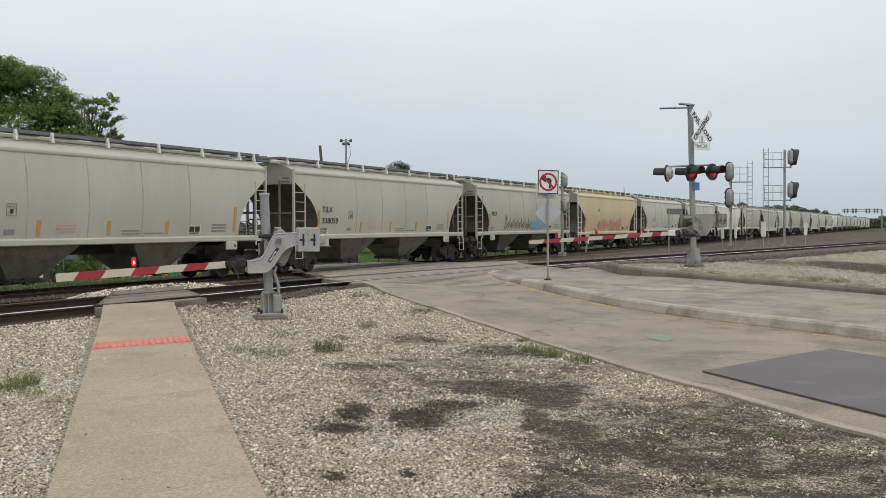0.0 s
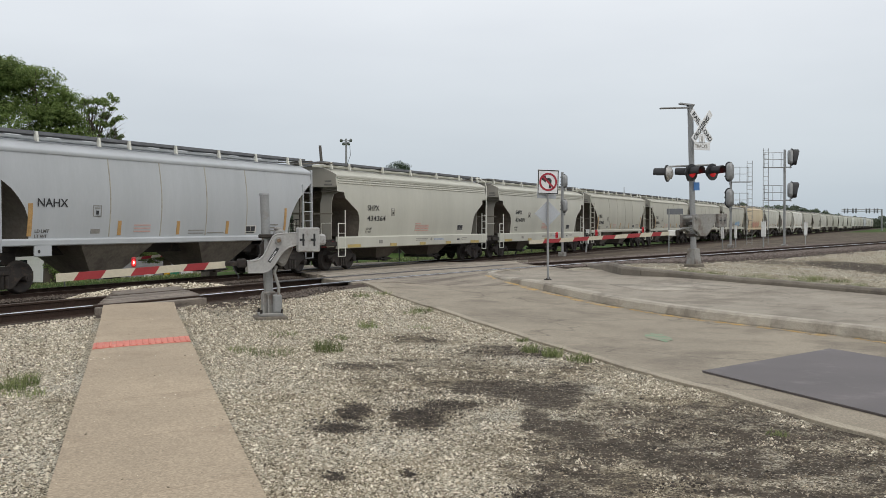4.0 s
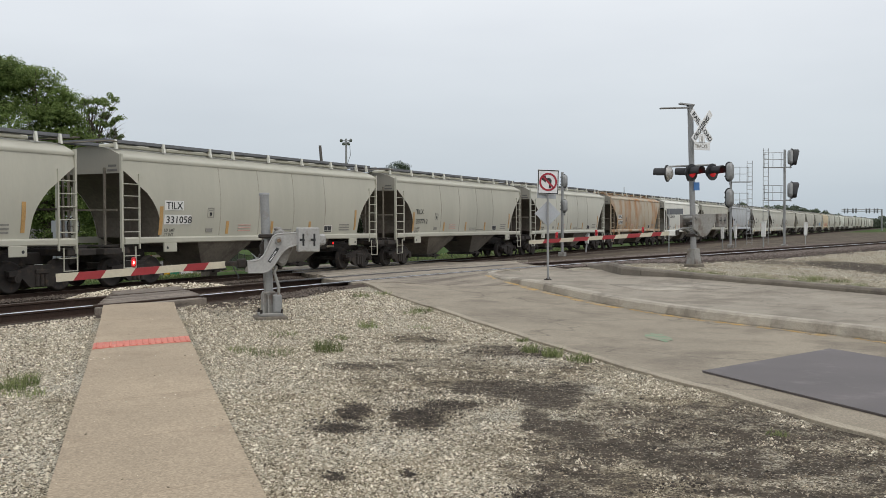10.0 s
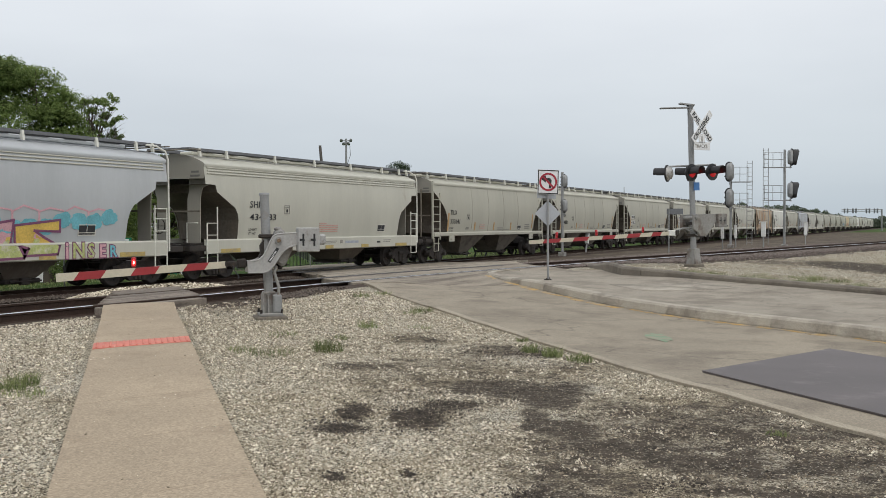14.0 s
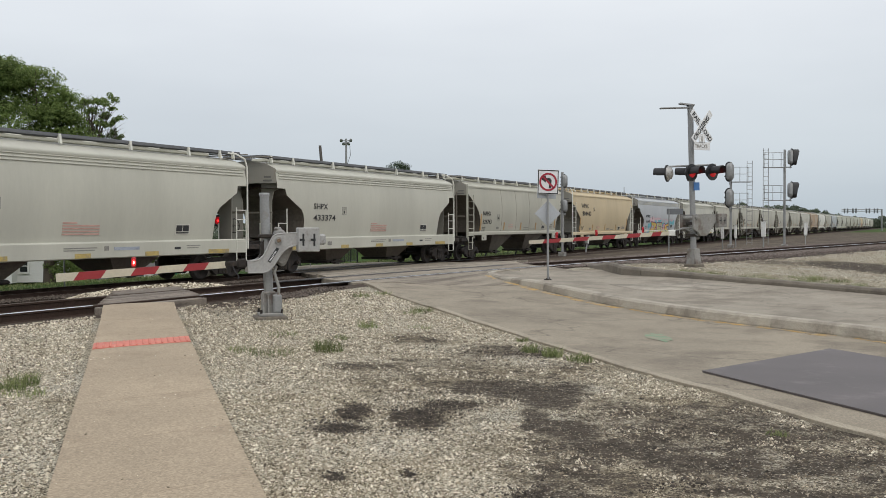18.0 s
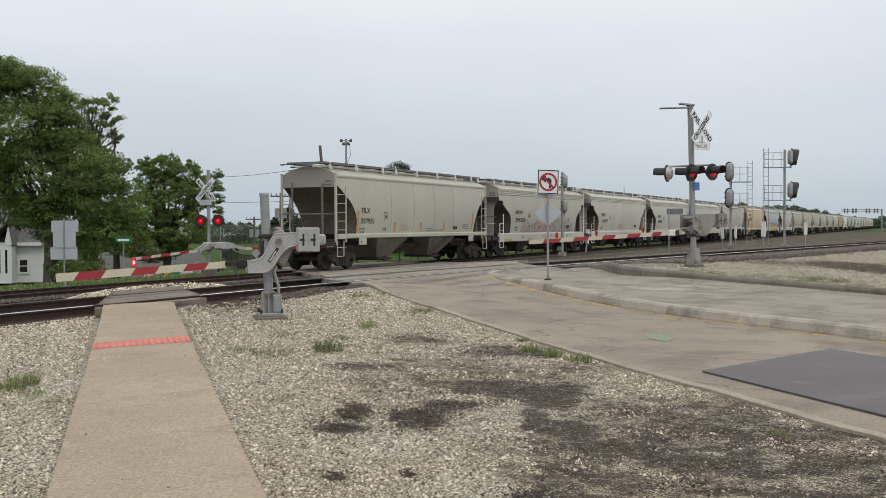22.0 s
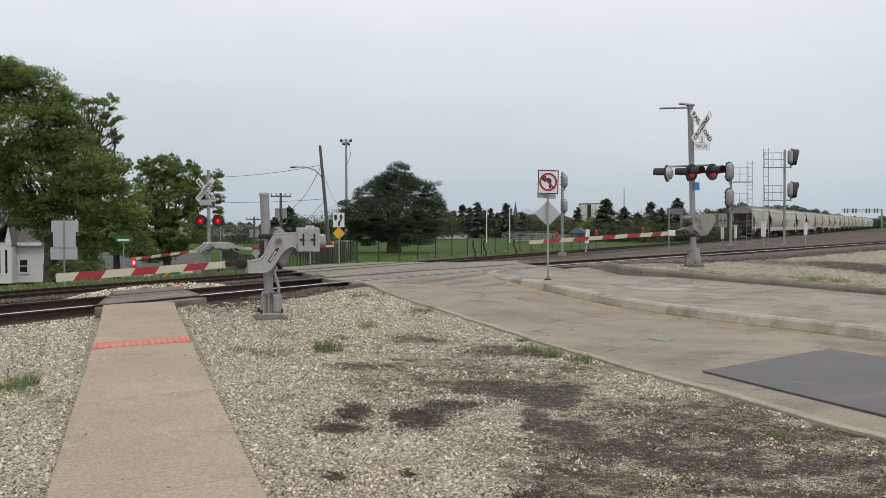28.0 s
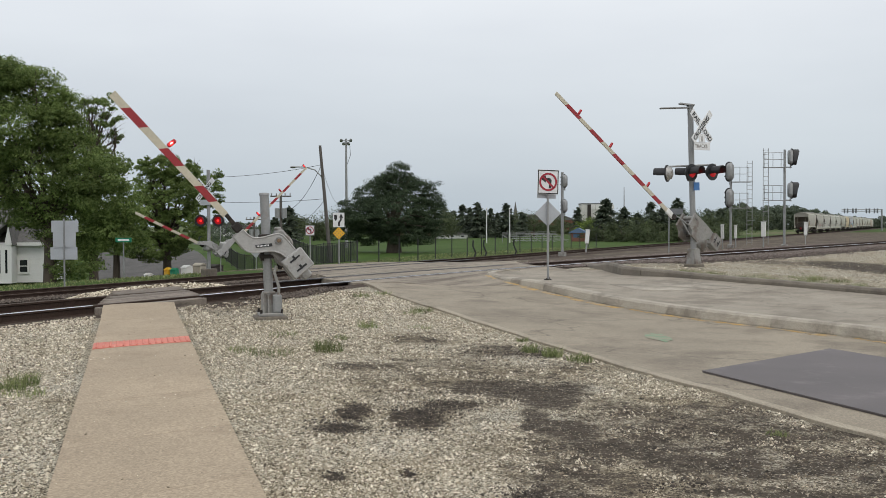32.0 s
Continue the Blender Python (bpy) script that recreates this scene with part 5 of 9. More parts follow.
def near_gate():
    base = Vector((13.26, 9.69, 0.0))
    zb = land(base.x, base.y)
    g = thing("footway_gate", pose(base.x, base.y, zb, 0, 0, 134), "silver crossing gate with short striped arm beside the footway", "crossing gate", "crossing gates")
    part("foundation", Shape().box((0, 0, 0.0), (0.52, 0.52, 0.1), ch=0.02), MAT["kerb"], g, "stained concrete foundation")
    # cast base: flared ribs on a bolted flange
    s = Shape()
    for k in (-0.15, -0.05, 0.05, 0.15):
        s.prism([(-0.15, 0.07), (0.15, 0.07), (0.085, 0.42), (-0.085, 0.42)], k * 0.8 - 0.012, k * 0.8 + 0.012, 0, "x")
    s.prism([(-0.15, 0.07), (0.15, 0.07), (0.095, 0.43), (-0.095, 0.43)], -0.07, 0.07, 0, "y")
    s.box((0, 0, 0.075), (0.38, 0.38, 0.05), ch=0.01)
    s.box((0.02, 0, 0.43), (0.2, 0.2, 0.04), ch=0.01)
    part("base", s, MAT["housing"], g, "bolted cast base with ribs")
    for i in (-1, 1):
        for j in (-1, 1):
            part("bolt", Shape().tube([(i * 0.165, j * 0.165, 0.09), (i * 0.165, j * 0.165, 0.16)], 0.022, 6), MAT["steel_dark"], g)
    part("base_box", Shape().box((-0.10, 0.13, 0.25), (0.14, 0.10, 0.30), ch=0.015).box((-0.10, 0.18, 0.25), (0.10, 0.02, 0.24), ch=0.006), MAT["galv"], g, "hinged junction box")
    part("mast", Shape().tube([(0.02, 0, 0.40), (0.082, 0, 2.02)], 0.075, 20), MAT["galv"], g, "galvanised steel mast leaning slightly")
    part("mast_cap", Shape().tube([(0.082, 0, 2.02), (0.083, 0, 2.055), (0.083, 0, 2.065)], [0.084, 0.084, 0.07], 20), MAT["galv"], g)
    lx, ly, pz = -0.114, 0.01, 1.695 - zb
    # mechanism housing bolted to the mast, bulging below the crank
    s = Shape()
    out = []
    for k in range(28):
        a = 2 * math.pi * k / 28
        r = 1.0 + 0.10 * math.cos(4 * a + 0.6)
        out.append((lx - 0.06 + 0.185 * r * math.cos(a), pz - 0.10 + (0.27 if math.sin(a) > 0 else 0.30) * r * math.sin(a)))
    for y0, y1, k0, k1 in ((-0.15, -0.12, 0.9, 1.0), (-0.12, 0.10, 1.0, 1.0), (0.10, 0.14, 1.0, 0.86)):
        c = (lx - 0.06, pz - 0.10)
        s.grid([[(c[0] + (u - c[0]) * k0, y0, c[1] + (w - c[1]) * k0), (c[0] + (u - c[0]) * k1, y1, c[1] + (w - c[1]) * k1)] for u, w in out + out[:1]])
    s.add([(lx - 0.06 + (u - lx + 0.06) * 0.86, 0.14, pz - 0.10 + (w - pz + 0.10) * 0.86) for u, w in out], [tuple(range(28))])
    part("mechanism", s, MAT["housing"], g, "rounded grey drive housing")
    part("lug", Shape().box((lx - 0.02, 0.0, pz + 0.19), (0.10, 0.22, 0.06), ch=0.02), MAT["housing"], g)
    part("lug", Shape().tube([(lx - 0.05, 0.02, pz - 0.38), (lx - 0.05, 0.02, pz - 0.47)], [0.06, 0.035], 8), MAT["steel_dark"], g)
    for dz in (0.07, -0.26):
        part("clamp", Shape().box((0.05, 0, pz + dz), (0.24, 0.24, 0.065), ch=0.015), MAT["steel_dark"], g, "dark mast clamp")
    part("clamp_bolt", Shape().tube([(0.19, 0.08, pz + 0.07), (0.10, 0.08, pz + 0.07)], 0.022, 6), MAT["steel_dark"], g)
    part("brace", Shape().prism([(0.10, pz + 0.02), (0.16, pz - 0.08), (0.15, pz - 0.33), (0.10, pz - 0.33)], -0.06, 0.06, 0, "y"), MAT["steel_dark"], g)
    part("conduit", Shape().tube([(-0.10, 0.06, pz - 0.42), (-0.06, 0.09, pz - 0.52), (-0.10, 0.11, pz - 0.66), (-0.13, 0.12, 0.52), (-0.12, 0.13, 0.38)], 0.026, 8), MAT["housing"], g, "flexible cable conduit")
    arm = gate_arm(g, pose(lx, ly, pz, 0, 0, -0.5), CRANK, 0.83, -0.385, 3.393, -0.554, 0.108, 0.128, [(0.549, True)], 51.5, 7, (-0.30, -0.66, 0.21, -0.19), cuts=(0, 0.116, 0.247, 0.413, 0.557, 0.728, 0.885, 1), lift=LIFT)
    rim = [(u, w) for u, w in CRANK]
    part("crank_rim", Shape().tube([(u, 0.228, w) for u, w in rim + rim[:1]], 0.014, 6), MAT["silver"], arm, "rounded cast rim of the crank")
    part("hub", Shape().tube([(0, 0.22, 0), (0, 0.27, 0)], [0.068, 0.058], 16), MAT["silver"], arm)
    part("hub_bolt", Shape().tube([(0, 0.26, 0), (0, 0.285, 0)], 0.034, 6), MAT["rust_bolt"], arm, "rusty pivot bolt")
    strip = part("label_strip", Shape().box((0, 0, 0), (0.27, 0.006, 0.05)), MAT["ink"], arm, "black lettered strip", pose(0.085, 0.236, -0.235, 0, 57, 0))
    for k in range(9):
        part("letter_bar", Shape().box((-0.07 + 0.022 * k, 0.005, 0.0), (0.014, 0.003, 0.024)), MAT["sign_white"], strip)
    # clamp plates, strut and cable at the root of the arm
    part("clamp_plate", Shape().box((0.64, 0.05, -0.375), (0.40, 0.02, 0.07), ch=0.006).box((0.56, -0.05, -0.36), (0.46, 0.02, 0.05), ch=0.006), MAT["steel_dark"], arm, "dark steel clamp plates")
    part("clamp_bolt", Shape().tube([(0.78, 0.04, -0.36), (0.78, 0.09, -0.36)], 0.02, 6), MAT["steel_dark"], arm)
    part("cable", Shape().tube([(0.72, 0.06, -0.40), (0.68, 0.07, -0.50), (0.62, 0.07, -0.58), (0.64, 0.07, -0.62)], 0.009, 5), MAT["wire"], arm, "loose black lamp cable")


def flasher_head(name, parent, m, lit, face=True):
    """A round backboard with hood, lens and rear can; local +y is the way it faces."""
    h = part(name, Shape().tube([(0, -0.02, 0), (0, 0.02, 0)], 0.25, 24), MAT["black"], parent, "black round flasher backboard", m)
    part("can", Shape().tube([(0, -0.16, 0), (0, -0.12, 0), (0, -0.02, 0)], [0.10, 0.17, 0.21], 16), MAT["silver"] if name == "silver_flasher" else MAT["black"], h)
    s = Shape()
    rows = []
    for k in range(13):
        a = radians(-20 + 220 * k / 12)
        rows.append([(0.165 * math.cos(a), 0.02, 0.165 * math.sin(a)), (0.16 * math.cos(a), 0.38 if True else 0.2, 0.16 * math.sin(a) + 0.02)])
    s.grid(rows)
    rows = [[(x * 0.94, y, z * 0.94) for x, y, z in r] for r in rows]
    s.grid(rows)
    part("hood", s, MAT["black"], h, "black sheet-metal hood")
    s = Shape()
    s.ball((0, 0.02, 0), (0.152, 0.05, 0.152), 16, 8)
    part("lens", s, MAT["lens_red_lit" if lit else "lens_red"], h, "glowing red lens" if lit else "dark red lens")
    if lit:
        part("bulb", Shape().ball((0, 0.05, 0.005), (0.062, 0.028, 0.05), 12, 8), MAT["lamp_red_hot"], h, "bright core of the lamp")
    return h


def crossbuck(parent, m, mirror_text=False):
    """Two white blades with black words, crossed."""
    cb = part("crossbuck_blade", Shape().box((0, 0, 0), (1.22, 0.015, 0.225), ch=0.006), MAT["sign_white"], parent, "white blade lettered RAILROAD", m @ pose(0, 0, 0, 0, -45, 0))
    t = text_mesh("RAIL", 0.20, MAT["sign_black"], 0.002, 0.004)
    part("lettering", t, None, cb, "", pose(-0.54, 0.012, -0.07, 90, 0, 180) @ Matrix.Translation((-0.0, 0, 0)) if False else pose(0.54, 0.012, -0.07, 90, 0, 180))
    t = text_mesh("ROAD", 0.20, MAT["sign_black"], 0.002, 0.004)
    part("lettering", t, None, cb, "", pose(-0.02, 0.012, -0.07, 90, 0, 180))
    cb2 = part("crossbuck_blade", Shape().box((0, 0.018, 0), (1.22, 0.015, 0.225), ch=0.006), MAT["sign_white"], parent, "white blade lettered CROSSING", m @ pose(0, 0, 0, 0, 45, 0))
    t = text_mesh("CROSSING", 0.20, MAT["sign_black"], 0.002, 0.004)
    part("lettering", t, None, cb2, "", pose(0.55, 0.030, -0.07, 90, 0, 180))


def tall_signal():
    K = 32.4 / 29.3
    base = Vector((32.70, 6.87, land(32.70, 6.87)))
    zb = 0.728
    top = 5.52 - zb
    g = thing("crossing_signal", Matrix.Translation(base) @ Matrix.Rotation(radians(-1.5), 4, Vector((0.8976, 0.4409, 0))) @ pose(0, 0, 0, 0, 0, 152.4) @ Matrix.Scale(K, 4), "tall galvanised railroad crossing signal with flashers, crossbuck and gate", "crossing signal")
    part("foundation", Shape().box((0, 0, 0.0), (0.44, 0.44, 0.2), ch=0.03), MAT["kerb"], g, "stained concrete foundation")
    part("base_cover", Shape().prism([(-0.19, 0.08), (0.19, 0.08), (0.11, 0.55), (-0.11, 0.55)], -0.13, 0.13, 0, "y").prism([(-0.18, 0.08), (0.18, 0.08), (0.105, 0.55), (-0.105, 0.55)], -0.125, 0.125, 0, "x"), MAT["housing"], g, "flared cast mast base")
    part("mast", Shape().tube([(0, 0, 0.3), (0, 0, top - 0.04)], 0.085, 14).tube([(0, 0, top - 0.04), (0, 0, top)], 0.10, 14), MAT["galv"], g, "galvanised steel mast")
    # facing: local directions, by the compass of the thing
    to_cam = 64.2 + 180 - 152.4 - 90
    inv = pose(0, 0, 0, 0, 0, -152.4)
    right = (inv @ Vector((0.4409, -0.8976, 0))).normalized()
    toward = (inv @ Vector((-0.8976, -0.4409, 0))).normalized()
    face = (right * 0.60 + toward * 0.80).normalized()
    yaw = math.degrees(math.atan2(face.y, face.x)) - 90
    back = (right * -0.86 - toward * 0.5).normalized()
    yaw2 = math.degrees(math.atan2(back.y, back.x)) - 90
    z = 3.53 - zb
    part("crossarm", Shape().tube([right * -0.72 + Vector((0, 0, z + 0.2)), right * 0.72 + Vector((0, 0, z + 0.22))], 0.028, 8).tube([right * -0.66 + Vector((0, 0, z + 0.2)), right * -0.66 + Vector((0, 0, z + 0.05))], 0.025, 6).tube([right * 0.68 + Vector((0, 0, z + 0.22)), right * 0.68 + Vector((0, 0, z + 0.05))], 0.025, 6), MAT["galv"], g)
    off = toward * 0.18
    for name, p, yw, lit in (("flasher", off + right * -0.05, yaw, True), ("flasher", right * 0.58 + toward * 0.1, yaw, True), ("silver_flasher", right * -0.74 + toward * 0.05, yaw2, False), ("flasher", -toward * 0.16 - right * 0.05, yaw2, False)):
        flasher_head(name, g, pose(p.x, p.y, z + p.z, 0, 0, yw), lit)
    p = right * 0.28 + toward * 0.16
    crossbuck(g, pose(p.x, p.y, 4.88 - zb, 0, 0, yaw))
    # inverted T plate for the number of tracks
    s = Shape().box((0, 0, 0), (0.74, 0.012, 0.24), ch=0.004).box((0, 0, 0.22), (0.28, 0.012, 0.26), ch=0.004)
    tr = part("tracks_plate", s, MAT["sign_white"], g, "white plate lettered TRACKS", pose(p.x, p.y, 4.30 - zb, 0, 0, yaw))
    part("lettering", text_mesh("TRACKS", 0.155, MAT["ink_soft"], 0.002), None, tr, "", pose(0.33, 0.008, -0.055, 90, 0, 180))
    part("figure_bar", Shape().box((0, 0.008, 0.21), (0.05, 0.004, 0.15)), MAT["ink_soft"], tr)
    q = right * 0.11 + toward * 0.1
    part("blue_plate", Shape().box((0, 0, 0), (0.26, 0.01, 0.24), ch=0.003), MAT["blue_sign"], g, "small blue information plate", pose(q.x, q.y, 3.12 - zb, 0, 0, yaw))
    # bracket boards on top
    part("top_board", Shape().box((0, 0, 0), (0.95, 0.2, 0.035), ch=0.008), MAT["galv"], g, "thin grey board on the mast head", pose((right * -0.42).x, (right * -0.42).y, top - 0.06, 0, 0, math.degrees(math.atan2(right.y, right.x))))
    part("top_board", Shape().box((0, 0, 0), (0.45, 0.16, 0.05), ch=0.008), MAT["galv"], g, "", pose((right * -0.12 + toward * 0.05).x, (right * -0.12 + toward * 0.05).y, top + 0.03, 0, 8, math.degrees(math.atan2(right.y, right.x))))
    # drive housing
    part("mechanism", Shape().box((-0.22, -0.14, 1.12), (0.40, 0.28, 0.46), ch=0.08).box((-0.26, -0.14, 0.86), (0.22, 0.2, 0.10), ch=0.03), MAT["housing"], g, "weathered gate drive housing")
    part("clamp", Shape().box((0, -0.02, 1.3), (0.3, 0.28, 0.08), ch=0.01).box((0, -0.02, 0.95), (0.3, 0.28, 0.08), ch=0.01), MAT["steel_dark"], g)
    crank = [(u / K, w / K) for u, w in ((0.12, 0.10), (-0.55, 0.13), (-0.93, 0.12), (-0.95, -0.12), (-0.52, -0.58), (-0.20, -0.60), (-0.10, -0.46), (0.12, -0.38))]
    at, turn, _ = (g.matrix_basis.inverted() @ pose(32.633, 7.006, 2.162, 0, 0, 150.54)).decompose()
    arm = gate_arm(g, Matrix.LocRotScale(at, turn, None), crank, 0.955 / K, -0.497 / K, 6.83 / K, -0.721 / K, 0.115, 0.10, [(0.82, False), (0.55, False), (0.21, False)], 38.2, 11, (-0.88, -1.27, 0.13, -0.28), 0.2, lit=False, paint="housing", lift=LIFT_EARLY, cuts=(0, 0.075, 0.145, 0.235, 0.33, 0.42, 0.51, 0.61, 0.71, 0.80, 0.91, 1))
    part("arm_strut", Shape().tube([(0.80 / K, 0.05, -0.47 / K), (0.41 / K, 0.06, -0.336 / K), (-0.17 / K, 0.2, -0.336 / K)], 0.022, 6), MAT["galv"], arm, "pale tubular arm brace")
    part("arm_strut", Shape().tube([(0.30 / K, 0.06, -0.336 / K), (-0.15 / K, 0.2, -0.57 / K)], 0.022, 6), MAT["galv"], arm)
    part("root_plate", Shape().box((0.86 / K, 0.04, -0.49 / K), (0.34, 0.06, 0.17), ch=0.02), MAT["white_box"], arm, "pale clamp at the root of the arm")


def far_gates():
    """The signal on the other side of the tracks, with one short and one long arm."""
    base = Vector((32.47, 26.81, land(32.47, 26.81)))
    g = thing("far_crossing_signal", pose(base.x, base.y, base.z), "railroad crossing signal with two lit flashers beyond the tracks", "crossing signal")
    part("foundation", Shape().box((0, 0, 0.12), (0.5, 0.5, 0.4), ch=0.03), MAT["kerb"], g)
    part("mast", Shape().tube([(0, 0, 0.2), (0, 0, 4.42)], 0.07, 12), MAT["galv"], g, "galvanised steel mast")
    right, toward = Vector((0.4409, -0.8976, 0)), Vector((-0.8976, -0.4409, 0))
    yaw = math.degrees(math.atan2(toward.y, toward.x)) - 90
    z = 2.31
    part("crossarm", Shape().tube([right * -0.4 + Vector((0, 0, z)), right * 0.45 + Vector((0, 0, z))], 0.03, 8), MAT["galv"], g)
    for w, lit in ((-0.30, True), (0.42, True)):
        p = right * w + toward * 0.12
        flasher_head("flasher", g, pose(p.x, p.y, z, 0, 0, yaw + (8 if lit else -8)), lit)
    p = right * -0.1 + toward * 0.1
    crossbuck(g, pose(p.x, p.y, 3.60, 0, 0, yaw - 25))
    part("tracks_plate", Shape().box((0, 0, 0), (0.6, 0.012, 0.22), ch=0.004), MAT["sign_back"], g, "", pose(p.x, p.y, 3.07, 0, 0, yaw - 25))
    for nm, x, y in (("mechanism", -0.1, 0.0), ("mechanism", 0.3, -0.55)):
        part(nm, Shape().box((x, y, 1.25), (0.36, 0.3, 0.36), ch=0.06), MAT["silver"], g, "grey gate drive housing")
    crank = [(0.2, 0.1), (-0.2, 0.12), (-0.35, 0.03), (-0.35, -0.12), (-0.1, -0.16), (0.3, -0.16), (0.66, -0.30), (0.66, -0.16), (0.35, -0.02)]
    gate_arm(g, pose(0.05, -0.05, 1.30, 0, 0, 166), crank, 0.66, -0.22, 3.75, -0.49, 0.11, 0.10, [], 27.8, 7, (-0.3, -0.8, 0.12, -0.2), 0.12, lit=False)
    crank2 = [(0.2, 0.1), (-0.2, 0.12), (-0.35, 0.03), (-0.35, -0.12), (-0.1, -0.16), (0.3, -0.12), (0.8, -0.22), (0.8, -0.1), (0.35, 0.0)]
    gate_arm(g, pose(0.34, -0.62, 1.30, 0, 0, -32), crank2, 0.75, -0.16, 4.95, -0.11, 0.11, 0.09, [(0.99, True), (0.62, False), (0.28, True)], 43.5, 11, (-0.25, -0.5, 0.12, -0.14), 0.12)


MAT["bulb_hot"] = mat("hot_bulb", (0.8, 0.4, 0.35), 0.2, 0, 0.05, 30, 60, 0.0, emit=(1.0, 0.62, 0.55), strength=2.5)
MAT["arm_white"] = mat("cream_reflective_sheet", (0.53, 0.49, 0.385), 0.5, 0, 0.08, 4, 30, 0.02, (0.36, 0.33, 0.27), 0.66)
MAT["arm_red"] = mat("dull_red_reflective_sheet", (0.31, 0.026, 0.032), 0.5, 0, 0.12, 4, 30, 0.02, (0.24, 0.03, 0.03), 0.66)
MAT["blue_sign"] = mat("blue_sign_face", (0.06, 0.19, 0.46), 0.45, 0, 0.1, 5, 30, 0.0)
MAT["housing"] = mat("weathered_housing_paint", (0.27, 0.265, 0.25), 0.65, 0.1, 0.2, 2, 20, 0.1, (0.16, 0.13, 0.11), 0.55)
MAT["white_box"] = mat("white_enamel_case", (0.68, 0.68, 0.66), 0.5, 0, 0.08, 2, 30, 0.03, (0.42, 0.38, 0.33), 0.66)
MAT["wire"] = mat("dark_cable", (0.05, 0.05, 0.055), 0.7, 0, 0.1, 5, 30, 0)
MAT["rust_bolt"] = mat("rusty_bolt_head", (0.19, 0.13, 0.085), 0.85, 0.1, 0.3, 20, 60, 0.2)
near_gate()
tall_signal()
far_gates()


# ---- signs and signals ----
RIGHT, AHEAD = Vector((0.4409, -0.8976, 0)), Vector((0.8976, 0.4409, 0))
TOWARD_YAW = math.degrees(math.atan2(-0.4409, -0.8976)) - 90


def place(bearing, depth):
    """Plan point at a bearing (degrees right of the camera's heading) and a distance ahead."""
    p = AHEAD * depth + RIGHT * (depth * math.tan(radians(bearing)))
    return p.x, p.y


def ring(r0, r1, y0, y1, n=32):
    s = Shape()
    rows = []
    for k in range(n + 1):
        a = 2 * math.pi * k / n
        rows.append([(r * math.cos(a), y, r * math.sin(a)) for r, y in ((r0, y0), (r1, y0), (r1, y1), (r0, y1))])
    return s.grid(rows, 0, False, True)


def no_left_turn(parent, m, size):
    """White square, red ring and bar over a black bent arrow; local +y faces the reader, so the arrow is drawn mirrored in x."""
    pl = part("sign_face", Shape().box((0, 0, 0), (size, 0.012, size * 1.14), ch=0.004), MAT["sign_white"], parent, "white prohibitory turn sign face", m)
    h = size
    part("border", Shape().box((0, 0.008, 0.53 * h), (0.97 * h, 0.003, 0.04 * h)).box((0, 0.008, -0.53 * h), (0.97 * h, 0.003, 0.04 * h)).box((0.465 * h, 0.008, 0), (0.04 * h, 0.003, 1.08 * h)).box((-0.465 * h, 0.008, 0), (0.04 * h, 0.003, 1.08 * h)), MAT["sign_black"], pl)
    s = Shape()
    s.prism([(-0.14 * h, -0.28 * h), (-0.05 * h, -0.28 * h), (-0.03 * h, 0.12 * h), (0.16 * h, 0.12 * h), (0.16 * h, 0.22 * h), (0.33 * h, 0.07 * h), (0.16 * h, -0.08 * h), (0.16 * h, 0.02 * h), (0.05 * h, 0.02 * h), (-0.10 * h, 0.16 * h), (-0.14 * h, 0.08 * h)] if False else [(-0.15 * h, -0.29 * h), (-0.03 * h, -0.29 * h), (-0.05 * h, 0.0), (-0.03 * h, 0.06 * h), (0.10 * h, 0.06 * h), (0.12 * h, -0.04 * h), (0.34 * h, 0.14 * h), (0.12 * h, 0.30 * h), (0.11 * h, 0.19 * h), (-0.08 * h, 0.19 * h), (-0.16 * h, 0.10 * h)], 0.007, 0.010, 0, "y")
    part("arrow", s, MAT["sign_black"], pl)
    part("ring", ring(0.335 * h, 0.425 * h, 0.008, 0.013), MAT["sign_red"], pl)
    part("bar", Shape().box((0, 0.0115, 0), (0.76 * h, 0.003, 0.085 * h), Matrix.Rotation(radians(-45), 4, "Y")), MAT["sign_red"], pl)
    return pl


MAT["sign_red"] = mat("red_sign_ink", (0.34, 0.02, 0.04), 0.45, 0, 0.08, 5, 30, 0)
MAT["far_case"] = mat("weathered_grey_case", (0.16, 0.17, 0.18), 0.7, 0, 0.15, 1, 20, 0)
MAT["sign_green"] = mat("green_sign_face", (0.02, 0.22, 0.12), 0.45, 0, 0.08, 5, 30, 0)
MAT["wood_pole"] = mat("weathered_pole_timber", (0.115, 0.105, 0.096), 0.9, 0, 0.2, 2, 20, 0.3, (0.08, 0.065, 0.055), 0.6, stretch=(6, 6, 1))


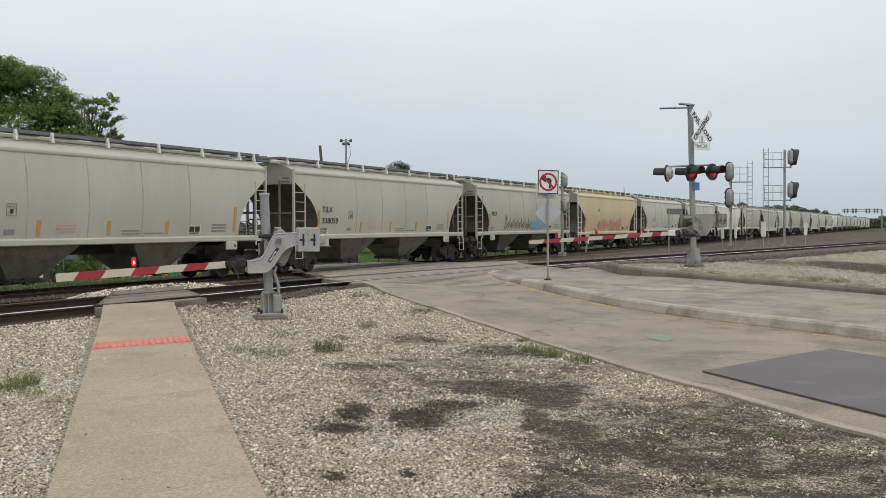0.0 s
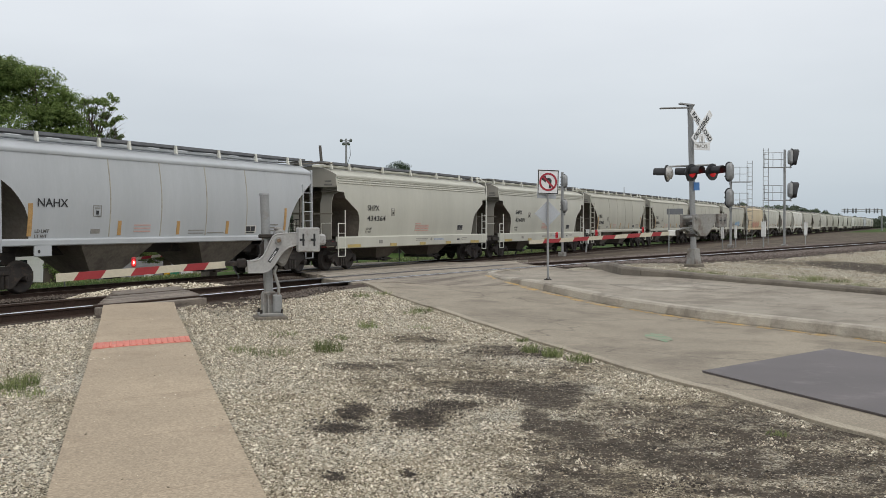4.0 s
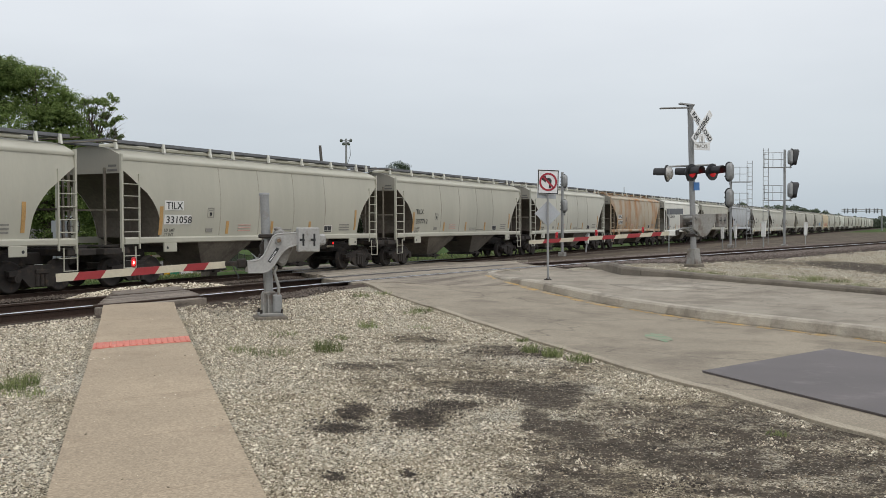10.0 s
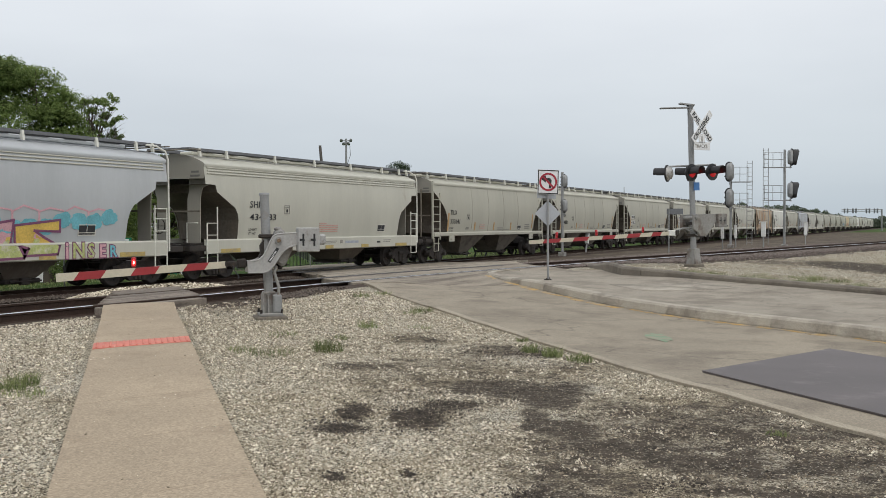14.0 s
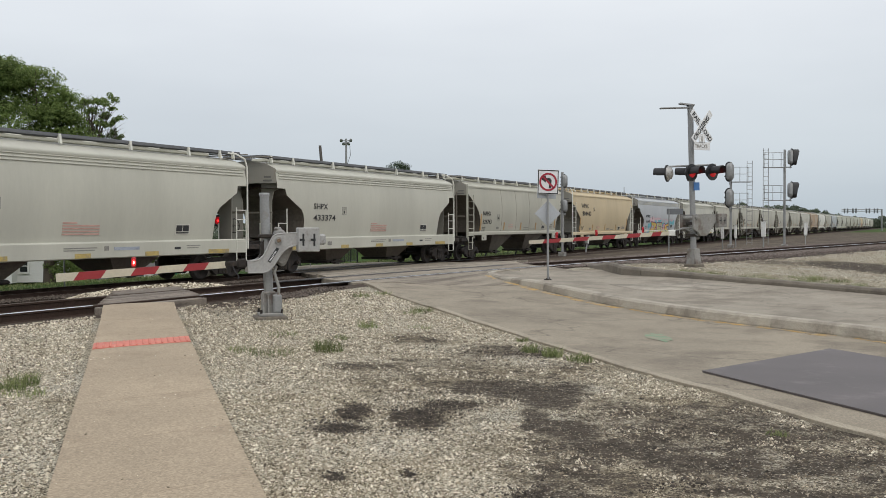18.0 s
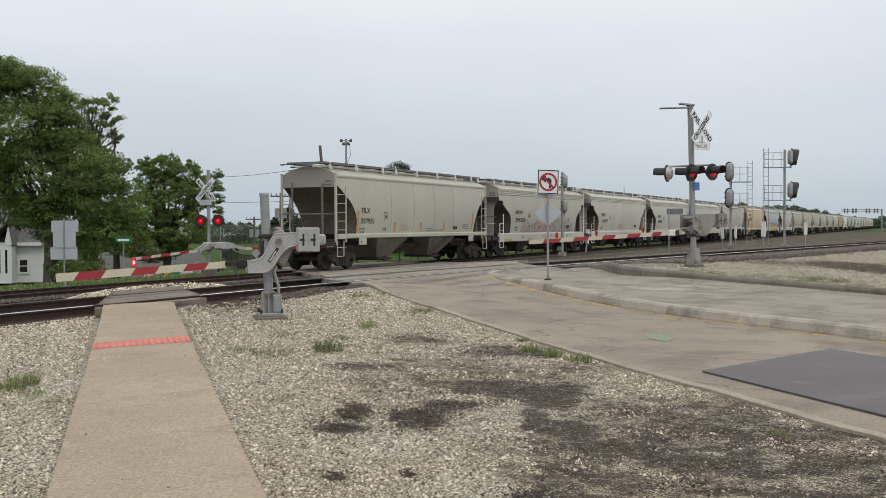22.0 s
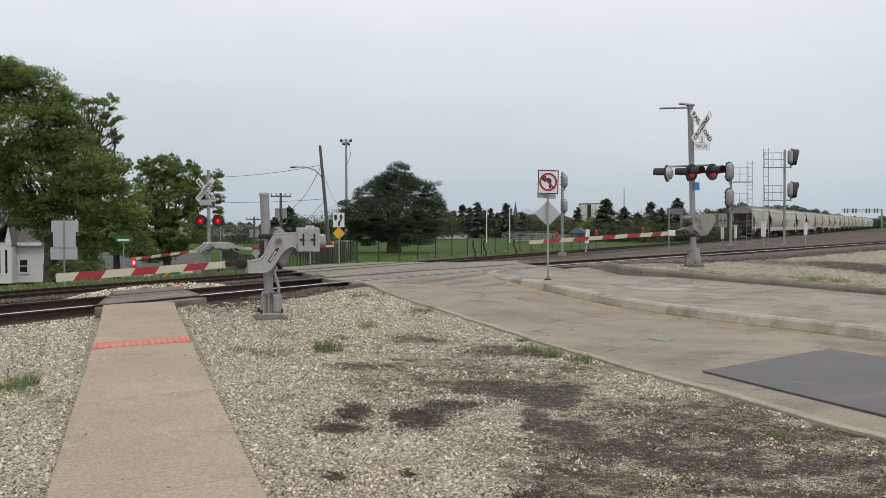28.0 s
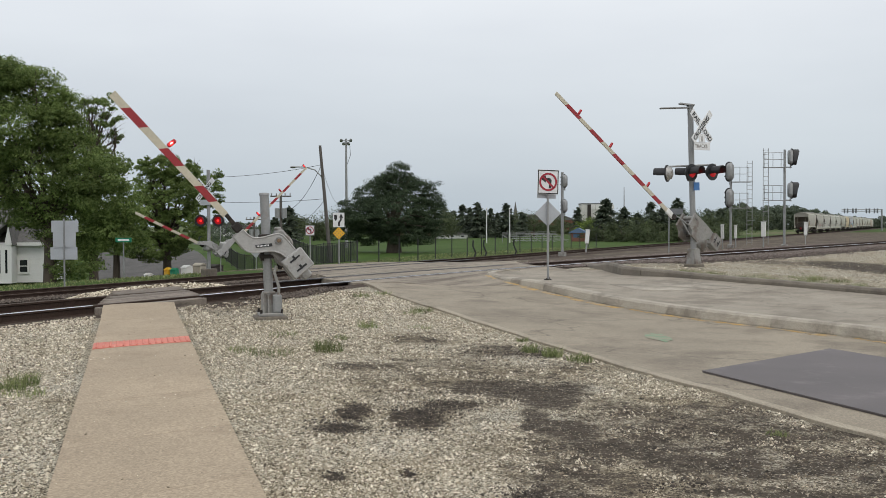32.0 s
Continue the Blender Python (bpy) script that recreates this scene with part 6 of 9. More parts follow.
def signs():
    x, y = 23.60, 8.63
    z = road_z(x, y) + 0.13
    g = thing("turn_sign", pose(x, y, z), "white prohibitory turn sign on a galvanised post", "road sign")
    part("foot", Shape().box((0, 0, 0.015), (0.22, 0.12, 0.03), ch=0.006), MAT["steel_dark"], g)
    for k in (-1, 1):
        part("bolt", Shape().tube([(k * 0.085, 0, 0.02), (k * 0.085, 0, 0.06)], 0.018, 6), MAT["steel_dark"], g)
    part("post", Shape().tube([(0, 0, 0.0), (0, 0, 2.72)], 0.03, 10), MAT["galv"], g, "galvanised round post")
    t = -AHEAD * 0.05
    no_left_turn(g, pose(t.x, t.y, 2.485, 0, -1.8, TOWARD_YAW + 7), 0.545)
    b = AHEAD * 0.05 - RIGHT * 0.02
    part("sign_back", Shape().box((0, 0, 0), (0.53, 0.01, 0.60), ch=0.004), MAT["sign_back"], g, "bare back of a second sign", pose(b.x, b.y, 2.37, 0, -1.8, TOWARD_YAW + 20))
    b = AHEAD * 0.055
    part("diamond_back", Shape().box((0, 0, 0), (0.47, 0.008, 0.47), Matrix.Rotation(radians(45), 4, "Y"), ch=0.003), MAT["sign_back"], g, "bare back of a diamond sign", pose(b.x, b.y, 1.69, 0, 0, TOWARD_YAW))
    # keep right with hazard diamond
    x, y = 44.22, 27.85
    z = land(x, y)
    g = thing("arrow_sign", pose(x, y, z), "white keep-to-side sign over a yellow diamond", "road sign")
    part("post", Shape().tube([(0, 0, 0), (0, 0, 2.9)], 0.035, 8), MAT["galv"], g)
    t = -AHEAD * 0.05
    p = part("sign_face", Shape().box((0, 0, 0), (0.60, 0.012, 0.76), ch=0.004), MAT["sign_white"], g, "white arrow sign face", pose(t.x, t.y, 2.40, 0, 0, TOWARD_YAW))
    part("arrow", Shape().prism([(-0.06, -0.32), (0.04, -0.32), (0.04, -0.12), (-0.08, 0.02), (-0.08, 0.12), (-0.02, 0.10), (-0.12, 0.34), (-0.24, 0.10), (-0.16, 0.12), (-0.16, -0.02), (-0.06, -0.14)], 0.007, 0.010, 0, "y"), MAT["sign_black"], p)
    part("island_mark", Shape().prism([(0.08, 0.26), (0.24, 0.26), (0.24, 0.08), (0.16, -0.06), (0.08, 0.08)], 0.007, 0.010, 0, "y"), MAT["sign_black"], p)
    p = part("diamond", Shape().box((0, 0, 0), (0.47, 0.012, 0.47), Matrix.Rotation(radians(45), 4, "Y"), ch=0.004), MAT["yellow"], g, "yellow diamond with reflector dots", pose(t.x, t.y, 1.70, 0, 0, TOWARD_YAW))
    for i in (-1, 0, 1):
        for j in (-1, 0, 1):
            q = Matrix.Rotation(radians(45), 4, "Y") @ Vector((i * 0.14, 0, j * 0.14))
            part("reflector", Shape().tube([(q.x, 0.004, q.z), (q.x, 0.014, q.z)], 0.038, 8), MAT["amber"], p)
    # small no left turn beyond
    x, y = 41.87, 28.09
    g = thing("small_turn_sign", pose(x, y, land(x, y)), "small prohibitory turn sign on a thin post", "road sign")
    part("post", Shape().tube([(0, 0, 0), (0, 0, 2.15)], 0.03, 8), MAT["galv"], g)
    no_left_turn(g, pose(t.x, t.y, 1.87, 0, 0, TOWARD_YAW), 0.46)
    # three sign backs on one post by the house
    x, y = place(-21.06, 33.5)
    g = thing("sign_stack", pose(x, y, land(x, y)), "three bare sign backs stacked on one post", "road sign")
    part("post", Shape().box((0, 0, 1.15), (0.05, 0.03, 2.4)), MAT["galv"], g)
    b = AHEAD * 0.03
    for zc, w, h, dx in ((1.94, 0.92, 0.40, -0.02), (1.46, 0.78, 0.56, 0.0), (1.02, 0.92, 0.42, 0.02)):
        part("sign_back", Shape().box((dx, 0, 0), (w, 0.01, h), ch=0.004), MAT["sign_back"], g, "bare aluminium sign back", pose(b.x, b.y, zc - land(x, y), 0, 0, TOWARD_YAW))
    # street name sign
    x, y = place(-17.99, 44)
    zl = land(x, y)
    g = thing("street_name_sign", pose(x, y, zl), "green street name sign on a thin post", "street sign")
    part("post", Shape().tube([(0, 0, 0), (0, 0, 1.21 - zl)], 0.03, 8), MAT["galv"], g)
    p = part("blade", Shape().box((0, 0, 0), (0.72, 0.012, 0.2), ch=0.004), MAT["sign_green"], g, "green name blade", pose(0, 0, 1.33 - zl, 0, 0, TOWARD_YAW))
    part("name_bar", Shape().box((0, 0.008, 0), (0.5, 0.004, 0.08)), MAT["sign_white"], p)
    # wide sign seen from behind between the tracks
    x, y = 60.5, 13.88
    zl = land(x, y)
    g = thing("track_sign", pose(x, y, zl), "wide grey sign back on a thin post between the tracks", "railway sign")
    part("post", Shape().tube([tuple(RIGHT * -0.36 + Vector((0, 0, 0))), tuple(RIGHT * -0.36 + Vector((0, 0, 2.94 - zl)))], 0.035, 8), MAT["galv"], g)
    part("sign_back", Shape().box((0, 0, 0), (1.0, 0.012, 0.36), ch=0.004), MAT["far_case"], g, "weathered grey sign back", pose(0, 0, 2.76 - zl, 0, 0, TOWARD_YAW))
    # small diamond and posts on the far verge
    for px, d, h in ((-10.76, 60, 1.6), (-12.74, 50, 3.0)):
        x, y = place(px, d)
        g = thing("verge_post", pose(x, y, land(x, y)), "thin grey post on the grass verge", "post")
        part("post", Shape().tube([(0, 0, 0), (0, 0, h)], 0.03, 6), MAT["galv"], g)
        part("plate", Shape().box((0, 0, h - 0.3), (0.42, 0.01, 0.42), Matrix.Rotation(radians(45), 4, "Y"), ch=0.003), MAT["sign_back"], g, "bare diamond plate", pose(-AHEAD.x * 0.04, -AHEAD.y * 0.04, 0, 0, 0, TOWARD_YAW))


def head_case(name, parent, m, seen_back):
    """A colour-light head: rounded case with a hooded shield."""
    s = Shape()
    rows = []
    for k in range(17):
        a = 2 * math.pi * k / 16
        w, h = 0.29 * math.cos(a), 0.29 * math.sin(a) + (0.36 if math.sin(a) > 0 else -0.36)
        rows.append([(w, 0.0, h), (w, -0.10, h), (w * 0.8, -0.26, h * 0.9), (0, -0.27, h * 0.2)])
    s.grid(rows)
    hd = part(name, s, MAT["galv"], parent, "grey oval signal case", m)
    s = Shape()
    rows = []
    for k in range(17):
        a = 2 * math.pi * k / 16
        w, h = 0.34 * math.cos(a), 0.34 * math.sin(a) + (0.40 if math.sin(a) > 0 else -0.40)
        rows.append([(w, 0.0, h), (w, 0.03, h)])
    s.grid(rows)
    s.add([r[1] for r in rows[:-1]], [tuple(range(16))])
    part("backboard", s, MAT["black"], hd)
    if not seen_back:
        # one deep shared hood
        s = Shape()
        rows = []
        for k in range(17):
            a = 2 * math.pi * k / 16
            w, h = 0.33 * math.cos(a), 0.33 * math.sin(a) + (0.34 if math.sin(a) > 0 else -0.34)
            rows.append([(w, 0.03, h), (w, 0.55 if h > -0.2 else 0.35, h)])
        s.grid(rows)
        part("shared_hood", s, MAT["black"], hd, "deep black hood")
    for z in (-0.36, 0.0, 0.36):
        s = Shape()
        rows = []
        for k in range(9):
            a = radians(-10 + 200 * k / 8)
            rows.append([(0.14 * math.cos(a), 0.03, z + 0.14 * math.sin(a)), (0.14 * math.cos(a), 0.40, z + 0.14 * math.sin(a))])
        s.grid(rows)
        part("hood", s, MAT["black"], hd, "black lens hood")
    part("bracket", Shape().tube([(0, -0.1, -0.7), (0, -0.1, -0.95)], 0.06, 8), MAT["galv"], hd)
    return hd


def rail_signal(x, y, z, height, heads, head_side, yaw, ladder_side, label, platforms=True, back=True, size=1.0):
    g = thing("railway_signal", pose(x, y, z), label, "railway signal", "railway signals")
    part("mast", Shape().tube([(0, 0, 0), (0, 0, height)], 0.09, 10), MAT["galv"], g, "galvanised mast")
    part("foundation", Shape().box((0, 0, 0.02), (0.42, 0.42, 0.26), ch=0.03), MAT["housing"], g)
    for hz in heads:
        p = RIGHT * head_side
        head_case("signal_head", g, pose(p.x, p.y, hz, 0, 0, yaw) @ Matrix.Scale(size, 4), back)
        part("arm", Shape().tube([(0, 0, hz - 0.85 * size), (p.x, p.y, hz - 0.85 * size)], 0.045, 8), MAT["galv"], g)
    if platforms:
        lo, hi = RIGHT * (ladder_side * 0.95), RIGHT * (ladder_side * 1.5)
        s = Shape()
        a, b = RIGHT * (ladder_side * 1.18), RIGHT * (ladder_side * 1.56)
        for q in (a, b):
            s.tube([(q.x, q.y, 0.1), (q.x, q.y, height + 0.1)], 0.022, 5)
        n = int(height / 0.32)
        lad = part("ladder", s, MAT["galv"], g, "steel ladder")
        for i in range(n):
            part("rung", Shape().tube([(a.x, a.y, 0.3 + 0.32 * i), (b.x, b.y, 0.3 + 0.32 * i)], 0.016, 4), MAT["galv"], lad)
        for hz in heads:
            e = RIGHT * (ladder_side * 1.5)
            w = AHEAD * 0.32
            s = Shape()
            s.box((e.x / 2, e.y / 2, hz - 0.75), (1.5, 0.6, 0.05), Matrix.Rotation(math.atan2(RIGHT.y, RIGHT.x), 4, "Z"))
            pf = part("platform", s, MAT["galv"], g, "grated platform with rails")
            s = Shape()
            for k in (0.15, 0.75, 1.35):
                q = RIGHT * (ladder_side * k) + w
                s.tube([(q.x, q.y, hz - 0.75), (q.x, q.y, hz + 0.35)], 0.02, 5)
            for zz in (0.35, -0.15):
                q0, q1 = w, RIGHT * (ladder_side * 1.4) + w
                s.tube([(q0.x, q0.y, hz + zz), (q1.x, q1.y, hz + zz)], 0.02, 5)
            part("guard_rail", s, MAT["galv"], pf)
    return g


def signals():
    rail_signal(73.88, 12.87, 0.36, 6.15, [5.45, 3.55], -0.12, TOWARD_YAW + 180 + 20, 1, "railway signal mast with two grey heads seen from behind")
    rail_signal(75.61, 9.35, 0.36, 7.05, [6.5, 4.1], 0.50, TOWARD_YAW + 180 - 84, -1, "tall railway signal mast with two hooded heads and ladder", True, False, 0.86)
    rail_signal(58.95, 20.60, 0.1, 5.18, [4.61, 3.05], 0.12, TOWARD_YAW + 180 + 40, -1, "railway signal mast near the far track", False, True, 0.62)
    # cable and relay cases on legs
    for px, d, z0, z1, w, tilt in ((15.85, 74, 0.45, 1.72, 0.22, -6), (16.55, 80, 0.5, 1.75, 0.20, -3), (18.02, 70, 0.42, 1.95, 0.30, 0), (20.2, 80, 0.4, 1.85, 0.26, 10), (8.25, 74, 0.2, 1.5, 0.26, 16)):
        x, y = place(px, d)
        zl = land(x, y)
        g = thing("relay_case", pose(x, y, zl, 0, tilt, 0), "white relay case on two legs beside the track", "relay case", "relay cases")
        part("case", Shape().box((0, 0, 1.25), (w, w, 1.05), ch=0.03), MAT["white_box"], g, "white enamel case")
        for k in (-1, 1):
            part("leg", Shape().tube([(k * w * 0.3, 0, -0.05), (k * w * 0.3, 0, 0.8)], 0.035, 6), MAT["galv"], g)
        part("lid", Shape().box((0, 0, 1.79), (w + 0.06, w + 0.06, 0.04), ch=0.01), MAT["white_box"], g)


def poles():
    # leaning utility pole with a street lamp arm
    x, y = place(-6.52, 66)
    zl = land(x, y)
    tx, ty = place(-7.10, 66)
    dx, dy = tx - x, ty - y
    top = 7.32 - zl
    g = thing("utility_pole", pose(x, y, zl), "leaning timber utility pole with a street lamp arm", "utility pole")
    part("pole", Shape().tube([(0, 0, -0.1), (dx, dy, top)], [0.14, 0.09], 10), MAT["wood_pole"], g, "weathered timber pole")
    s = Shape()
    base = Vector((dx, dy, 0)) * 0.78 + Vector((0, 0, 5.54 - zl))
    s.tube([base + Vector((0, 0, -0.35)), base - RIGHT * 0.5 + Vector((0, 0, 0.15)), base - RIGHT * 1.2 + Vector((0, 0, 0.35)), base - RIGHT * 1.85 + Vector((0, 0, 0.35))], 0.04, 6)
    lamp = part("lamp_arm", s, MAT["galv"], g, "curved lamp arm")
    p = base - RIGHT * 1.95 + Vector((0, 0, 0.34))
    part("lamp_head", Shape().ball(p, (0.22, 0.22, 0.08), 10, 6), MAT["galv"], lamp)
    # overhead wires
    wires = thing("overhead_wires", pose(0, 0, 0), "thin dark overhead wires between the poles", "cables")

    def wire(a, b, sag, r=0.018):
        a, b = Vector(a), Vector(b)
        part("wire", Shape().tube([a.lerp(b, k / 8) - Vector((0, 0, sag * 4 * (k / 8) * (1 - k / 8))) for k in range(9)], r, 4, 0, False), MAT["wire"], wires)
    pt = (x + dx * 0.86, y + dy * 0.86, 6.03)
    wire(pt, (*place(-12.90, 62), 5.02), 0.15)
    wire((x + dx * 0.5, y + dy * 0.5, 3.76), (*place(-13.05, 62), 3.46), 0.1)
    wire(pt, (*place(-8.94, 80), 3.24), 0.6)
    wire((x + dx * 0.5, y + dy * 0.5, 3.76), (*place(-8.29, 80), 2.32), 0.3)
    wire(pt, (*place(-5.96, 95), 4.13), 0.8, 0.012)
    # flood light pole
    x, y = place(-5.60, 95)
    zl = land(x, y)
    h = 10.34 - zl
    g = thing("floodlight_pole", pose(x, y, zl), "tall grey floodlight pole with four lamps", "light pole")
    part("pole", Shape().tube([(0, 0, 0), (0, 0, h)], [0.16, 0.09], 10), MAT["galv"], g)
    part("crossbar", Shape().tube([tuple(RIGHT * -0.45 + Vector((0, 0, h - 0.2))), tuple(RIGHT * 0.45 + Vector((0, 0, h - 0.2)))], 0.04, 6), MAT["galv"], g)
    for k, dz in ((-0.45, 0.1), (-0.22, -0.22), (0.22, -0.22), (0.45, 0.1)):
        q = RIGHT * k
        part("lamp", Shape().tube([(q.x - 0.12, q.y - 0.06, h - 0.32 + dz), (q.x, q.y, h - 0.2 + dz), (q.x + 0.06, q.y + 0.03, h - 0.12 + dz)], [0.17, 0.13, 0.05], 10), MAT["galv"], g, "floodlight")
    part("cable", Shape().tube([tuple(RIGHT * 0.35 + Vector((0, 0, h - 0.5))), tuple(RIGHT * 0.4 + Vector((0, 0, h - 1.6))), tuple(RIGHT * 0.12 + Vector((0, 0, h - 2.4)))], 0.025, 5), MAT["wire"], g)
    # more poles in the distance
    for px, py, d, arms in ((-9.35, 4.96, 90, 2), (-10.85, 2.99, 110, 2), (-11.42, 2.17, 150, 1)):
        x, y = place(px, d)
        zl = land(x, y)
        g = thing("utility_pole", pose(x, y, zl), "slender utility pole with a crossarm", "utility pole", "distant utility poles")
        part("pole", Shape().tube([(0, 0, 0), (0, 0, py - zl)], [0.16, 0.11], 8), MAT["wood_pole"], g)
        part("crossarm", Shape().box((0, 0, py - zl - 0.3), (1.9, 0.12, 0.12), Matrix.Rotation(math.atan2(RIGHT.y, RIGHT.x), 4, "Z")), MAT["wood_pole"], g)
        for k in (-0.85, -0.4, 0.4, 0.85):
            part("insulator", Shape().tube([tuple(RIGHT * k + Vector((0, 0, py - zl - 0.25))), tuple(RIGHT * k + Vector((0, 0, py - zl - 0.02)))], 0.05, 6), MAT["galv"], g)
        if arms == 2:
            for k in (-0.3, 0.3):
                part("transformer", Shape().tube([tuple(RIGHT * k + Vector((0, 0, py - zl - 2.3))), tuple(RIGHT * k + Vector((0, 0, py - zl - 1.4)))], 0.26, 10), MAT["galv"], g)
    # radio mast
    x, y = place(10.41, 180)
    g = thing("radio_mast", pose(x, y, land(x, y)), "thin grey radio mast above the trees", "radio mast")
    part("mast", Shape().tube([(0, 0, 0), (0, 0, 8.84 + 0.2)], [0.16, 0.06], 6), MAT["galv"], g)
    # white poles on the lawn
    for px, py, d in ((2.53, 372, 120), (3.87, 372, 120)):
        x, y = place(px, d)
        g = thing("flag_pole", pose(x, y, land(x, y)), "slim white pole on the lawn", "pole", "white poles on the lawn")
        part("pole", Shape().tube([(0, 0, 0), (0, 0, 4.1)], [0.065, 0.05], 8), MAT["white_box"], g)
        part("cap", Shape().ball((0, 0, 4.13), 0.12, 8, 5), MAT["white_box"], g)
    # far traffic signals on gantry arms
    x, y = place(24.01, 330)
    g = thing("signal_gantry", pose(x, y, land(x, y)), "distant gantry with small dark traffic signals", "traffic signal")
    hz = 6.42 - land(x, y)
    part("upright", Shape().tube([(0, 0, 0), (0, 0, hz + 0.6)], 0.25, 8), MAT["galv"], g)
    e = RIGHT * -13.5
    part("beam", Shape().tube([(0, 0, hz), (e.x, e.y, hz)], 0.12, 6).tube([(0, 0, hz + 0.5), (e.x, e.y, hz + 0.5)], 0.12, 6), MAT["galv"], g)
    # black heads coloured grey to imitate the haze in front of them
    for k in (-2.0, -4.7, -9.2, -12.0):
        for dd in (-0.5, 0.5):
            q = RIGHT * (k + dd)
            part("signal_head", Shape().box((q.x, q.y, hz + 0.1), (0.6, 0.5, 1.6), ch=0.05), MAT["far_case"], g)


signs()
signals()
poles()


# ---- trees ----
def leaf_material(name, dark, light, through=0.25):
    m = bpy.data.materials.new(name)
    m.use_nodes = True
    n, l = m.node_tree.nodes, m.node_tree.links
    b = n["Principled BSDF"]
    b.inputs["Roughness"].default_value = 0.75
    b.inputs["Specular IOR Level"].default_value = 0.2
    geo = n.new("ShaderNodeNewGeometry")
    ramp = n.new("ShaderNodeValToRGB")
    ramp.color_ramp.elements[0].color = (*dark, 1)
    ramp.color_ramp.elements[1].color = (*light, 1)
    l.new(geo.outputs["Random Per Island"], ramp.inputs[0])
    tc = n.new("ShaderNodeTexCoord")
    # broad noise paints light and shaded clumps into the leaf colour
    nz = n.new("ShaderNodeTexNoise")
    nz.inputs["Scale"].default_value, nz.inputs["Detail"].default_value = 0.55, 3
    l.new(tc.outputs["Object"], nz.inputs["Vector"])
    r = n.new("ShaderNodeMapRange")
    r.inputs[1].default_value, r.inputs[2].default_value, r.inputs[3].default_value, r.inputs[4].default_value = 0.34, 0.66, 0.68, 1.30
    l.new(nz.outputs["Fac"], r.inputs[0])
    mx = n.new("ShaderNodeMix")
    mx.data_type, mx.blend_type = "RGBA", "MULTIPLY"
    mx.inputs[0].default_value = 1.0
    l.new(ramp.outputs[0], mx.inputs[6])
    l.new(r.outputs[0], mx.inputs[7])
    l.new(mx.outputs[2], b.inputs["Base Color"])
    tr = n.new("ShaderNodeBsdfTranslucent")
    l.new(mx.outputs[2], tr.inputs["Color"])
    ms = n.new("ShaderNodeMixShader")
    ms.inputs[0].default_value = through
    l.new(b.outputs[0], ms.inputs[1])
    l.new(tr.outputs[0], ms.inputs[2])
    l.new(ms.outputs[0], n["Material Output"].inputs["Surface"])
    return m


MAT["leaf"] = leaf_material("summer_leaves", (0.105, 0.155, 0.052), (0.245, 0.315, 0.105), 0.5)
MAT["leaf_bright"] = leaf_material("bright_leaves", (0.095, 0.145, 0.034), (0.27, 0.35, 0.09), 0.4)
MAT["needle"] = leaf_material("dark_needles", (0.026, 0.043, 0.024), (0.075, 0.105, 0.055), 0.12)
# distance haze mixed in: needles paler and greyer than their own colour
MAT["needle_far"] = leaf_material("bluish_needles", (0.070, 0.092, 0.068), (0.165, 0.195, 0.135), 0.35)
MAT["leaf_dull"] = leaf_material("dull_shrub_leaves", (0.05, 0.07, 0.035), (0.12, 0.145, 0.07), 0.3)
MAT["bark"] = mat("grey_brown_bark", (0.085, 0.068, 0.052), 0.95, 0, 0.25, 3, 22, 0.5, stretch=(3, 3, 1))


def leaf_mesh(name, centres, radii, count, size, material, rng, pad=0.16, shell=0.5, flat=0.55):
    """Leaves as small bent pieces on many flattened pads near the outside of the given ellipsoids; they lie roughly along each pad's upper side."""
    centres, radii = np.array(centres, float), np.array(radii, float)
    vol = (radii[:, 0] * radii[:, 1] * radii[:, 2]) ** (2 / 3)
    nclump = max(20, count // 70)
    d = rng.normal(size=(nclump, 3))
    d /= np.linalg.norm(d, axis=1)[:, None]
    rad = shell + (1.0 - shell) * rng.random(nclump) ** 0.5 + rng.normal(0, 0.07, nclump)
    which = rng.choice(len(centres), nclump, p=vol / vol.sum())
    cp = centres[which] + d * rad[:, None] * radii[which]
    own = rng.integers(0, nclump, count)
    spread = radii.mean() * pad * 2.0 * (0.6 + 0.8 * rng.random(nclump))
    u = rng.normal(size=(count, 3))
    u /= np.linalg.norm(u, axis=1)[:, None]
    u *= (0.35 + 0.65 * rng.random(count) ** 0.5)[:, None]
    pts = cp[own] + u * spread[own][:, None] * np.array([1.0, 1.0, flat])
    # each pad droops outwards
    pts[:, 2] -= 0.25 * (u[:, 0] ** 2 + u[:, 1] ** 2) * spread[own]
    sz = size * (0.6 + 0.8 * rng.random(count))
    nrm = u * np.array([0.8, 0.8, 0.8]) + d[own] * 0.35 + np.array([0, 0, 0.55]) + rng.normal(0, 0.5, (count, 3))
    nrm /= np.linalg.norm(nrm, axis=1)[:, None]
    a = np.cross(nrm, rng.normal(size=(count, 3)))
    a /= np.linalg.norm(a, axis=1)[:, None] + 1e-9
    b = np.cross(nrm, a)
    dip = np.array([0, 0, -0.2]) * sz[:, None]
    v = np.empty((count, 4, 3))
    v[:, 0] = pts - a * sz[:, None]
    v[:, 1] = pts + b * sz[:, None] * 0.55 + dip
    v[:, 2] = pts + a * sz[:, None]
    v[:, 3] = pts - b * sz[:, None] * 0.55 + dip
    me = bpy.data.meshes.new(name)
    me.from_pydata(v.reshape(-1, 3).tolist(), [], np.arange(count * 4).reshape(-1, 4).tolist())
    me.materials.append(material)
    return me, cp


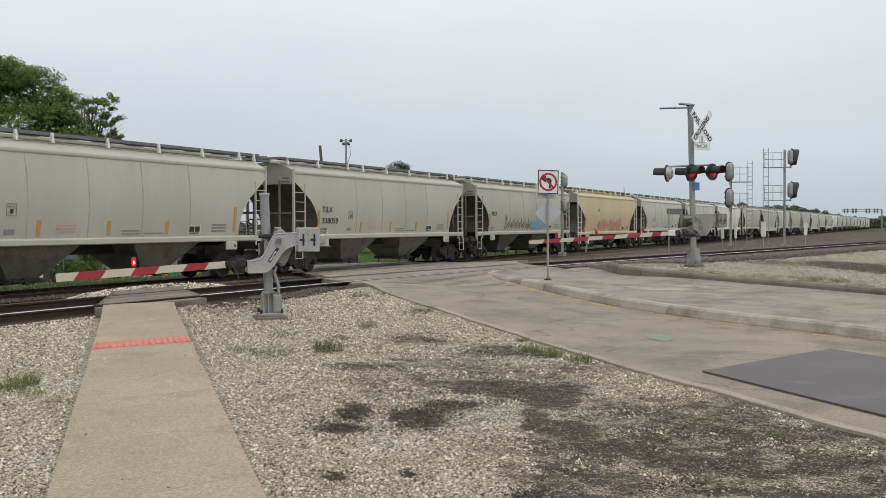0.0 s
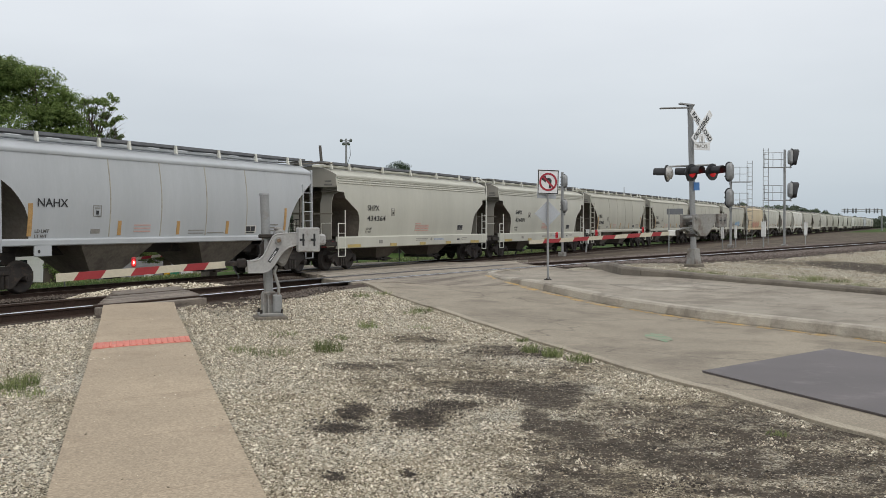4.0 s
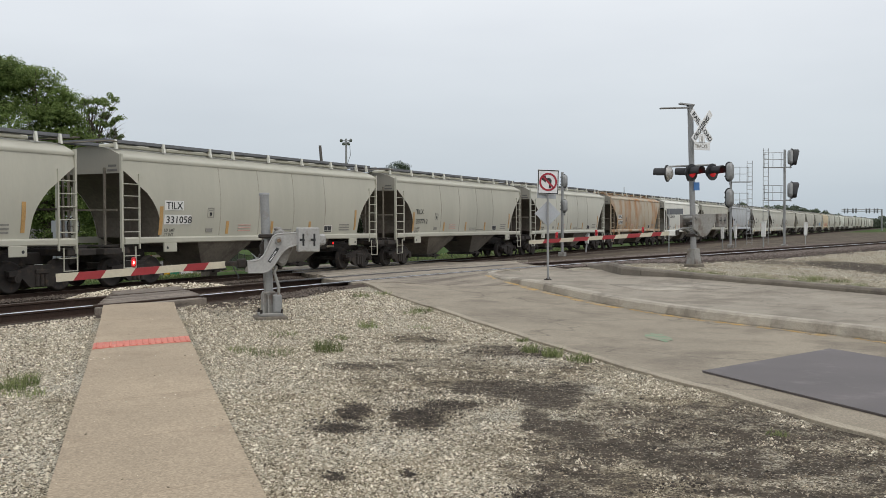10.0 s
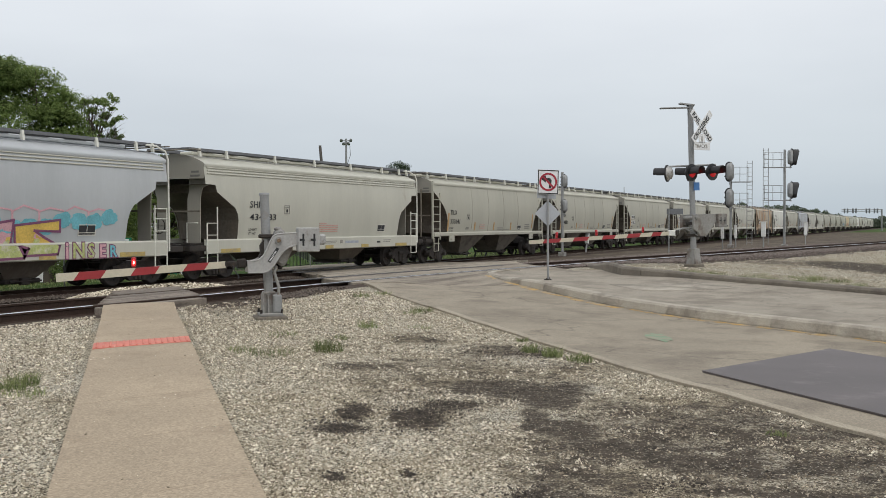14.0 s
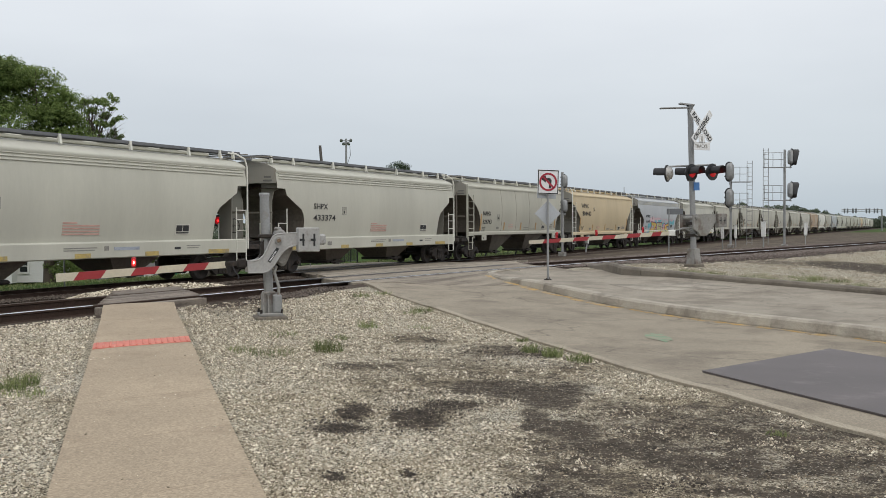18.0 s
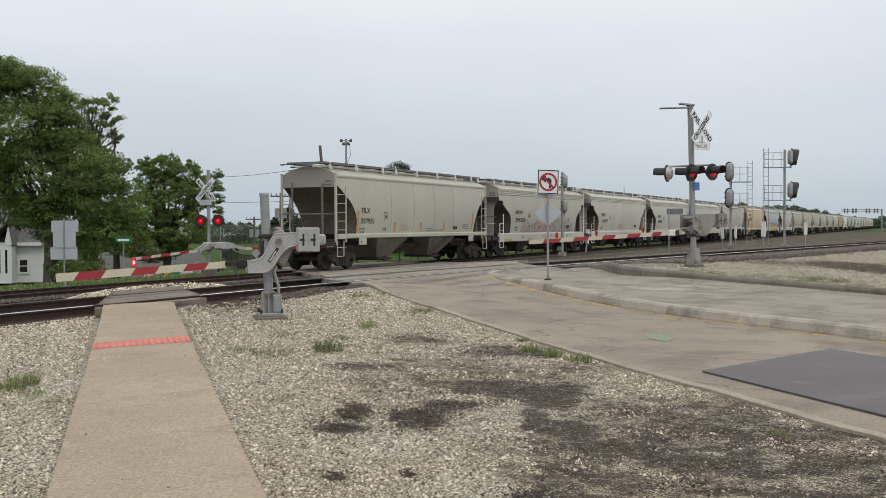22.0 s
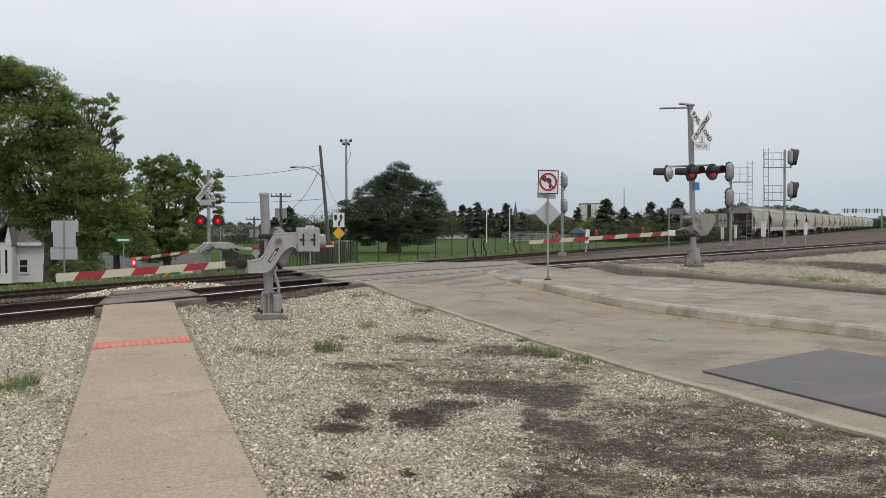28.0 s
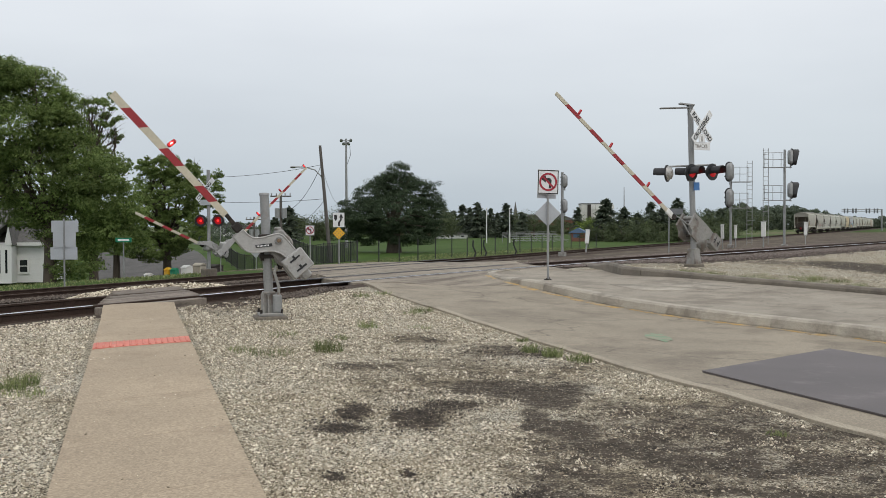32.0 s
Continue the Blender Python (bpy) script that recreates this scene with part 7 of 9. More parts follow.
def broad_tree(label, bearing, depth, blobs, count, size, material, trunk=0.35, seed=1, group="", foot=None, limbs=14, pad=0.16, flat=0.55):
    """blobs: (side, up, half width, half height) in metres, side and up from the trunk's foot."""
    rng = np.random.default_rng(seed)
    x, y = place(bearing, depth)
    z = land(x, y)
    t = thing("tree", pose(x, y, z), label, "tree", group)
    cs = [tuple(RIGHT * s + AHEAD * rng.normal(0, 0.6) + Vector((0, 0, u))) for s, u, w, h in blobs]
    rs = [(w, w, h) for s, u, w, h in blobs]
    me, clumps = leaf_mesh("crown", cs, rs, count, size, material, rng, pad, 0.5, flat)
    part("crown", me, None, t, "leafy crown with gaps")
    s = Shape()
    top = max(u for _, u, _, _ in blobs)
    mid = Vector((0, 0, max(min(u for _, u, _, _ in blobs) * 0.8, top * 0.3)))
    s.tube([(0, 0, -0.2), (0.03, 0, mid.z * 0.5), tuple(mid)], [trunk * 1.3, trunk, trunk * 0.8], 9)
    part("trunk", s, MAT["bark"], t, "grey-brown trunk")
    for i in range(limbs):
        e = Vector(clumps[rng.integers(len(clumps))])
        st = mid * (0.7 + 0.5 * rng.random())
        m1 = st.lerp(e, 0.5) + Vector((rng.normal(0, 0.3), rng.normal(0, 0.3), 0.5))
        lb = part("limb", Shape().tube([tuple(st), tuple(m1), tuple(e)], [trunk * 0.42, trunk * 0.24, trunk * 0.06], 6), MAT["bark"], t)
        if 0.18 < trunk < 0.4:
            tw = Shape()
            for _ in range(9):
                a0 = m1.lerp(e, 0.3 + 0.7 * rng.random())
                way = Vector((rng.normal(0, 1), rng.normal(0, 1), 0.6 + rng.random())).normalized()
                a1 = a0 + way * 0.28 + Vector((rng.normal(0, 0.05), rng.normal(0, 0.05), 0.05))
                a2 = a1 + (way + Vector((rng.normal(0, 0.5), rng.normal(0, 0.5), 0.3))).normalized() * (0.2 + 0.25 * rng.random())
                tw.tube([tuple(a0), tuple(a1), tuple(a2)], [trunk * 0.07, trunk * 0.04, trunk * 0.012], 4)
            tagged(part("twigs", tw, MAT["bark"], lb), "", "", "", "stuff")
    return t


def px_blobs(scale, foot_side, foot_up, rows):
    return [((x - foot_side) / scale, (foot_up - y) / scale, w / scale, h / scale) for x, y, w, h in rows]


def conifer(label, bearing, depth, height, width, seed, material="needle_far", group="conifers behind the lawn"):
    """A spire of drooping tiers."""
    rng = np.random.default_rng(seed)
    x, y = place(bearing, depth)
    z = land(x, y)
    t = thing("conifer", pose(x, y, z), label, "tree", group)
    tiers, per, tufts = 17, 8, 22
    n = tiers * per * tufts
    k = np.arange(n)
    bough = k // tufts
    nb = tiers * per
    lift = np.clip((np.arange(nb) // per + rng.normal(0, 0.3, nb)) / tiers, 0, 0.98)
    turn = rng.random(nb) * 2 * math.pi
    reach = ((1 - lift) ** 0.85 * width / 2 * (0.55 + 0.6 * rng.random(nb)) + 0.12) * (1 - 0.35 * np.exp(-lift * 14))
    f = rng.random(n) ** 0.7
    droop = 0.30 + 0.25 * rng.random(nb)
    ang = turn[bough] + rng.normal(0, 0.16, n)
    rr = reach[bough] * f
    p = np.stack([rr * np.cos(ang), rr * np.sin(ang), height * (0.05 + 0.95 * lift[bough]) - rr * droop[bough] + 0.10 * reach[bough] * f ** 3], 1)
    out = np.stack([np.cos(ang), np.sin(ang), -0.2 + 0 * ang], 1) + rng.normal(0, 0.35, (n, 3))
    tan = np.stack([-np.sin(ang), np.cos(ang), 0 * ang], 1) + rng.normal(0, 0.35, (n, 3))
    s = (width * 0.040 + 0.03) * (0.6 + 0.8 * rng.random(n))[:, None]
    v = np.stack([p - tan * s * 0.6, p + out * s * 1.5, p + tan * s * 0.6, p - out * s * 0.9 + np.array([0, 0, 0.3]) * s], 1)
    me = bpy.data.meshes.new("crown")
    me.from_pydata(v.reshape(-1, 3).tolist(), [], np.arange(n * 4).reshape(-1, 4).tolist())
    me.materials.append(MAT[material])
    part("crown", me, None, t, "dark needle foliage")
    part("trunk", Shape().tube([(0, 0, -0.2), (0, 0, height * 0.96)], [width * 0.06, 0.03], 6), MAT["bark"], t)
    return t


def trees():
    k = 1742.5 / 46
    rows = [(-12, 98, 44, 16), (48, 118, 34, 18), (36, 100, 20, 9), (10, 92, 24, 10), (80, 118, 18, 10), (112, 158, 18, 12), (215, 300, 26, 12), (238, 352, 22, 14), (14, 106, 52, 28), (-45, 104, 60, 30), (62, 126, 46, 30), (98, 160, 44, 36), (128, 205, 34, 36), (-50, 150, 70, 60), (30, 205, 88, 55), (105, 195, 42, 38), (125, 245, 55, 42), (-60, 270, 95, 80), (60, 295, 90, 66), (150, 290, 58, 42), (185, 330, 58, 48), (120, 375, 75, 48), (200, 392, 52, 38), (135, 440, 48, 30), (195, 268, 32, 22), (30, 350, 60, 28)]
    broad_tree("tall spreading broadleaf tree by the house", -21.80, 46, px_blobs(k, 87, 490, rows), 165000, 0.060, MAT["leaf"], 0.27, 3, "", None, 22, 0.18)
    k = 1742.5 / 52
    rows = [(165, 155, 20, 14), (205, 152, 20, 15), (190, 180, 24, 15), (162, 205, 18, 14), (200, 205, 14, 13), (175, 240, 24, 20), (210, 258, 30, 14), (222, 172, 8, 10)]
    broad_tree("thin-crowned broadleaf tree with bare twigs showing", -19.56, 52, px_blobs(k, 165, 480, rows), 9000, 0.055, MAT["leaf"], 0.2, 5, "", None, 34, 0.22)
    k = 1742.5 / 60
    rows = [(255, 290, 16, 9), (300, 280, 16, 8), (345, 288, 14, 8), (388, 332, 12, 9), (392, 305, 7, 6), (290, 295, 34, 20), (328, 308, 32, 24), (265, 330, 38, 34), (312, 350, 58, 38), (345, 330, 28, 28), (372, 318, 20, 10), (385, 360, 12, 20), (250, 398, 45, 33), (330, 400, 52, 36), (275, 436, 58, 24)]
    broad_tree("round broadleaf tree beside the street", -15.68, 60, px_blobs(k, 295, 500, rows), 64000, 0.062, MAT["leaf"], 0.25, 7, "", None, 26, 0.15)
    rows = [(205, 385, 40, 40), (232, 405, 30, 30), (180, 400, 40, 40), (222, 360, 20, 22)]
    broad_tree("lighter green broadleaf tree by the kerb", -18.38, 60, px_blobs(k, 205, 500, rows), 16000, 0.075, MAT["leaf_bright"], 0.2, 9, "", None, 8, 0.2)
    # the big dark pine on the lawn
    k = 1742.5 / 76
    rows = [(705, 304, 17, 13), (700, 328, 42, 20), (662, 350, 38, 28), (738, 345, 38, 30), (640, 385, 40, 26), (700, 380, 70, 36), (755, 385, 30, 30), (622, 390, 20, 20), (685, 318, 22, 10), (775, 365, 10, 14), (650, 420, 42, 18), (720, 415, 58, 22), (612, 365, 10, 10)]
    rng_rows = px_blobs(k, 697, 452, rows)
    broad_tree("broad dark pine on the lawn", -2.86, 76, rng_rows, 110000, 0.055, MAT["needle"], 0.5, 11, "", None, 22, 0.17, 0.34)
    # background conifers: bearing, top, width
    i = 0
    for px, top, w, d in ((0.07, 366, 24, 170), (0.62, 372, 18, 180), (1.12, 362, 26, 170), (2.00, 360, 30, 165), (2.76, 369, 20, 175), (3.68, 361, 30, 165), (3.15, 378, 20, 180), (0.35, 376, 22, 175), (1.55, 368, 24, 168), (2.4, 374, 22, 172), (4.6, 376, 20, 180), (-5.77, 370, 16, 150), (-8.87, 366, 34, 120), (-9.64, 384, 24, 130)):
        hgt = (402 - top) * d / 1742.5 + 2.0
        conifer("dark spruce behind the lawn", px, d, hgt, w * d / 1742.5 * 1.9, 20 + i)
        i += 1
    for px, top, w, d in ((9.38, 351, 46, 130), (7.78, 366, 22, 160), (10.41, 366, 34, 135), (11.17, 378, 36, 140), (11.93, 356, 34, 147), (12.49, 368, 26, 150), (13.37, 351, 40, 162), (12.80, 380, 40, 156), (14.30, 374, 32, 175), (14.97, 380, 40, 185), (15.74, 372, 34, 200)):
        hgt = (400 - top) * d / 1742.5 + 2.0
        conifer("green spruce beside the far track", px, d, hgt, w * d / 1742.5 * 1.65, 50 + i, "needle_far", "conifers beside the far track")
        i += 1
    # rounder trees and undergrowth
    for px, d, rows, n, m in ((5.28, 190, [(0, 2.2, 5, 2.2), (4, 1.8, 3, 1.6), (-4, 1.8, 3.5, 1.8)], 2200, "leaf_dull"), (11.86, 178, [(-5.6, 1.7, 7, 1.8), (2.8, 1.8, 7, 2.1), (9, 1.5, 6, 1.8)], 4200, "leaf_dull"), (10.12, 142, [(-3, 1.0, 3, 1.2), (2, 0.8, 3, 1.0)], 2400, "leaf_bright"), (14.97, 250, [(-8, 2.3, 10, 2.7), (7, 2.5, 9, 2.8)], 3600, "leaf_dull"), (-11.64, 120, [(-2, 0.5, 4, 1.0), (3, 0.2, 4, 0.8)], 1800, "needle_far"), (-7.45, 140, [(-2, 1.1, 3.2, 1.7), (1.5, 0.8, 2.6, 1.5)], 1800, "leaf_dull"), (-0.46, 150, [(0, 1.6, 4, 2.0)], 1400, "leaf_dull"), (-4.07, 160, [(-5, 1.6, 6, 2.2), (4, 1.6, 6, 2.2)], 2400, "leaf_dull")):
        rows = [(a, u + 0.8, w, h) for a, u, w, h in rows]
        broad_tree("low leafy tree behind the park lawn", px, d, rows, n * 4, 0.12, MAT[m], 0.16, 90 + i, "background trees", None, 4, 0.18)
        i += 1
    for q in range(15):
        rr = np.random.default_rng(300 + q)
        d = 118 + 22 * rr.random()
        h = 1.25 + 0.6 * rr.random()
        broad_tree("dense dark shrub in the thicket beside the far track", 8.6 + 0.52 * q + 0.2 * rr.random(), d, [(0, h * 0.8, 1.9, h), (1.1, h * 0.6, 1.5, h * 0.7), (-1.2, h * 0.6, 1.5, h * 0.75)], 3000, 0.10, MAT["leaf_dull"], 0.1, 310 + q, "thicket beside the far track", None, 3, 0.2)
    # distant belt of woods along the line: one mass nobody could count
    rng = np.random.default_rng(77)
    cs, rs = [], []
    for q in range(60):
        u = q / 59
        px = 1300 + 300 * u
        d = 300 + 260 * u
        top = np.interp(px, [1300, 1345, 1370, 1420, 1460, 1500, 1535, 1600], [368, 361, 365, 362, 370, 380, 386, 384]) + rng.normal(0, 1.5)
        p = AHEAD * d + RIGHT * (d * (px - 784) / 1742.5)
        h = (399 - top) * d / 1742.5 + 1.9
        cs.append((p.x, p.y + 6, h * 0.5))
        rs.append((4.5, 4.5, h * 0.5))
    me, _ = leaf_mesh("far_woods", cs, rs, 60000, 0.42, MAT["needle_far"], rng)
    tagged(new("far_woods", me), "distant belt of dark woods along the railway", "woods", "", "stuff")
    cs, rs = [], []
    for q in range(70):
        px = 390 + 620 * q / 69
        d = 230
        top = 396 + rng.normal(0, 2.5)
        p = AHEAD * d + RIGHT * (d * (px - 784) / 1742.5)
        h = (401 - top) * d / 1742.5 + 2.1
        cs.append((p.x, p.y, h * 0.4))
        rs.append((4.5, 4.5, h * 0.6))
    me, _ = leaf_mesh("far_woods", cs, rs, 36000, 0.32, MAT["leaf_dull"], rng)
    tagged(new("far_woods", me), "low distant trees behind the park", "woods", "", "stuff")


# ---- buildings and park ----
MAT["clapboard"] = mat("white_clapboard", (0.72, 0.72, 0.71), 0.6, 0, 0.05, 1, 20, 0.05, (0.5, 0.49, 0.46), 0.7)
MAT["shingle"] = mat("grey_asphalt_shingles", (0.13, 0.125, 0.12), 0.9, 0, 0.2, 2, 25, 0.3, (0.07, 0.068, 0.065), 0.6)
MAT["window"] = mat("dark_window_glass", (0.02, 0.022, 0.026), 0.08, 0, 0.1, 1, 20, 0)
MAT["brick"] = mat("red_brown_brick", (0.22, 0.10, 0.07), 0.9, 0, 0.2, 1, 20, 0.3)
MAT["slate_blue"] = mat("blue_roof_sheet", (0.09, 0.15, 0.25), 0.6, 0, 0.1, 1, 20, 0.05)
MAT["fence_black"] = mat("black_fence_paint", (0.025, 0.026, 0.025), 0.6, 0, 0.15, 3, 30, 0.05)
MAT["pale_panel"] = mat("pale_weathered_panel", (0.55, 0.54, 0.51), 0.8, 0, 0.15, 0.5, 12, 0.1, (0.28, 0.26, 0.24), 0.58)


def window_unit(parent, m, w, h):
    f = part("window", Shape().box((0, 0, h / 2 + 0.05), (w + 0.2, 0.07, 0.1)).box((0, 0, -h / 2 - 0.05), (w + 0.24, 0.1, 0.1)).box((w / 2 + 0.05, 0, 0), (0.1, 0.07, h)).box((-w / 2 - 0.05, 0, 0), (0.1, 0.07, h)).box((0, 0, 0), (w, 0.05, 0.05)), MAT["clapboard"], parent, "white framed sash window", m)
    part("pane", Shape().box((0, -0.02, h / 4), (w, 0.02, h / 2 - 0.03)), MAT["window"], f)
    part("pane", Shape().box((0, -0.02, -h / 4), (w, 0.02, h / 2 - 0.03)), MAT["window"], f)
    return f


def house():
    x, y = place(-22.11, 60)
    z = -1.45
    # local x to the viewer's right, local y towards the viewer
    g = thing("house", pose(x, y, z, 0, 0, TOWARD_YAW + 180 + 6) @ pose(0, 0, 0), "white clapboard house with a grey shingle roof", "house")
    H = 2.5
    for k in range(13):
        part("board", Shape().box((-0.8, 0.02 if True else 0, 0.1 + k * 0.19), (1.9, 0.05, 0.2), Matrix.Rotation(radians(3), 4, "X")), MAT["clapboard"], g, "", pose(0, 0, 0))
    part("wall", Shape().box((-3.9, 3.0, H / 2), (7.8, 5.9, H)), MAT["clapboard"], g, "white clapboard wall")
    part("gable_wall", Shape().prism([(0.0, H), (5.9, H), (2.95, H + 2.2)], -0.1, 0.0, 0, "x"), MAT["clapboard"], g)
    part("roof", Shape().prism([(-0.35, H - 0.1), (2.95, H + 2.45), (6.3, H - 0.1), (6.3, H - 0.25), (2.95, H + 2.25), (-0.35, H - 0.25)], -8.2, 0.25, 0, "x"), MAT["shingle"], g, "grey shingle roof")
    part("corner_board", Shape().box((-0.02, -0.04, H / 2), (0.16, 0.12, H)), MAT["clapboard"], g)
    part("fascia", Shape().box((-3.9, -0.36, H - 0.16), (8.3, 0.05, 0.2)), MAT["clapboard"], g)
    # steep little entrance gable
    part("porch", Shape().box((-2.05, -0.5, 1.15), (1.0, 1.0, 2.3)), MAT["clapboard"], g, "white entrance bay")
    part("porch_gable", Shape().prism([(-1.95, 2.3), (-1.5, 2.3), (-1.68, 3.6)], -1.05, 1.2, 0, "y"), MAT["clapboard"], g)
    part("porch_roof", Shape().prism([(-3.4, 2.35), (-1.68, 3.75), (-1.42, 2.3), (-1.48, 2.26), (-1.70, 3.62), (-3.4, 2.22)], -1.1, 1.6, 0, "y"), MAT["shingle"], g)
    window_unit(g, pose(-1.15, -0.05, 1.0, 0, 0, 180), 0.45, 0.75)
    for dx in (-2.25, -1.85):
        part("side_light", Shape().box((dx, -1.01, 1.3), (0.12, 0.03, 1.4)), MAT["window"], g, "narrow dark side light")
    window_unit(g, pose(-3.3, -0.05, 1.2, 0, 0, 180), 0.5, 0.9)


def park():
    # side street running away beside the house
    st = Shape()
    rows = []
    for k in range(13):
        d = 47 + 4.5 * k
        c = -15.3 - (d - 47) * 0.315
        rows.append([tuple(p + Vector((0, 0, land(p.x, p.y) + 0.03))) for p in (AHEAD * d + RIGHT * (c - 2.3), AHEAD * d + RIGHT * c, AHEAD * d + RIGHT * (c + 2.3))])
    st.grid(rows)
    solid("side_street", st, MAT["street"], "dark asphalt side street beside the house", "road", "", "structure")
    # black post fence along the lawn
    f = thing("park_fence", pose(0, 0, 0), "black steel post fence along the lawn", "fence")
    line = [(45.8 + 2.35 * i, 27.7 - 0.012 * i) for i in range(19)]
    for i, (x, y) in enumerate(line):
        part("post", Shape().tube([(x, y, land(x, y) - 0.1), (x + random.uniform(-0.02, 0.02), y, land(x, y) + 1.3)], 0.035, 6), MAT["fence_black"], f)
    for i in range(24):
        x, y = ab(53.5 + 1.6 * i, 13.2)
        z = land(x, y)
        part("post", Shape().tube([(x, y, z - 0.1), (x, y, z + 1.3)], 0.035, 5), MAT["fence_black"], f)
        if i:
            s = Shape()
            x0, y0 = ab(53.5 + 1.6 * (i - 1), 13.2)
            z0 = land(x0, y0)
            for h in (0.15, 1.22):
                s.tube([(x0, y0, z0 + h), (x, y, z + h)], 0.02, 4)
            for k in range(1, 9):
                q = k / 9
                s.tube([(x0 + (x - x0) * q, y0 + (y - y0) * q, z0 + (z - z0) * q + 0.15), (x0 + (x - x0) * q, y0 + (y - y0) * q, z0 + (z - z0) * q + 1.22)], 0.012, 4)
            part("panel", s, MAT["fence_black"], f, "slim black picket panel")
    bend = [ab(54.0, 12.9)]
    for a, b in ((55.4, 11.7), (57.2, 10.7), (59.2, 9.9), (61.4, 9.3), (63.6, 8.9), (65.9, 8.6), (68.2, 8.4), (70.6, 8.3), (73.0, 8.2), (75.4, 8.2)):
        x, y = ab(a, b)
        z = land(x, y)
        x0, y0 = bend[-1]
        z0 = land(x0, y0)
        part("post", Shape().tube([(x, y, z - 0.1), (x, y, z + 1.3)], 0.035, 5), MAT["fence_black"], f)
        s = Shape()
        for h in (0.15, 1.22):
            s.tube([(x0, y0, z0 + h), (x, y, z + h)], 0.02, 4)
        for k in range(1, 14):
            q = k / 14
            s.tube([(x0 + (x - x0) * q, y0 + (y - y0) * q, z0 + (z - z0) * q + 0.15), (x0 + (x - x0) * q, y0 + (y - y0) * q, z0 + (z - z0) * q + 1.22)], 0.012, 4)
        part("panel", s, MAT["fence_black"], f, "slim black picket panel")
        bend.append((x, y))
    # two bent black markers
    for px, d in ((1.78, 62), (2.40, 63), (4.14, 66)):
        x, y = place(px, d)
        g = thing("bent_marker", pose(x, y, land(x, y)), "bent black marker post beside the track", "marker post", "bent markers")
        part("strip", Shape().tube([(0, 0, 0), (0.05, -0.12, 0.35), (-0.02, 0.05, 0.8), (0, 0.02, 1.15)], 0.06, 5), MAT["fence_black"], g)
    # bleacher rail and low stand
    x0, y0 = place(4.14, 120)
    x1, y1 = place(7.23, 125)
    g = thing("bleachers", pose(x0, y0, land(x0, y0)), "low galvanised bleachers at the edge of the lawn", "bleachers")
    e = Vector((x1 - x0, y1 - y0, 0))
    back = Vector((-e.y, e.x, 0)).normalized()
    for r in range(4):
        o = back * (0.7 * r)
        s = Shape()
        s.box((e.x / 2 + o.x, e.y / 2 + o.y, 0.25 + 0.22 * r), (e.length, 0.3, 0.06), Matrix.Rotation(math.atan2(e.y, e.x), 4, "Z"))
        part("bench", s, MAT["galv"], g, "aluminium bench plank")
    for i in range(9):
        p = e * (i / 8)
        q = p + back * 2.3
        part("frame", Shape().tube([(p.x, p.y, 0), (q.x, q.y, 0.9), (q.x, q.y, 1.25)], 0.03, 5).tube([(q.x, q.y, 0), (q.x, q.y, 0.9)], 0.04, 5), MAT["galv"], g)
    for h in (1.05, 1.25):
        q = back * 2.3
        part("rail", Shape().tube([(q.x, q.y, h), (e.x + q.x, e.y + q.y, h)], 0.03, 5), MAT["galv"], g)
    # brick hut with a blue roof
    x, y = place(7.85, 128)
    g = thing("park_hut", pose(x, y, land(x, y), 0, 0, TOWARD_YAW + 165), "small brick hut with a blue roof", "hut")
    part("wall", Shape().box((0, 0, 0.55), (1.9, 1.8, 1.3)), MAT["brick"], g, "red brick wall")
    part("roof", Shape().prism([(-1.2, 1.15), (0, 1.75), (1.2, 1.15), (1.2, 1.10), (-1.2, 1.10)], -1.1, 1.1, 0, "y"), MAT["slate_blue"], g, "blue sheet roof")
    part("shutter", Shape().box((-0.2, -0.91, 0.75), (0.8, 0.04, 0.5)), MAT["slate_blue"], g, "blue shutter")
    # tall pale slab building
    x, y = place(8.81, 230)
    z = land(x, y)
    g = thing("grey_building", pose(x, y, z, 0, 0, TOWARD_YAW + 180), "tall pale weathered industrial building among trees", "building")
    top = 6.95 - z
    part("wall", Shape().box((0.3, 2.5, top / 2), (7.2, 5, top)), MAT["pale_panel"], g, "pale panel wall")
    part("stair_strip", Shape().box((-1.55, -0.1, top / 2), (0.8, 0.3, top - 0.3)), MAT["steel_dark"], g, "dark vertical strip")
    for q in range(5):
        part("panel", Shape().box((-0.6 + q * 1.1, -0.05, top - 0.75), (0.95, 0.12, 1.1), ch=0.02), MAT["white_box"], g, "white wall panel")
    part("parapet", Shape().box((0.3, 2.5, top + 0.05), (7.4, 5.2, 0.22), ch=0.05), MAT["far_case"], g)
    # church spire
    x, y = place(4.20, 420)
    g = thing("church_spire", pose(x, y, 0), "distant slender church spire", "church")
    b = 3.73
    t = 12.17
    part("tower", Shape().box((0, 0, b / 2), (2.6, 2.6, b)), MAT["brick"], g, "brick tower")
    part("spire", Shape().tube([(0, 0, b), (0, 0, t)], [1.5, 0.05], 8, 0, True, False), MAT["shingle"], g, "grey pointed spire")
    # far houses and roofs above the trees
    for px, d, w, h, m in ((-11.80, 220, 8, 2.3, "brick"), (-12.4, 200, 5, 2.4, "clapboard"), (-0.79, 200, 14, 2.6, "brick"), (5.93, 260, 16, 5.0, "brick"), (-1.61, 190, 4, 1.3, "clapboard"), (0.53, 160, 5, 0.9, "clapboard")):
        x, y = place(px, d)
        g = thing("far_house", pose(x, y, land(x, y), 0, 0, TOWARD_YAW + 180), "distant low building behind the park", "building", "distant buildings")
        part("wall", Shape().box((0, 2, h * 0.36), (w, 4, h * 0.72)), MAT[m], g)
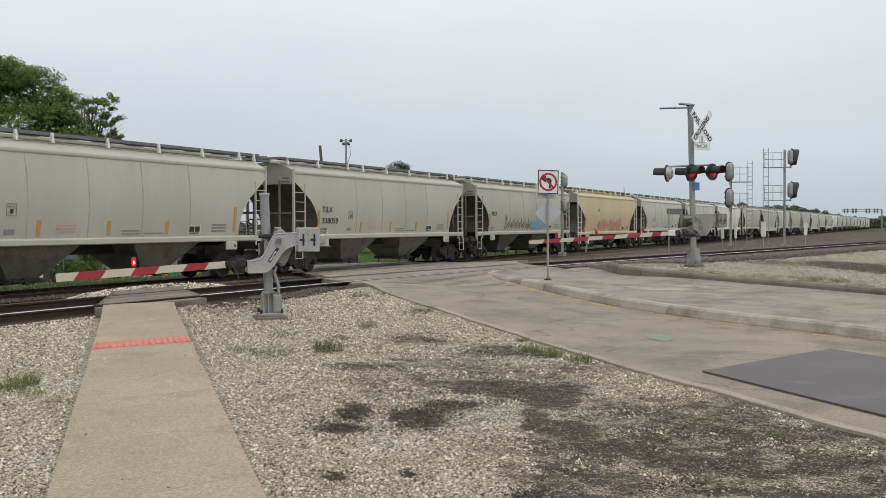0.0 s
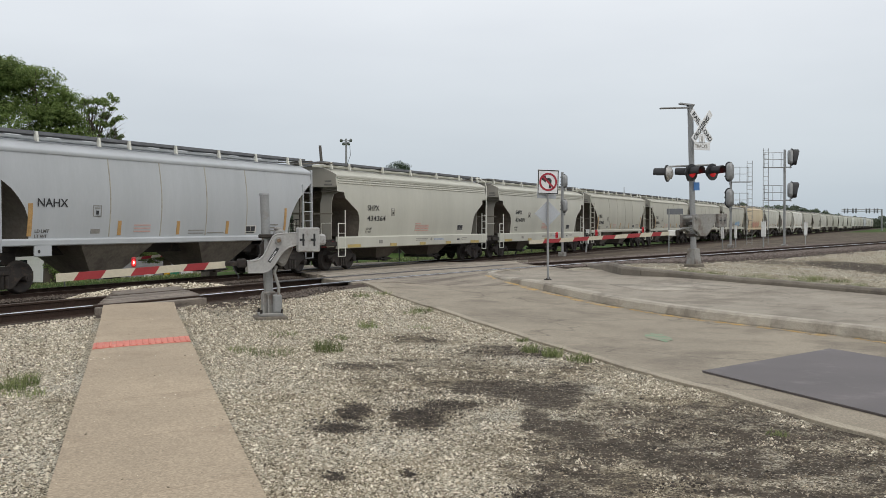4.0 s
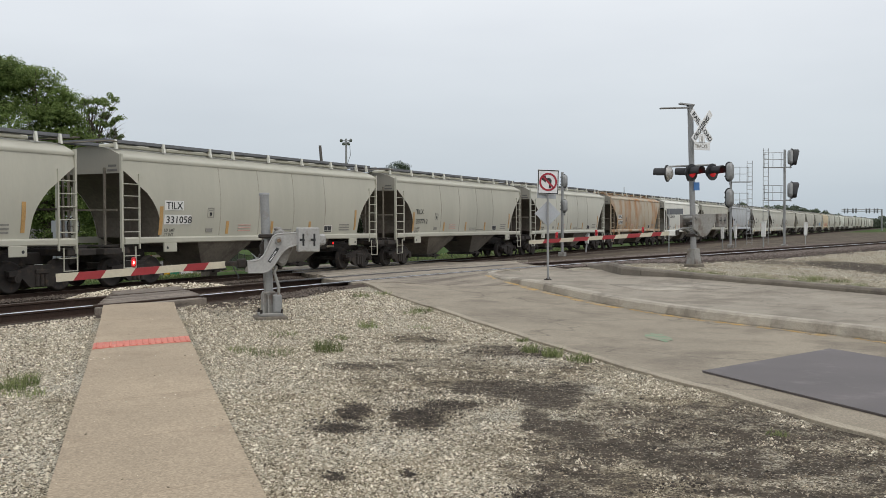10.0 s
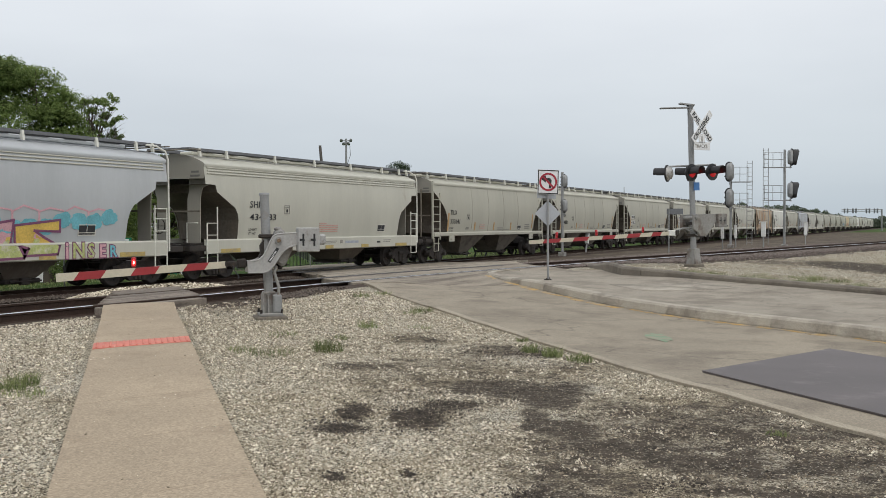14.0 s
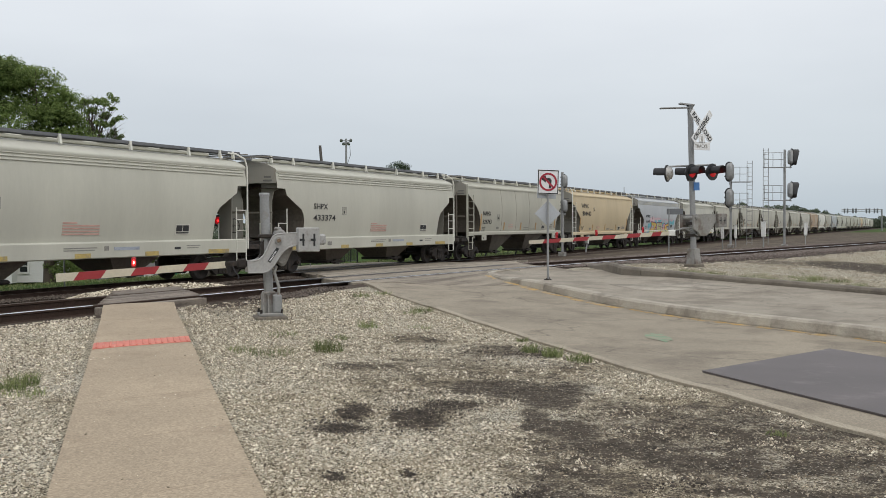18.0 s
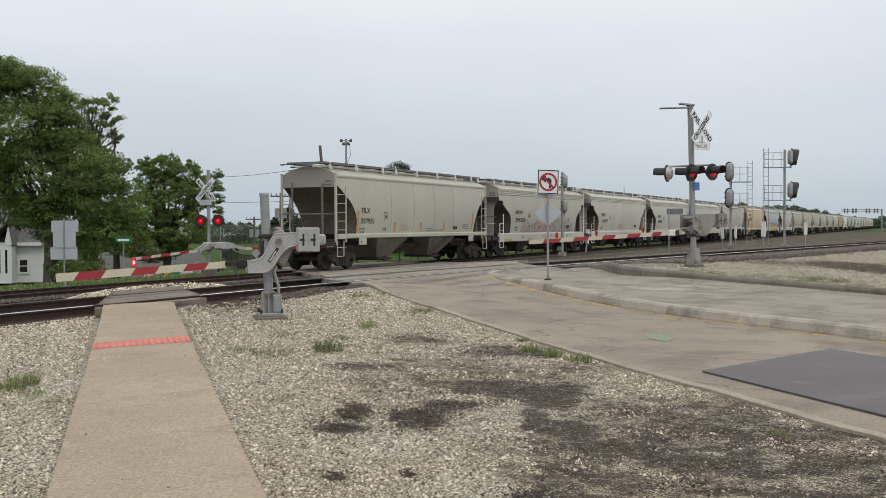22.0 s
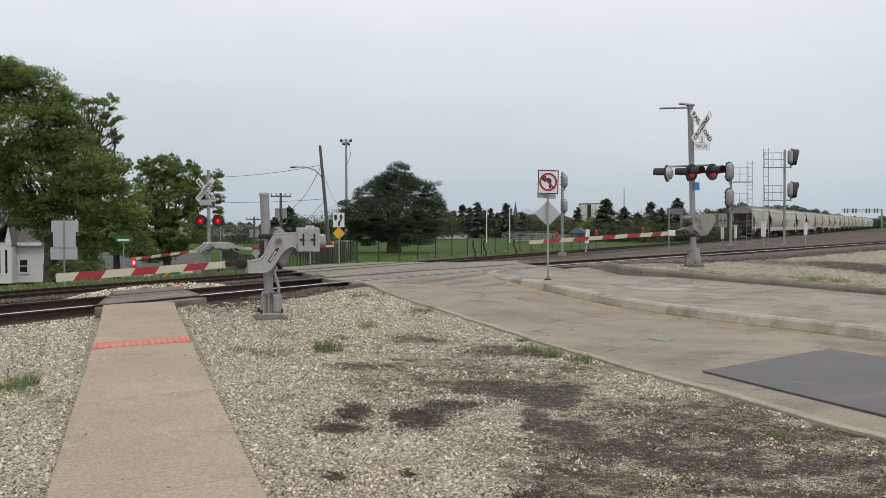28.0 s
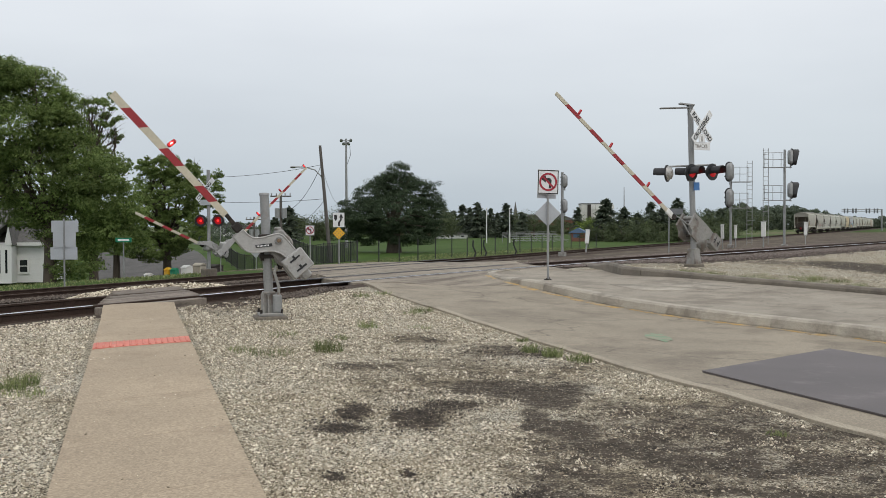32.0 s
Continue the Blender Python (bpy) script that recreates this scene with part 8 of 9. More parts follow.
        part("roof", Shape().prism([(-w / 2 - 0.3, h * 0.7), (-w / 4, h), (w / 4, h), (w / 2 + 0.3, h * 0.7)], -0.3, 4.3, 0, "y"), MAT["shingle"], g)
        for q in range(3):
            part("window", Shape().box((-w / 3 + q * w / 3, -0.02, h * 0.4), (w * 0.1, 0.05, h * 0.22)), MAT["window"], g)
    # things on the far verge: bins, cases, a hydrant-like stub
    for px, d, w, h, m, nm in ((-16.68, 58, 0.5, 0.6, "white_box", "white"), (-15.61, 58, 0.45, 0.8, "yellow", "yellow"), (-15.28, 58, 0.5, 0.75, "sign_green", "green"), (-14.60, 57, 0.6, 0.8, "white_box", "white"), (-13.92, 56, 0.7, 0.8, "tan_case", "tan"), (-13.05, 55, 0.8, 0.6, "steel_dark", "dark")):
        x, y = place(px, d)
        z = land(x, y)
        g = thing("verge_case", pose(x, y, z, 0, 0, random.uniform(-20, 20)), nm + " utility case on the far verge", "utility case", "utility cases")
        part("body", Shape().box((0, 0, h / 2), (w, w * 0.7, h), ch=0.04), MAT[m], g)
        part("lid", Shape().prism([(-w * 0.55, h), (0, h * 1.18), (w * 0.55, h)], -w * 0.38, w * 0.38, 0, "y"), MAT[m], g)


MAT["tan_case"] = mat("tan_weathered_case", (0.36, 0.33, 0.27), 0.7, 0, 0.12, 2, 20, 0.05)
trees()
house()
park()


# ---- loose stones and weeds ----
def stones(name, pts, sizes, material, label, flat=0.65, seed=3):
    """Many loose stones as one mass: jittered eight-sided lumps."""
    rng = np.random.default_rng(seed)
    n = len(pts)
    base = np.array([(1, 0, 0), (0, 1, 0), (-1, 0, 0), (0, -1, 0), (0, 0, 1), (0, 0, -1)], float)
    v = base[None] * (0.65 + 0.6 * rng.random((n, 6, 1))) + rng.normal(0, 0.16, (n, 6, 3))
    ang = rng.random(n) * 2 * math.pi
    c, s = np.cos(ang), np.sin(ang)
    stretch = np.stack([0.8 + 0.7 * rng.random(n), 0.6 + 0.4 * rng.random(n), flat * (0.7 + 0.5 * rng.random(n))], 1)
    v *= stretch[:, None, :]
    x = v[:, :, 0] * c[:, None] - v[:, :, 1] * s[:, None]
    y = v[:, :, 0] * s[:, None] + v[:, :, 1] * c[:, None]
    v = np.stack([x, y, v[:, :, 2]], 2) * sizes[:, None, None] + pts[:, None, :]
    tri = np.array([(0, 1, 4), (1, 2, 4), (2, 3, 4), (3, 0, 4), (1, 0, 5), (2, 1, 5), (3, 2, 5), (0, 3, 5)])
    f = (tri[None] + 6 * np.arange(n)[:, None, None]).reshape(-1, 3)
    me = bpy.data.meshes.new(name)
    me.from_pydata(v.reshape(-1, 3).tolist(), [], f.tolist())
    me.materials.append(material)
    return tagged(new(name, me), label, "gravel", "", "stuff")


def on_paving(x, y):
    a, b = (x + y) * 0.7071, (x - y) * 0.7071
    if near_edge(a) - 0.03 < b < island_far(a) + 0.3 and a < 34:
        return True
    p = Vector((x - 4.82, y - 4.42, 0))
    da = Vector((0.722, 0.692, 0)).normalized()
    return abs(p.x * da.y - p.y * da.x) < 0.69 and p.dot(da) < 11.4


def spot_at(x, y):
    best = -1.5
    for cx, cy, rx, ry, turn, s in SPOTS:
        ca, sa = math.cos(radians(turn)), math.sin(radians(turn))
        u, w = ((x - cx) * ca + (y - cy) * sa) / rx, ((y - cy) * ca - (x - cx) * sa) / ry
        best = max(best, (1.0 - u * u - w * w) * s)
    p = Vector((x, y, 2.0))
    rough = 1.1 * noise.noise(p * 1.5) + 1.1 * noise.noise(p * 4.0) + 0.7 * noise.noise(p * 11.0)
    return best + rough


MAT["stone"] = island_vary(mat("pale_limestone_chips", (0.515, 0.485, 0.42), 0.9, 0, 0.12, 8, 60, 0.1), 0.5, [(0.20, 0.17, 0.145), (0.66, 0.59, 0.49), (1.0, 0.94, 0.84), (1.3, 1.25, 1.16), (1.8, 1.78, 1.74)])
MAT["stone_dirty"] = island_vary(mat("soiled_limestone_chips", (0.27, 0.232, 0.18), 0.95, 0, 0.15, 8, 60, 0.1), 0.5, [(0.25, 0.23, 0.21), (0.6, 0.56, 0.5), (0.95, 0.9, 0.84), (1.3, 1.27, 1.2), (2.3, 2.3, 2.25)])
MAT["ballast_stone"] = island_vary(mat("grey_pink_ballast", (0.185, 0.16, 0.145), 0.9, 0, 0.15, 8, 60, 0.1), 0.5, [(0.45, 0.4, 0.38), (0.9, 0.85, 0.82), (1.2, 1.15, 1.15), (1.6, 1.55, 1.5)])
MAT["clod"] = island_vary(mat("dark_earth_clods", (0.06, 0.05, 0.042), 0.95, 0, 0.2, 8, 60, 0.1), 0.5)
MAT["dirty_stone"] = island_vary(mat("dirty_brown_ballast", (0.11, 0.088, 0.072), 0.9, 0, 0.15, 8, 60, 0.1), 0.5)
MAT["weed"] = leaf_material("roadside_grass", (0.10, 0.13, 0.05), (0.30, 0.33, 0.15), 0.35)


def scatter():
    rng = np.random.default_rng(12)
    pts, sizes, clods, csz, dull, dullsz = [], [], [], [], [], []
    n = 0
    while n < 300000:
        r = 4.6 + 17.0 * rng.random() ** 1.15
        a = radians(63.8 - 31 + 62 * rng.random())
        x, y = r * math.sin(a), r * math.cos(a)
        n += 1
        if on_paving(x, y) or near_rail(x) - y < 0.35:
            continue
        sp = spot_at(x, y)
        s = (0.0036 + 0.0085 * rng.random() ** 3.2) * (1 + r / 20)
        if rng.random() < min(0.88, max(0.04, 0.40 + sp * 0.55)):
            if rng.random() < 0.05:
                clods.append((x, y, land(x, y) + s * 0.2))
                csz.append(s * 1.1)
            continue
        if sp > 0.1:
            s *= 0.8
        if sp > -0.1 + 0.5 * rng.random():
            dull.append((x, y, land(x, y) + s * 0.25))
            dullsz.append(s)
            continue
        pts.append((x, y, land(x, y) + s * 0.25))
        sizes.append(s)
    stones("gravel_stones", np.array(dull), np.array(dullsz), MAT["stone_dirty"], "soiled brown gravel round the dark patches", 0.9, 23)
    stones("gravel_stones", np.array(pts), np.array(sizes), MAT["stone"], "loose pale limestone chips on the ground", 0.95, 3)
    stones("earth_clods", np.array(clods), np.array(csz), MAT["clod"], "dark clods on the oily patches", 0.6, 4)
    stray, ssz = [], []
    da = Vector((0.722, 0.692, 0)).normalized()
    sd = Vector((da.y, -da.x, 0))
    for _ in range(420):
        w = 0.62 * (1 - 0.9 * rng.random() ** 2.2) * rng.choice([-1, 1])
        p = Vector((4.82, 4.42, 0)) + da * (-1.5 + 12.0 * rng.random()) + sd * w
        q = 0.0035 + 0.007 * rng.random() ** 3
        stray.append((p.x, p.y, land(p.x, p.y) + 0.045 + q * 0.3))
        ssz.append(q)
    stones("gravel_stones", np.array(stray), np.array(ssz), MAT["stone"], "stray gravel chips on the footway", 0.8, 31)
    # broken heaps along the edge of the dark patch
    heap, hs = [], []
    for cx, cy, w, d, k in ((7.96, 4.17, 0.31, 0.48, 700), (7.19, 4.53, 0.22, 0.21, 420), (7.77, 4.74, 0.16, 0.38, 260), (8.61, 4.13, 0.3, 0.24, 200), (12.37, 5.05, 0.61, 0.53, 260), (5.84, 3.73, 0.1, 0.09, 70), (6.13, 3.28, 0.05, 0.08, 60), (5.98, 2.34, 0.15, 0.11, 160), (9.66, 4.1, 0.12, 0.22, 60), (10.16, 3.58, 0.15, 0.23, 80), (6.59, 1.52, 0.23, 0.14, 160)):
        for _ in range(k):
            p = RIGHT * rng.normal(0, w * 0.75) + AHEAD * rng.normal(0, d * 0.8)
            x, y = cx + p.x, cy + p.y
            s = 0.005 + 0.010 * rng.random() ** 3
            heap.append((x, y, land(x, y) + s * 0.4 + 0.022 * rng.random() * max(0.1, 1 + math.sin(6 * x + 4 * y))))
            hs.append(s)
    stones("earth_clods", np.array(heap), np.array(hs), MAT["clod"], "heaps of dark broken asphalt crumbs", 0.8, 5)
    # ballast shoulders of the front track
    dark, dsz = [], []
    pts, sizes = [], []
    for _ in range(46000):
        x = 8 + 76 * rng.random() ** 1.15
        d = rng.choice([-1, 1]) * (0.95 + 0.85 * rng.random() ** 1.5) if rng.random() < 0.75 else rng.uniform(-0.6, 0.6)
        if x < 15.4 and d < -0.9:
            continue
        y = near_rail(x) + 0.755 + d * (rng.uniform(1.0, 2.2) if x > 34 and abs(d) > 0.9 else 1.0)
        if 18.6 < x < 30.9 or 11.4 < x < 15.9:
            continue
        s = 0.022 + 0.022 * rng.random()
        if x < 19:
            dark.append((x, y, land(x, y) + 0.02 + 0.02 * rng.random()))
            dsz.append(s)
            continue
        pts.append((x, y, land(x, y) + 0.03 + 0.03 * rng.random()))
        sizes.append(s)
    stones("ballast_stones", np.array(dark), np.array(dsz), MAT["dirty_stone"], "dirty brown ballast between the rails", 0.75, 9)
    stones("ballast_stones", np.array(pts), np.array(sizes), MAT["ballast_stone"], "grey ballast stones along the front track", 0.75, 6)
    # coarse pale gravel between the far kerb and the front track
    pts, sizes = [], []
    for _ in range(17000):
        x = 24 + 34 * rng.random() ** 1.3
        y = -9 + 17 * rng.random()
        if on_paving(x, y) or (x - y) * 0.7071 < 13.5 or near_rail(x) - y < (3.0 if x > 33 else 1.6) or spot_at(x, y) > 0.3 and rng.random() < 0.96:
            continue
        pts.append((x, y, land(x, y) + 0.01))
        sizes.append(0.014 + 0.022 * rng.random() ** 2)
    stones("gravel_stones", np.array(pts), np.array(sizes), MAT["stone"], "pale gravel behind the stained kerb", 0.7, 10)
    pts, sizes = [], []
    for _ in range(9000):
        x = 18 + 70 * rng.random()
        y = TRACK_Y - 1.0 - 0.9 * rng.random() ** 1.5
        if 33 < x < 47:
            continue
        pts.append((x, y, land(x, y) + 0.03))
        sizes.append(0.03 + 0.025 * rng.random())
    stones("ballast_stones", np.array(pts), np.array(sizes), MAT["dirty_stone"], "dirty brown ballast stones along the far track", 0.75, 7)
    # a pale gravel bank between the tracks
    pts, sizes = [], []
    for _ in range(5000):
        u, w = rng.random(), rng.normal(0, 0.5)
        x = 15.9 + 3.4 * u
        y = near_rail(x) + 4.2 - 1.2 * u + w * 0.45
        h = 0.16 * math.exp(-(w / 0.6) ** 2) * math.sin(math.pi * u) ** 0.4
        pts.append((x, y, land(x, y) + h * rng.random()))
        sizes.append(0.022 + 0.025 * rng.random())
    stones("gravel_stones", np.array(pts), np.array(sizes), MAT["stone"], "bank of pale gravel between the tracks", 0.8, 8)


def weed(x, y, z, h, n, spread, rng):
    v, f = [], []
    for i in range(n):
        a = rng.random() * 2 * math.pi
        r = spread * math.sqrt(rng.random())
        px, py = x + r * math.cos(a), y + r * math.sin(a)
        hh = h * (0.4 + 0.7 * rng.random())
        lean = rng.normal(0, 0.6, 2) * hh
        w = 0.0025 + 0.003 * rng.random()
        b = rng.random() * math.pi
        cx, sx = math.cos(b) * w, math.sin(b) * w
        o = len(v)
        v += [(px - cx, py - sx, z - 0.01), (px + cx, py + sx, z - 0.01), (px + lean[0] * 0.4 + cx * 0.8, py + lean[1] * 0.4 + sx * 0.8, z + hh * 0.6), (px + lean[0] * 0.4 - cx * 0.8, py + lean[1] * 0.4 - sx * 0.8, z + hh * 0.6), (px + lean[0], py + lean[1], z + hh)]
        f += [(o, o + 1, o + 2, o + 3), (o + 3, o + 2, o + 4)]
    me = bpy.data.meshes.new("weed_tuft")
    me.from_pydata(v, [], f)
    me.materials.append(MAT["weed"])
    return tagged(new("weed_tuft", me), "small green weed tuft in the gravel", "weed", "weeds in the gravel")


def weeds():
    rng = np.random.default_rng(5)
    spots = [(10.82, 6.99, 0.22, 190, 0.2), (10.1, 7.37, 0.14, 60, 0.3), (10.09, 7.79, 0.12, 40, 0.2), (13.28, 7.85, 0.16, 80, 0.16), (15.94, 8.28, 0.12, 90, 0.22), (15.5, 8.22, 0.1, 50, 0.2), (15.65, 7.38, 0.18, 190, 0.18), (12.54, 4.84, 0.16, 120, 0.13), (12.33, 4.46, 0.17, 170, 0.14), (13.45, 5.31, 0.09, 50, 0.1), (12.12, 4.0, 0.15, 140, 0.16), (12.45, 3.61, 0.1, 70, 0.12), (11.59, 3.06, 0.09, 50, 0.08), (11.3, 2.45, 0.15, 120, 0.09), (8.68, 1.12, 0.06, 40, 0.1), (17.58, 10.52, 0.14, 60, 0.2), (18.37, 10.46, 0.12, 50, 0.2), (11.63, 8.28, 0.1, 40, 0.25), (13.77, 7.16, 0.08, 30, 0.2), (11.93, 7.47, 0.1, 30, 0.15), (6.96, 8.11, 0.17, 150, 0.16), (6.73, 8.01, 0.12, 80, 0.14), (6.6, 7.7, 0.1, 60, 0.2)]
    spots += [(28.3, 5.37, 0.2, 60, 0.3), (28.2, 4.6, 0.2, 70, 0.35), (28.4, 4.0, 0.22, 60, 0.3), (28.0, 3.4, 0.18, 50, 0.3), (28.2, 2.9, 0.22, 70, 0.3), (28.0, 2.4, 0.2, 50, 0.25), (27.5, 1.5, 0.2, 40, 0.3), (28.9, 6.2, 0.2, 60, 0.3), (29.5, 3.0, 0.15, 40, 0.4), (30.0, 4.5, 0.15, 40, 0.4)] + [(26.5 + 4.5 * rng.random(), 6.5 - 9.5 * rng.random(), 0.12 + 0.1 * rng.random(), 45, 0.3) for _ in range(26)]
    for x, y, h, n, s in spots:
        if on_paving(x, y):
            continue
        weed(x, y, land(x, y), h * 0.85, int(n * (1.0 if n > 100 else 1.4)), s, rng)
    # uneven grass along the foot of the far verge
    v, f = [], []
    for i in range(9000):
        x = 12 + 75 * rng.random()
        y = 26.5 + 5.5 * rng.random() ** 1.6
        if 4.0 < (x - y) * 0.7071 < 12.6:
            continue
        z = land(x, y)
        h = 0.05 + 0.06 * rng.random()
        a = rng.random() * math.pi
        cx, sx = 0.03 * math.cos(a), 0.03 * math.sin(a)
        o = len(v)
        v += [(x - cx, y - sx, z), (x + cx, y + sx, z), (x + rng.normal(0, 0.05), y + rng.normal(0, 0.05), z + h)]
        f.append((o, o + 1, o + 2))
    me = bpy.data.meshes.new("grass_blades")
    me.from_pydata(v, [], f)
    me.materials.append(MAT["weed"])
    tagged(new("grass_blades", me), "rough grass along the far side of the railway", "grass", "", "stuff")


scatter()
weeds()


# ---- paint on cars, end-of-train marker ----
MAT["spray_blue"] = mat("faded_blue_spray", (0.22, 0.36, 0.50), 0.7, 0, 0.25, 2, 20, 0)
MAT["spray_red"] = mat("faded_red_spray", (0.50, 0.27, 0.19), 0.7, 0, 0.25, 2, 20, 0)
MAT["spray_dark"] = mat("dark_spray", (0.10, 0.09, 0.10), 0.7, 0, 0.25, 2, 20, 0)
MAT["spray_pink"] = mat("pink_spray", (0.62, 0.36, 0.40), 0.7, 0, 0.15, 2, 20, 0)
MAT["spray_gold"] = mat("golden_spray", (0.62, 0.43, 0.10), 0.7, 0, 0.2, 2, 20, 0)
MAT["spray_lime"] = mat("lime_spray", (0.42, 0.46, 0.17), 0.7, 0, 0.25, 2, 20, 0, (0.62, 0.58, 0.5), 0.58)
MAT["spray_grey"] = mat("thin_grey_spray", (0.39, 0.375, 0.33), 0.7, 0, 0.2, 2, 20, 0, (0.45, 0.43, 0.37), 0.5)
MAT["spray_rose"] = mat("faded_rose_spray", (0.47, 0.33, 0.28), 0.7, 0, 0.2, 2, 20, 0, (0.42, 0.39, 0.34), 0.54)
MAT["spray_pink_pale"] = mat("pale_pink_spray", (0.60, 0.44, 0.46), 0.7, 0, 0.15, 2, 20, 0, (0.45, 0.46, 0.47), 0.54)
MAT["spray_teal"] = mat("teal_spray", (0.15, 0.43, 0.50), 0.7, 0, 0.2, 2, 20, 0)
MAT["spray_plum"] = mat("plum_spray", (0.20, 0.07, 0.14), 0.7, 0, 0.2, 2, 20, 0)


def clipped(poly, z, above):
    """The part of a polygon above or below one height."""
    out = []
    for (x0, z0), (x1, z1) in zip(poly, poly[1:] + poly[:1]):
        in0, in1 = (z0 >= z) == above, (z1 >= z) == above
        if in0:
            out.append((x0, z0))
        if in0 != in1:
            u = (z - z0) / (z1 - z0)
            out.append((x0 + (x1 - x0) * u, z))
    return out


def on_side(s, poly, lift, edge):
    """Paint on the side sheet and, below its edge, on the face of the sill."""
    up, low = clipped(poly, edge, True), clipped(poly, edge - 0.06, False)
    if len(up) > 2:
        s.add([(x, -half_width(z, 0.16) - lift, z) for x, z in up], [tuple(range(len(up)))])
    if len(low) > 2:
        s.add([(x, -1.481 - lift * 0.5, max(z, 0.97)) for x, z in low], [tuple(range(len(low)))])


def painted(car, poly, material, lift=0.012, edge=1.47):
    s = Shape()
    on_side(s, poly, lift, edge)
    return part("graffiti", s, MAT[material], car)


def stroke(car, pts, w, material, lift=0.016, edge=1.47, shut=False):
    s = Shape()
    for (x0, z0), (x1, z1) in zip(pts, pts[1:] + (pts[:1] if shut else [])):
        d = Vector((x1 - x0, z1 - z0)).normalized() * (w / 2)
        on_side(s, [(x0 - d.x - d.y, z0 - d.y + d.x), (x1 + d.x - d.y, z1 + d.y + d.x), (x1 + d.x + d.y, z1 + d.y - d.x), (x0 - d.x + d.y, z0 - d.y - d.x)], lift, edge)
    return part("graffiti", s, MAT[material], car)


def blob(cx, cz, w, h, rnd, n=14):
    return [(cx + w * math.cos(2 * math.pi * k / n) * rnd.uniform(0.75, 1.1), cz + h * math.sin(2 * math.pi * k / n) * rnd.uniform(0.75, 1.1)) for k in range(n)]


def graffiti():
    rnd = random.Random(8)
    c = TRAIN[7]
    # pink outline shapes above, clouds of teal, then big filled letter forms
    for x0, x1, z in ((-3.9, 0.1, 2.3), (0.8, 5.4, 2.15)):
        n = 5
        for i in range(n):
            x, w = x0 + (x1 - x0) * (i + 0.5) / n, (x1 - x0) / n * 0.55
            ring = [(x - w, z - 0.15), (x - w * 0.9, z + 0.22), (x - 0.1, z + 0.32 + 0.06 * (i % 2)), (x + w * 0.8, z + 0.25), (x + w, z - 0.1)]
            if x0 < 0:
                painted(c, ring, "spray_pink_pale", 0.010)
            stroke(c, ring, 0.05, "spray_pink", 0.012)
    for i in range(17):
        x = -4.3 + 0.6 * i
        painted(c, blob(x, 1.75 + (0.42 if 2 < i < 8 or i > 12 else 0.2) * rnd.uniform(0.5, 1.2), 0.36, 0.26, rnd, 22), "spray_teal", 0.014)
    painted(c, [(-6.0, 1.0), (-4.2, 1.0), (-4.2, 1.62), (-4.6, 1.5), (-5.0, 1.3), (-6.0, 1.25)], "spray_teal", 0.013)
    forms = [([(-3.58, 2.26), (-1.9, 2.16), (-1.45, 2.0), (-1.54, 1.75), (-2.1, 1.52), (-1.42, 1.0), (-2.23, 0.98), (-2.65, 1.44), (-2.71, 0.97), (-4.35, 0.98), (-4.28, 1.47), (-3.63, 1.5), (-3.3, 1.9)], "spray_gold"),
             ([(-1.73, 1.88), (-1.35, 1.88), (-1.23, 0.97), (-1.87, 0.98)], "spray_pink"),
             ([(-1.34, 2.16), (0.47, 2.17), (0.9, 1.73), (0.75, 1.19), (0.18, 0.98), (-1.04, 0.98), (-0.9, 1.46), (-1.22, 1.56)], "spray_lime"),
             ([(1.12, 2.02), (1.76, 2.12), (1.71, 1.47), (2.25, 1.31), (2.09, 1.05), (0.96, 1.03), (0.89, 1.43)], "spray_pink"),
             ([(1.79, 1.97), (3.38, 2.13), (3.41, 1.79), (2.49, 1.82), (2.88, 1.61), (3.37, 1.39), (3.28, 1.13), (2.09, 1.11), (1.85, 1.52)], "spray_gold")]
    for poly, m in forms:
        cx, cz = sum(p[0] for p in poly) / len(poly), sum(p[1] for p in poly) / len(poly)
        painted(c, poly, m, 0.018)
        lower = [(x, z) for x, z in clipped(poly, 1.42, False)]
        if len(lower) > 2:
            painted(c, lower, "spray_lime" if m != "spray_lime" else "spray_gold", 0.021)
        for k in range(3):
            painted(c, blob(cx + rnd.uniform(-0.5, 0.5) * (0.3 if m == "spray_pink" else 1), cz + rnd.uniform(-0.1, 0.35), 0.13, 0.09, rnd), ("spray_pink", "spray_lime", "spray_gold")[k], 0.023)
        stroke(c, poly, 0.07, "spray_plum", 0.026, shut=True)
    painted(c, [(-3.3, 1.9), (-2.7, 1.9), (-2.75, 1.6), (-3.2, 1.6)], "spray_pink_pale", 0.025)
    stroke(c, [(-0.7, 1.85), (0.2, 1.8), (0.3, 1.4), (-0.3, 1.3)], 0.07, "spray_plum", 0.026)
    for k, (ch, x, ink) in enumerate((("i", 3.55, "spray_pink"), ("N", 3.82, "spray_lime"), ("S", 4.42, "spray_lime"), ("E", 4.88, "spray_pink"), ("R", 5.30, "spray_teal"))):
        for grow, mt, lift in ((0.045, "spray_plum", 0.0), (0.012, ink, 0.006)):
            ob = part("graffiti_letter", text_mesh(ch, 0.70 - 0.05 * k, MAT[mt], 0.002, grow), None, c, "", pose(x, -1.490 - lift, 1.0, 90, 0, 0))
    for i in range(8):
        x = -6.2 + 0.24 * i
        stroke(c, [(x, 1.1), (x + 0.08, 1.35), (x + 0.15, 1.12), (x + 0.22, 1.32)], 0.035, "spray_plum", 0.02)
    # faded letter forms in rust red and grey low on the second car
    c = TRAIN[1]
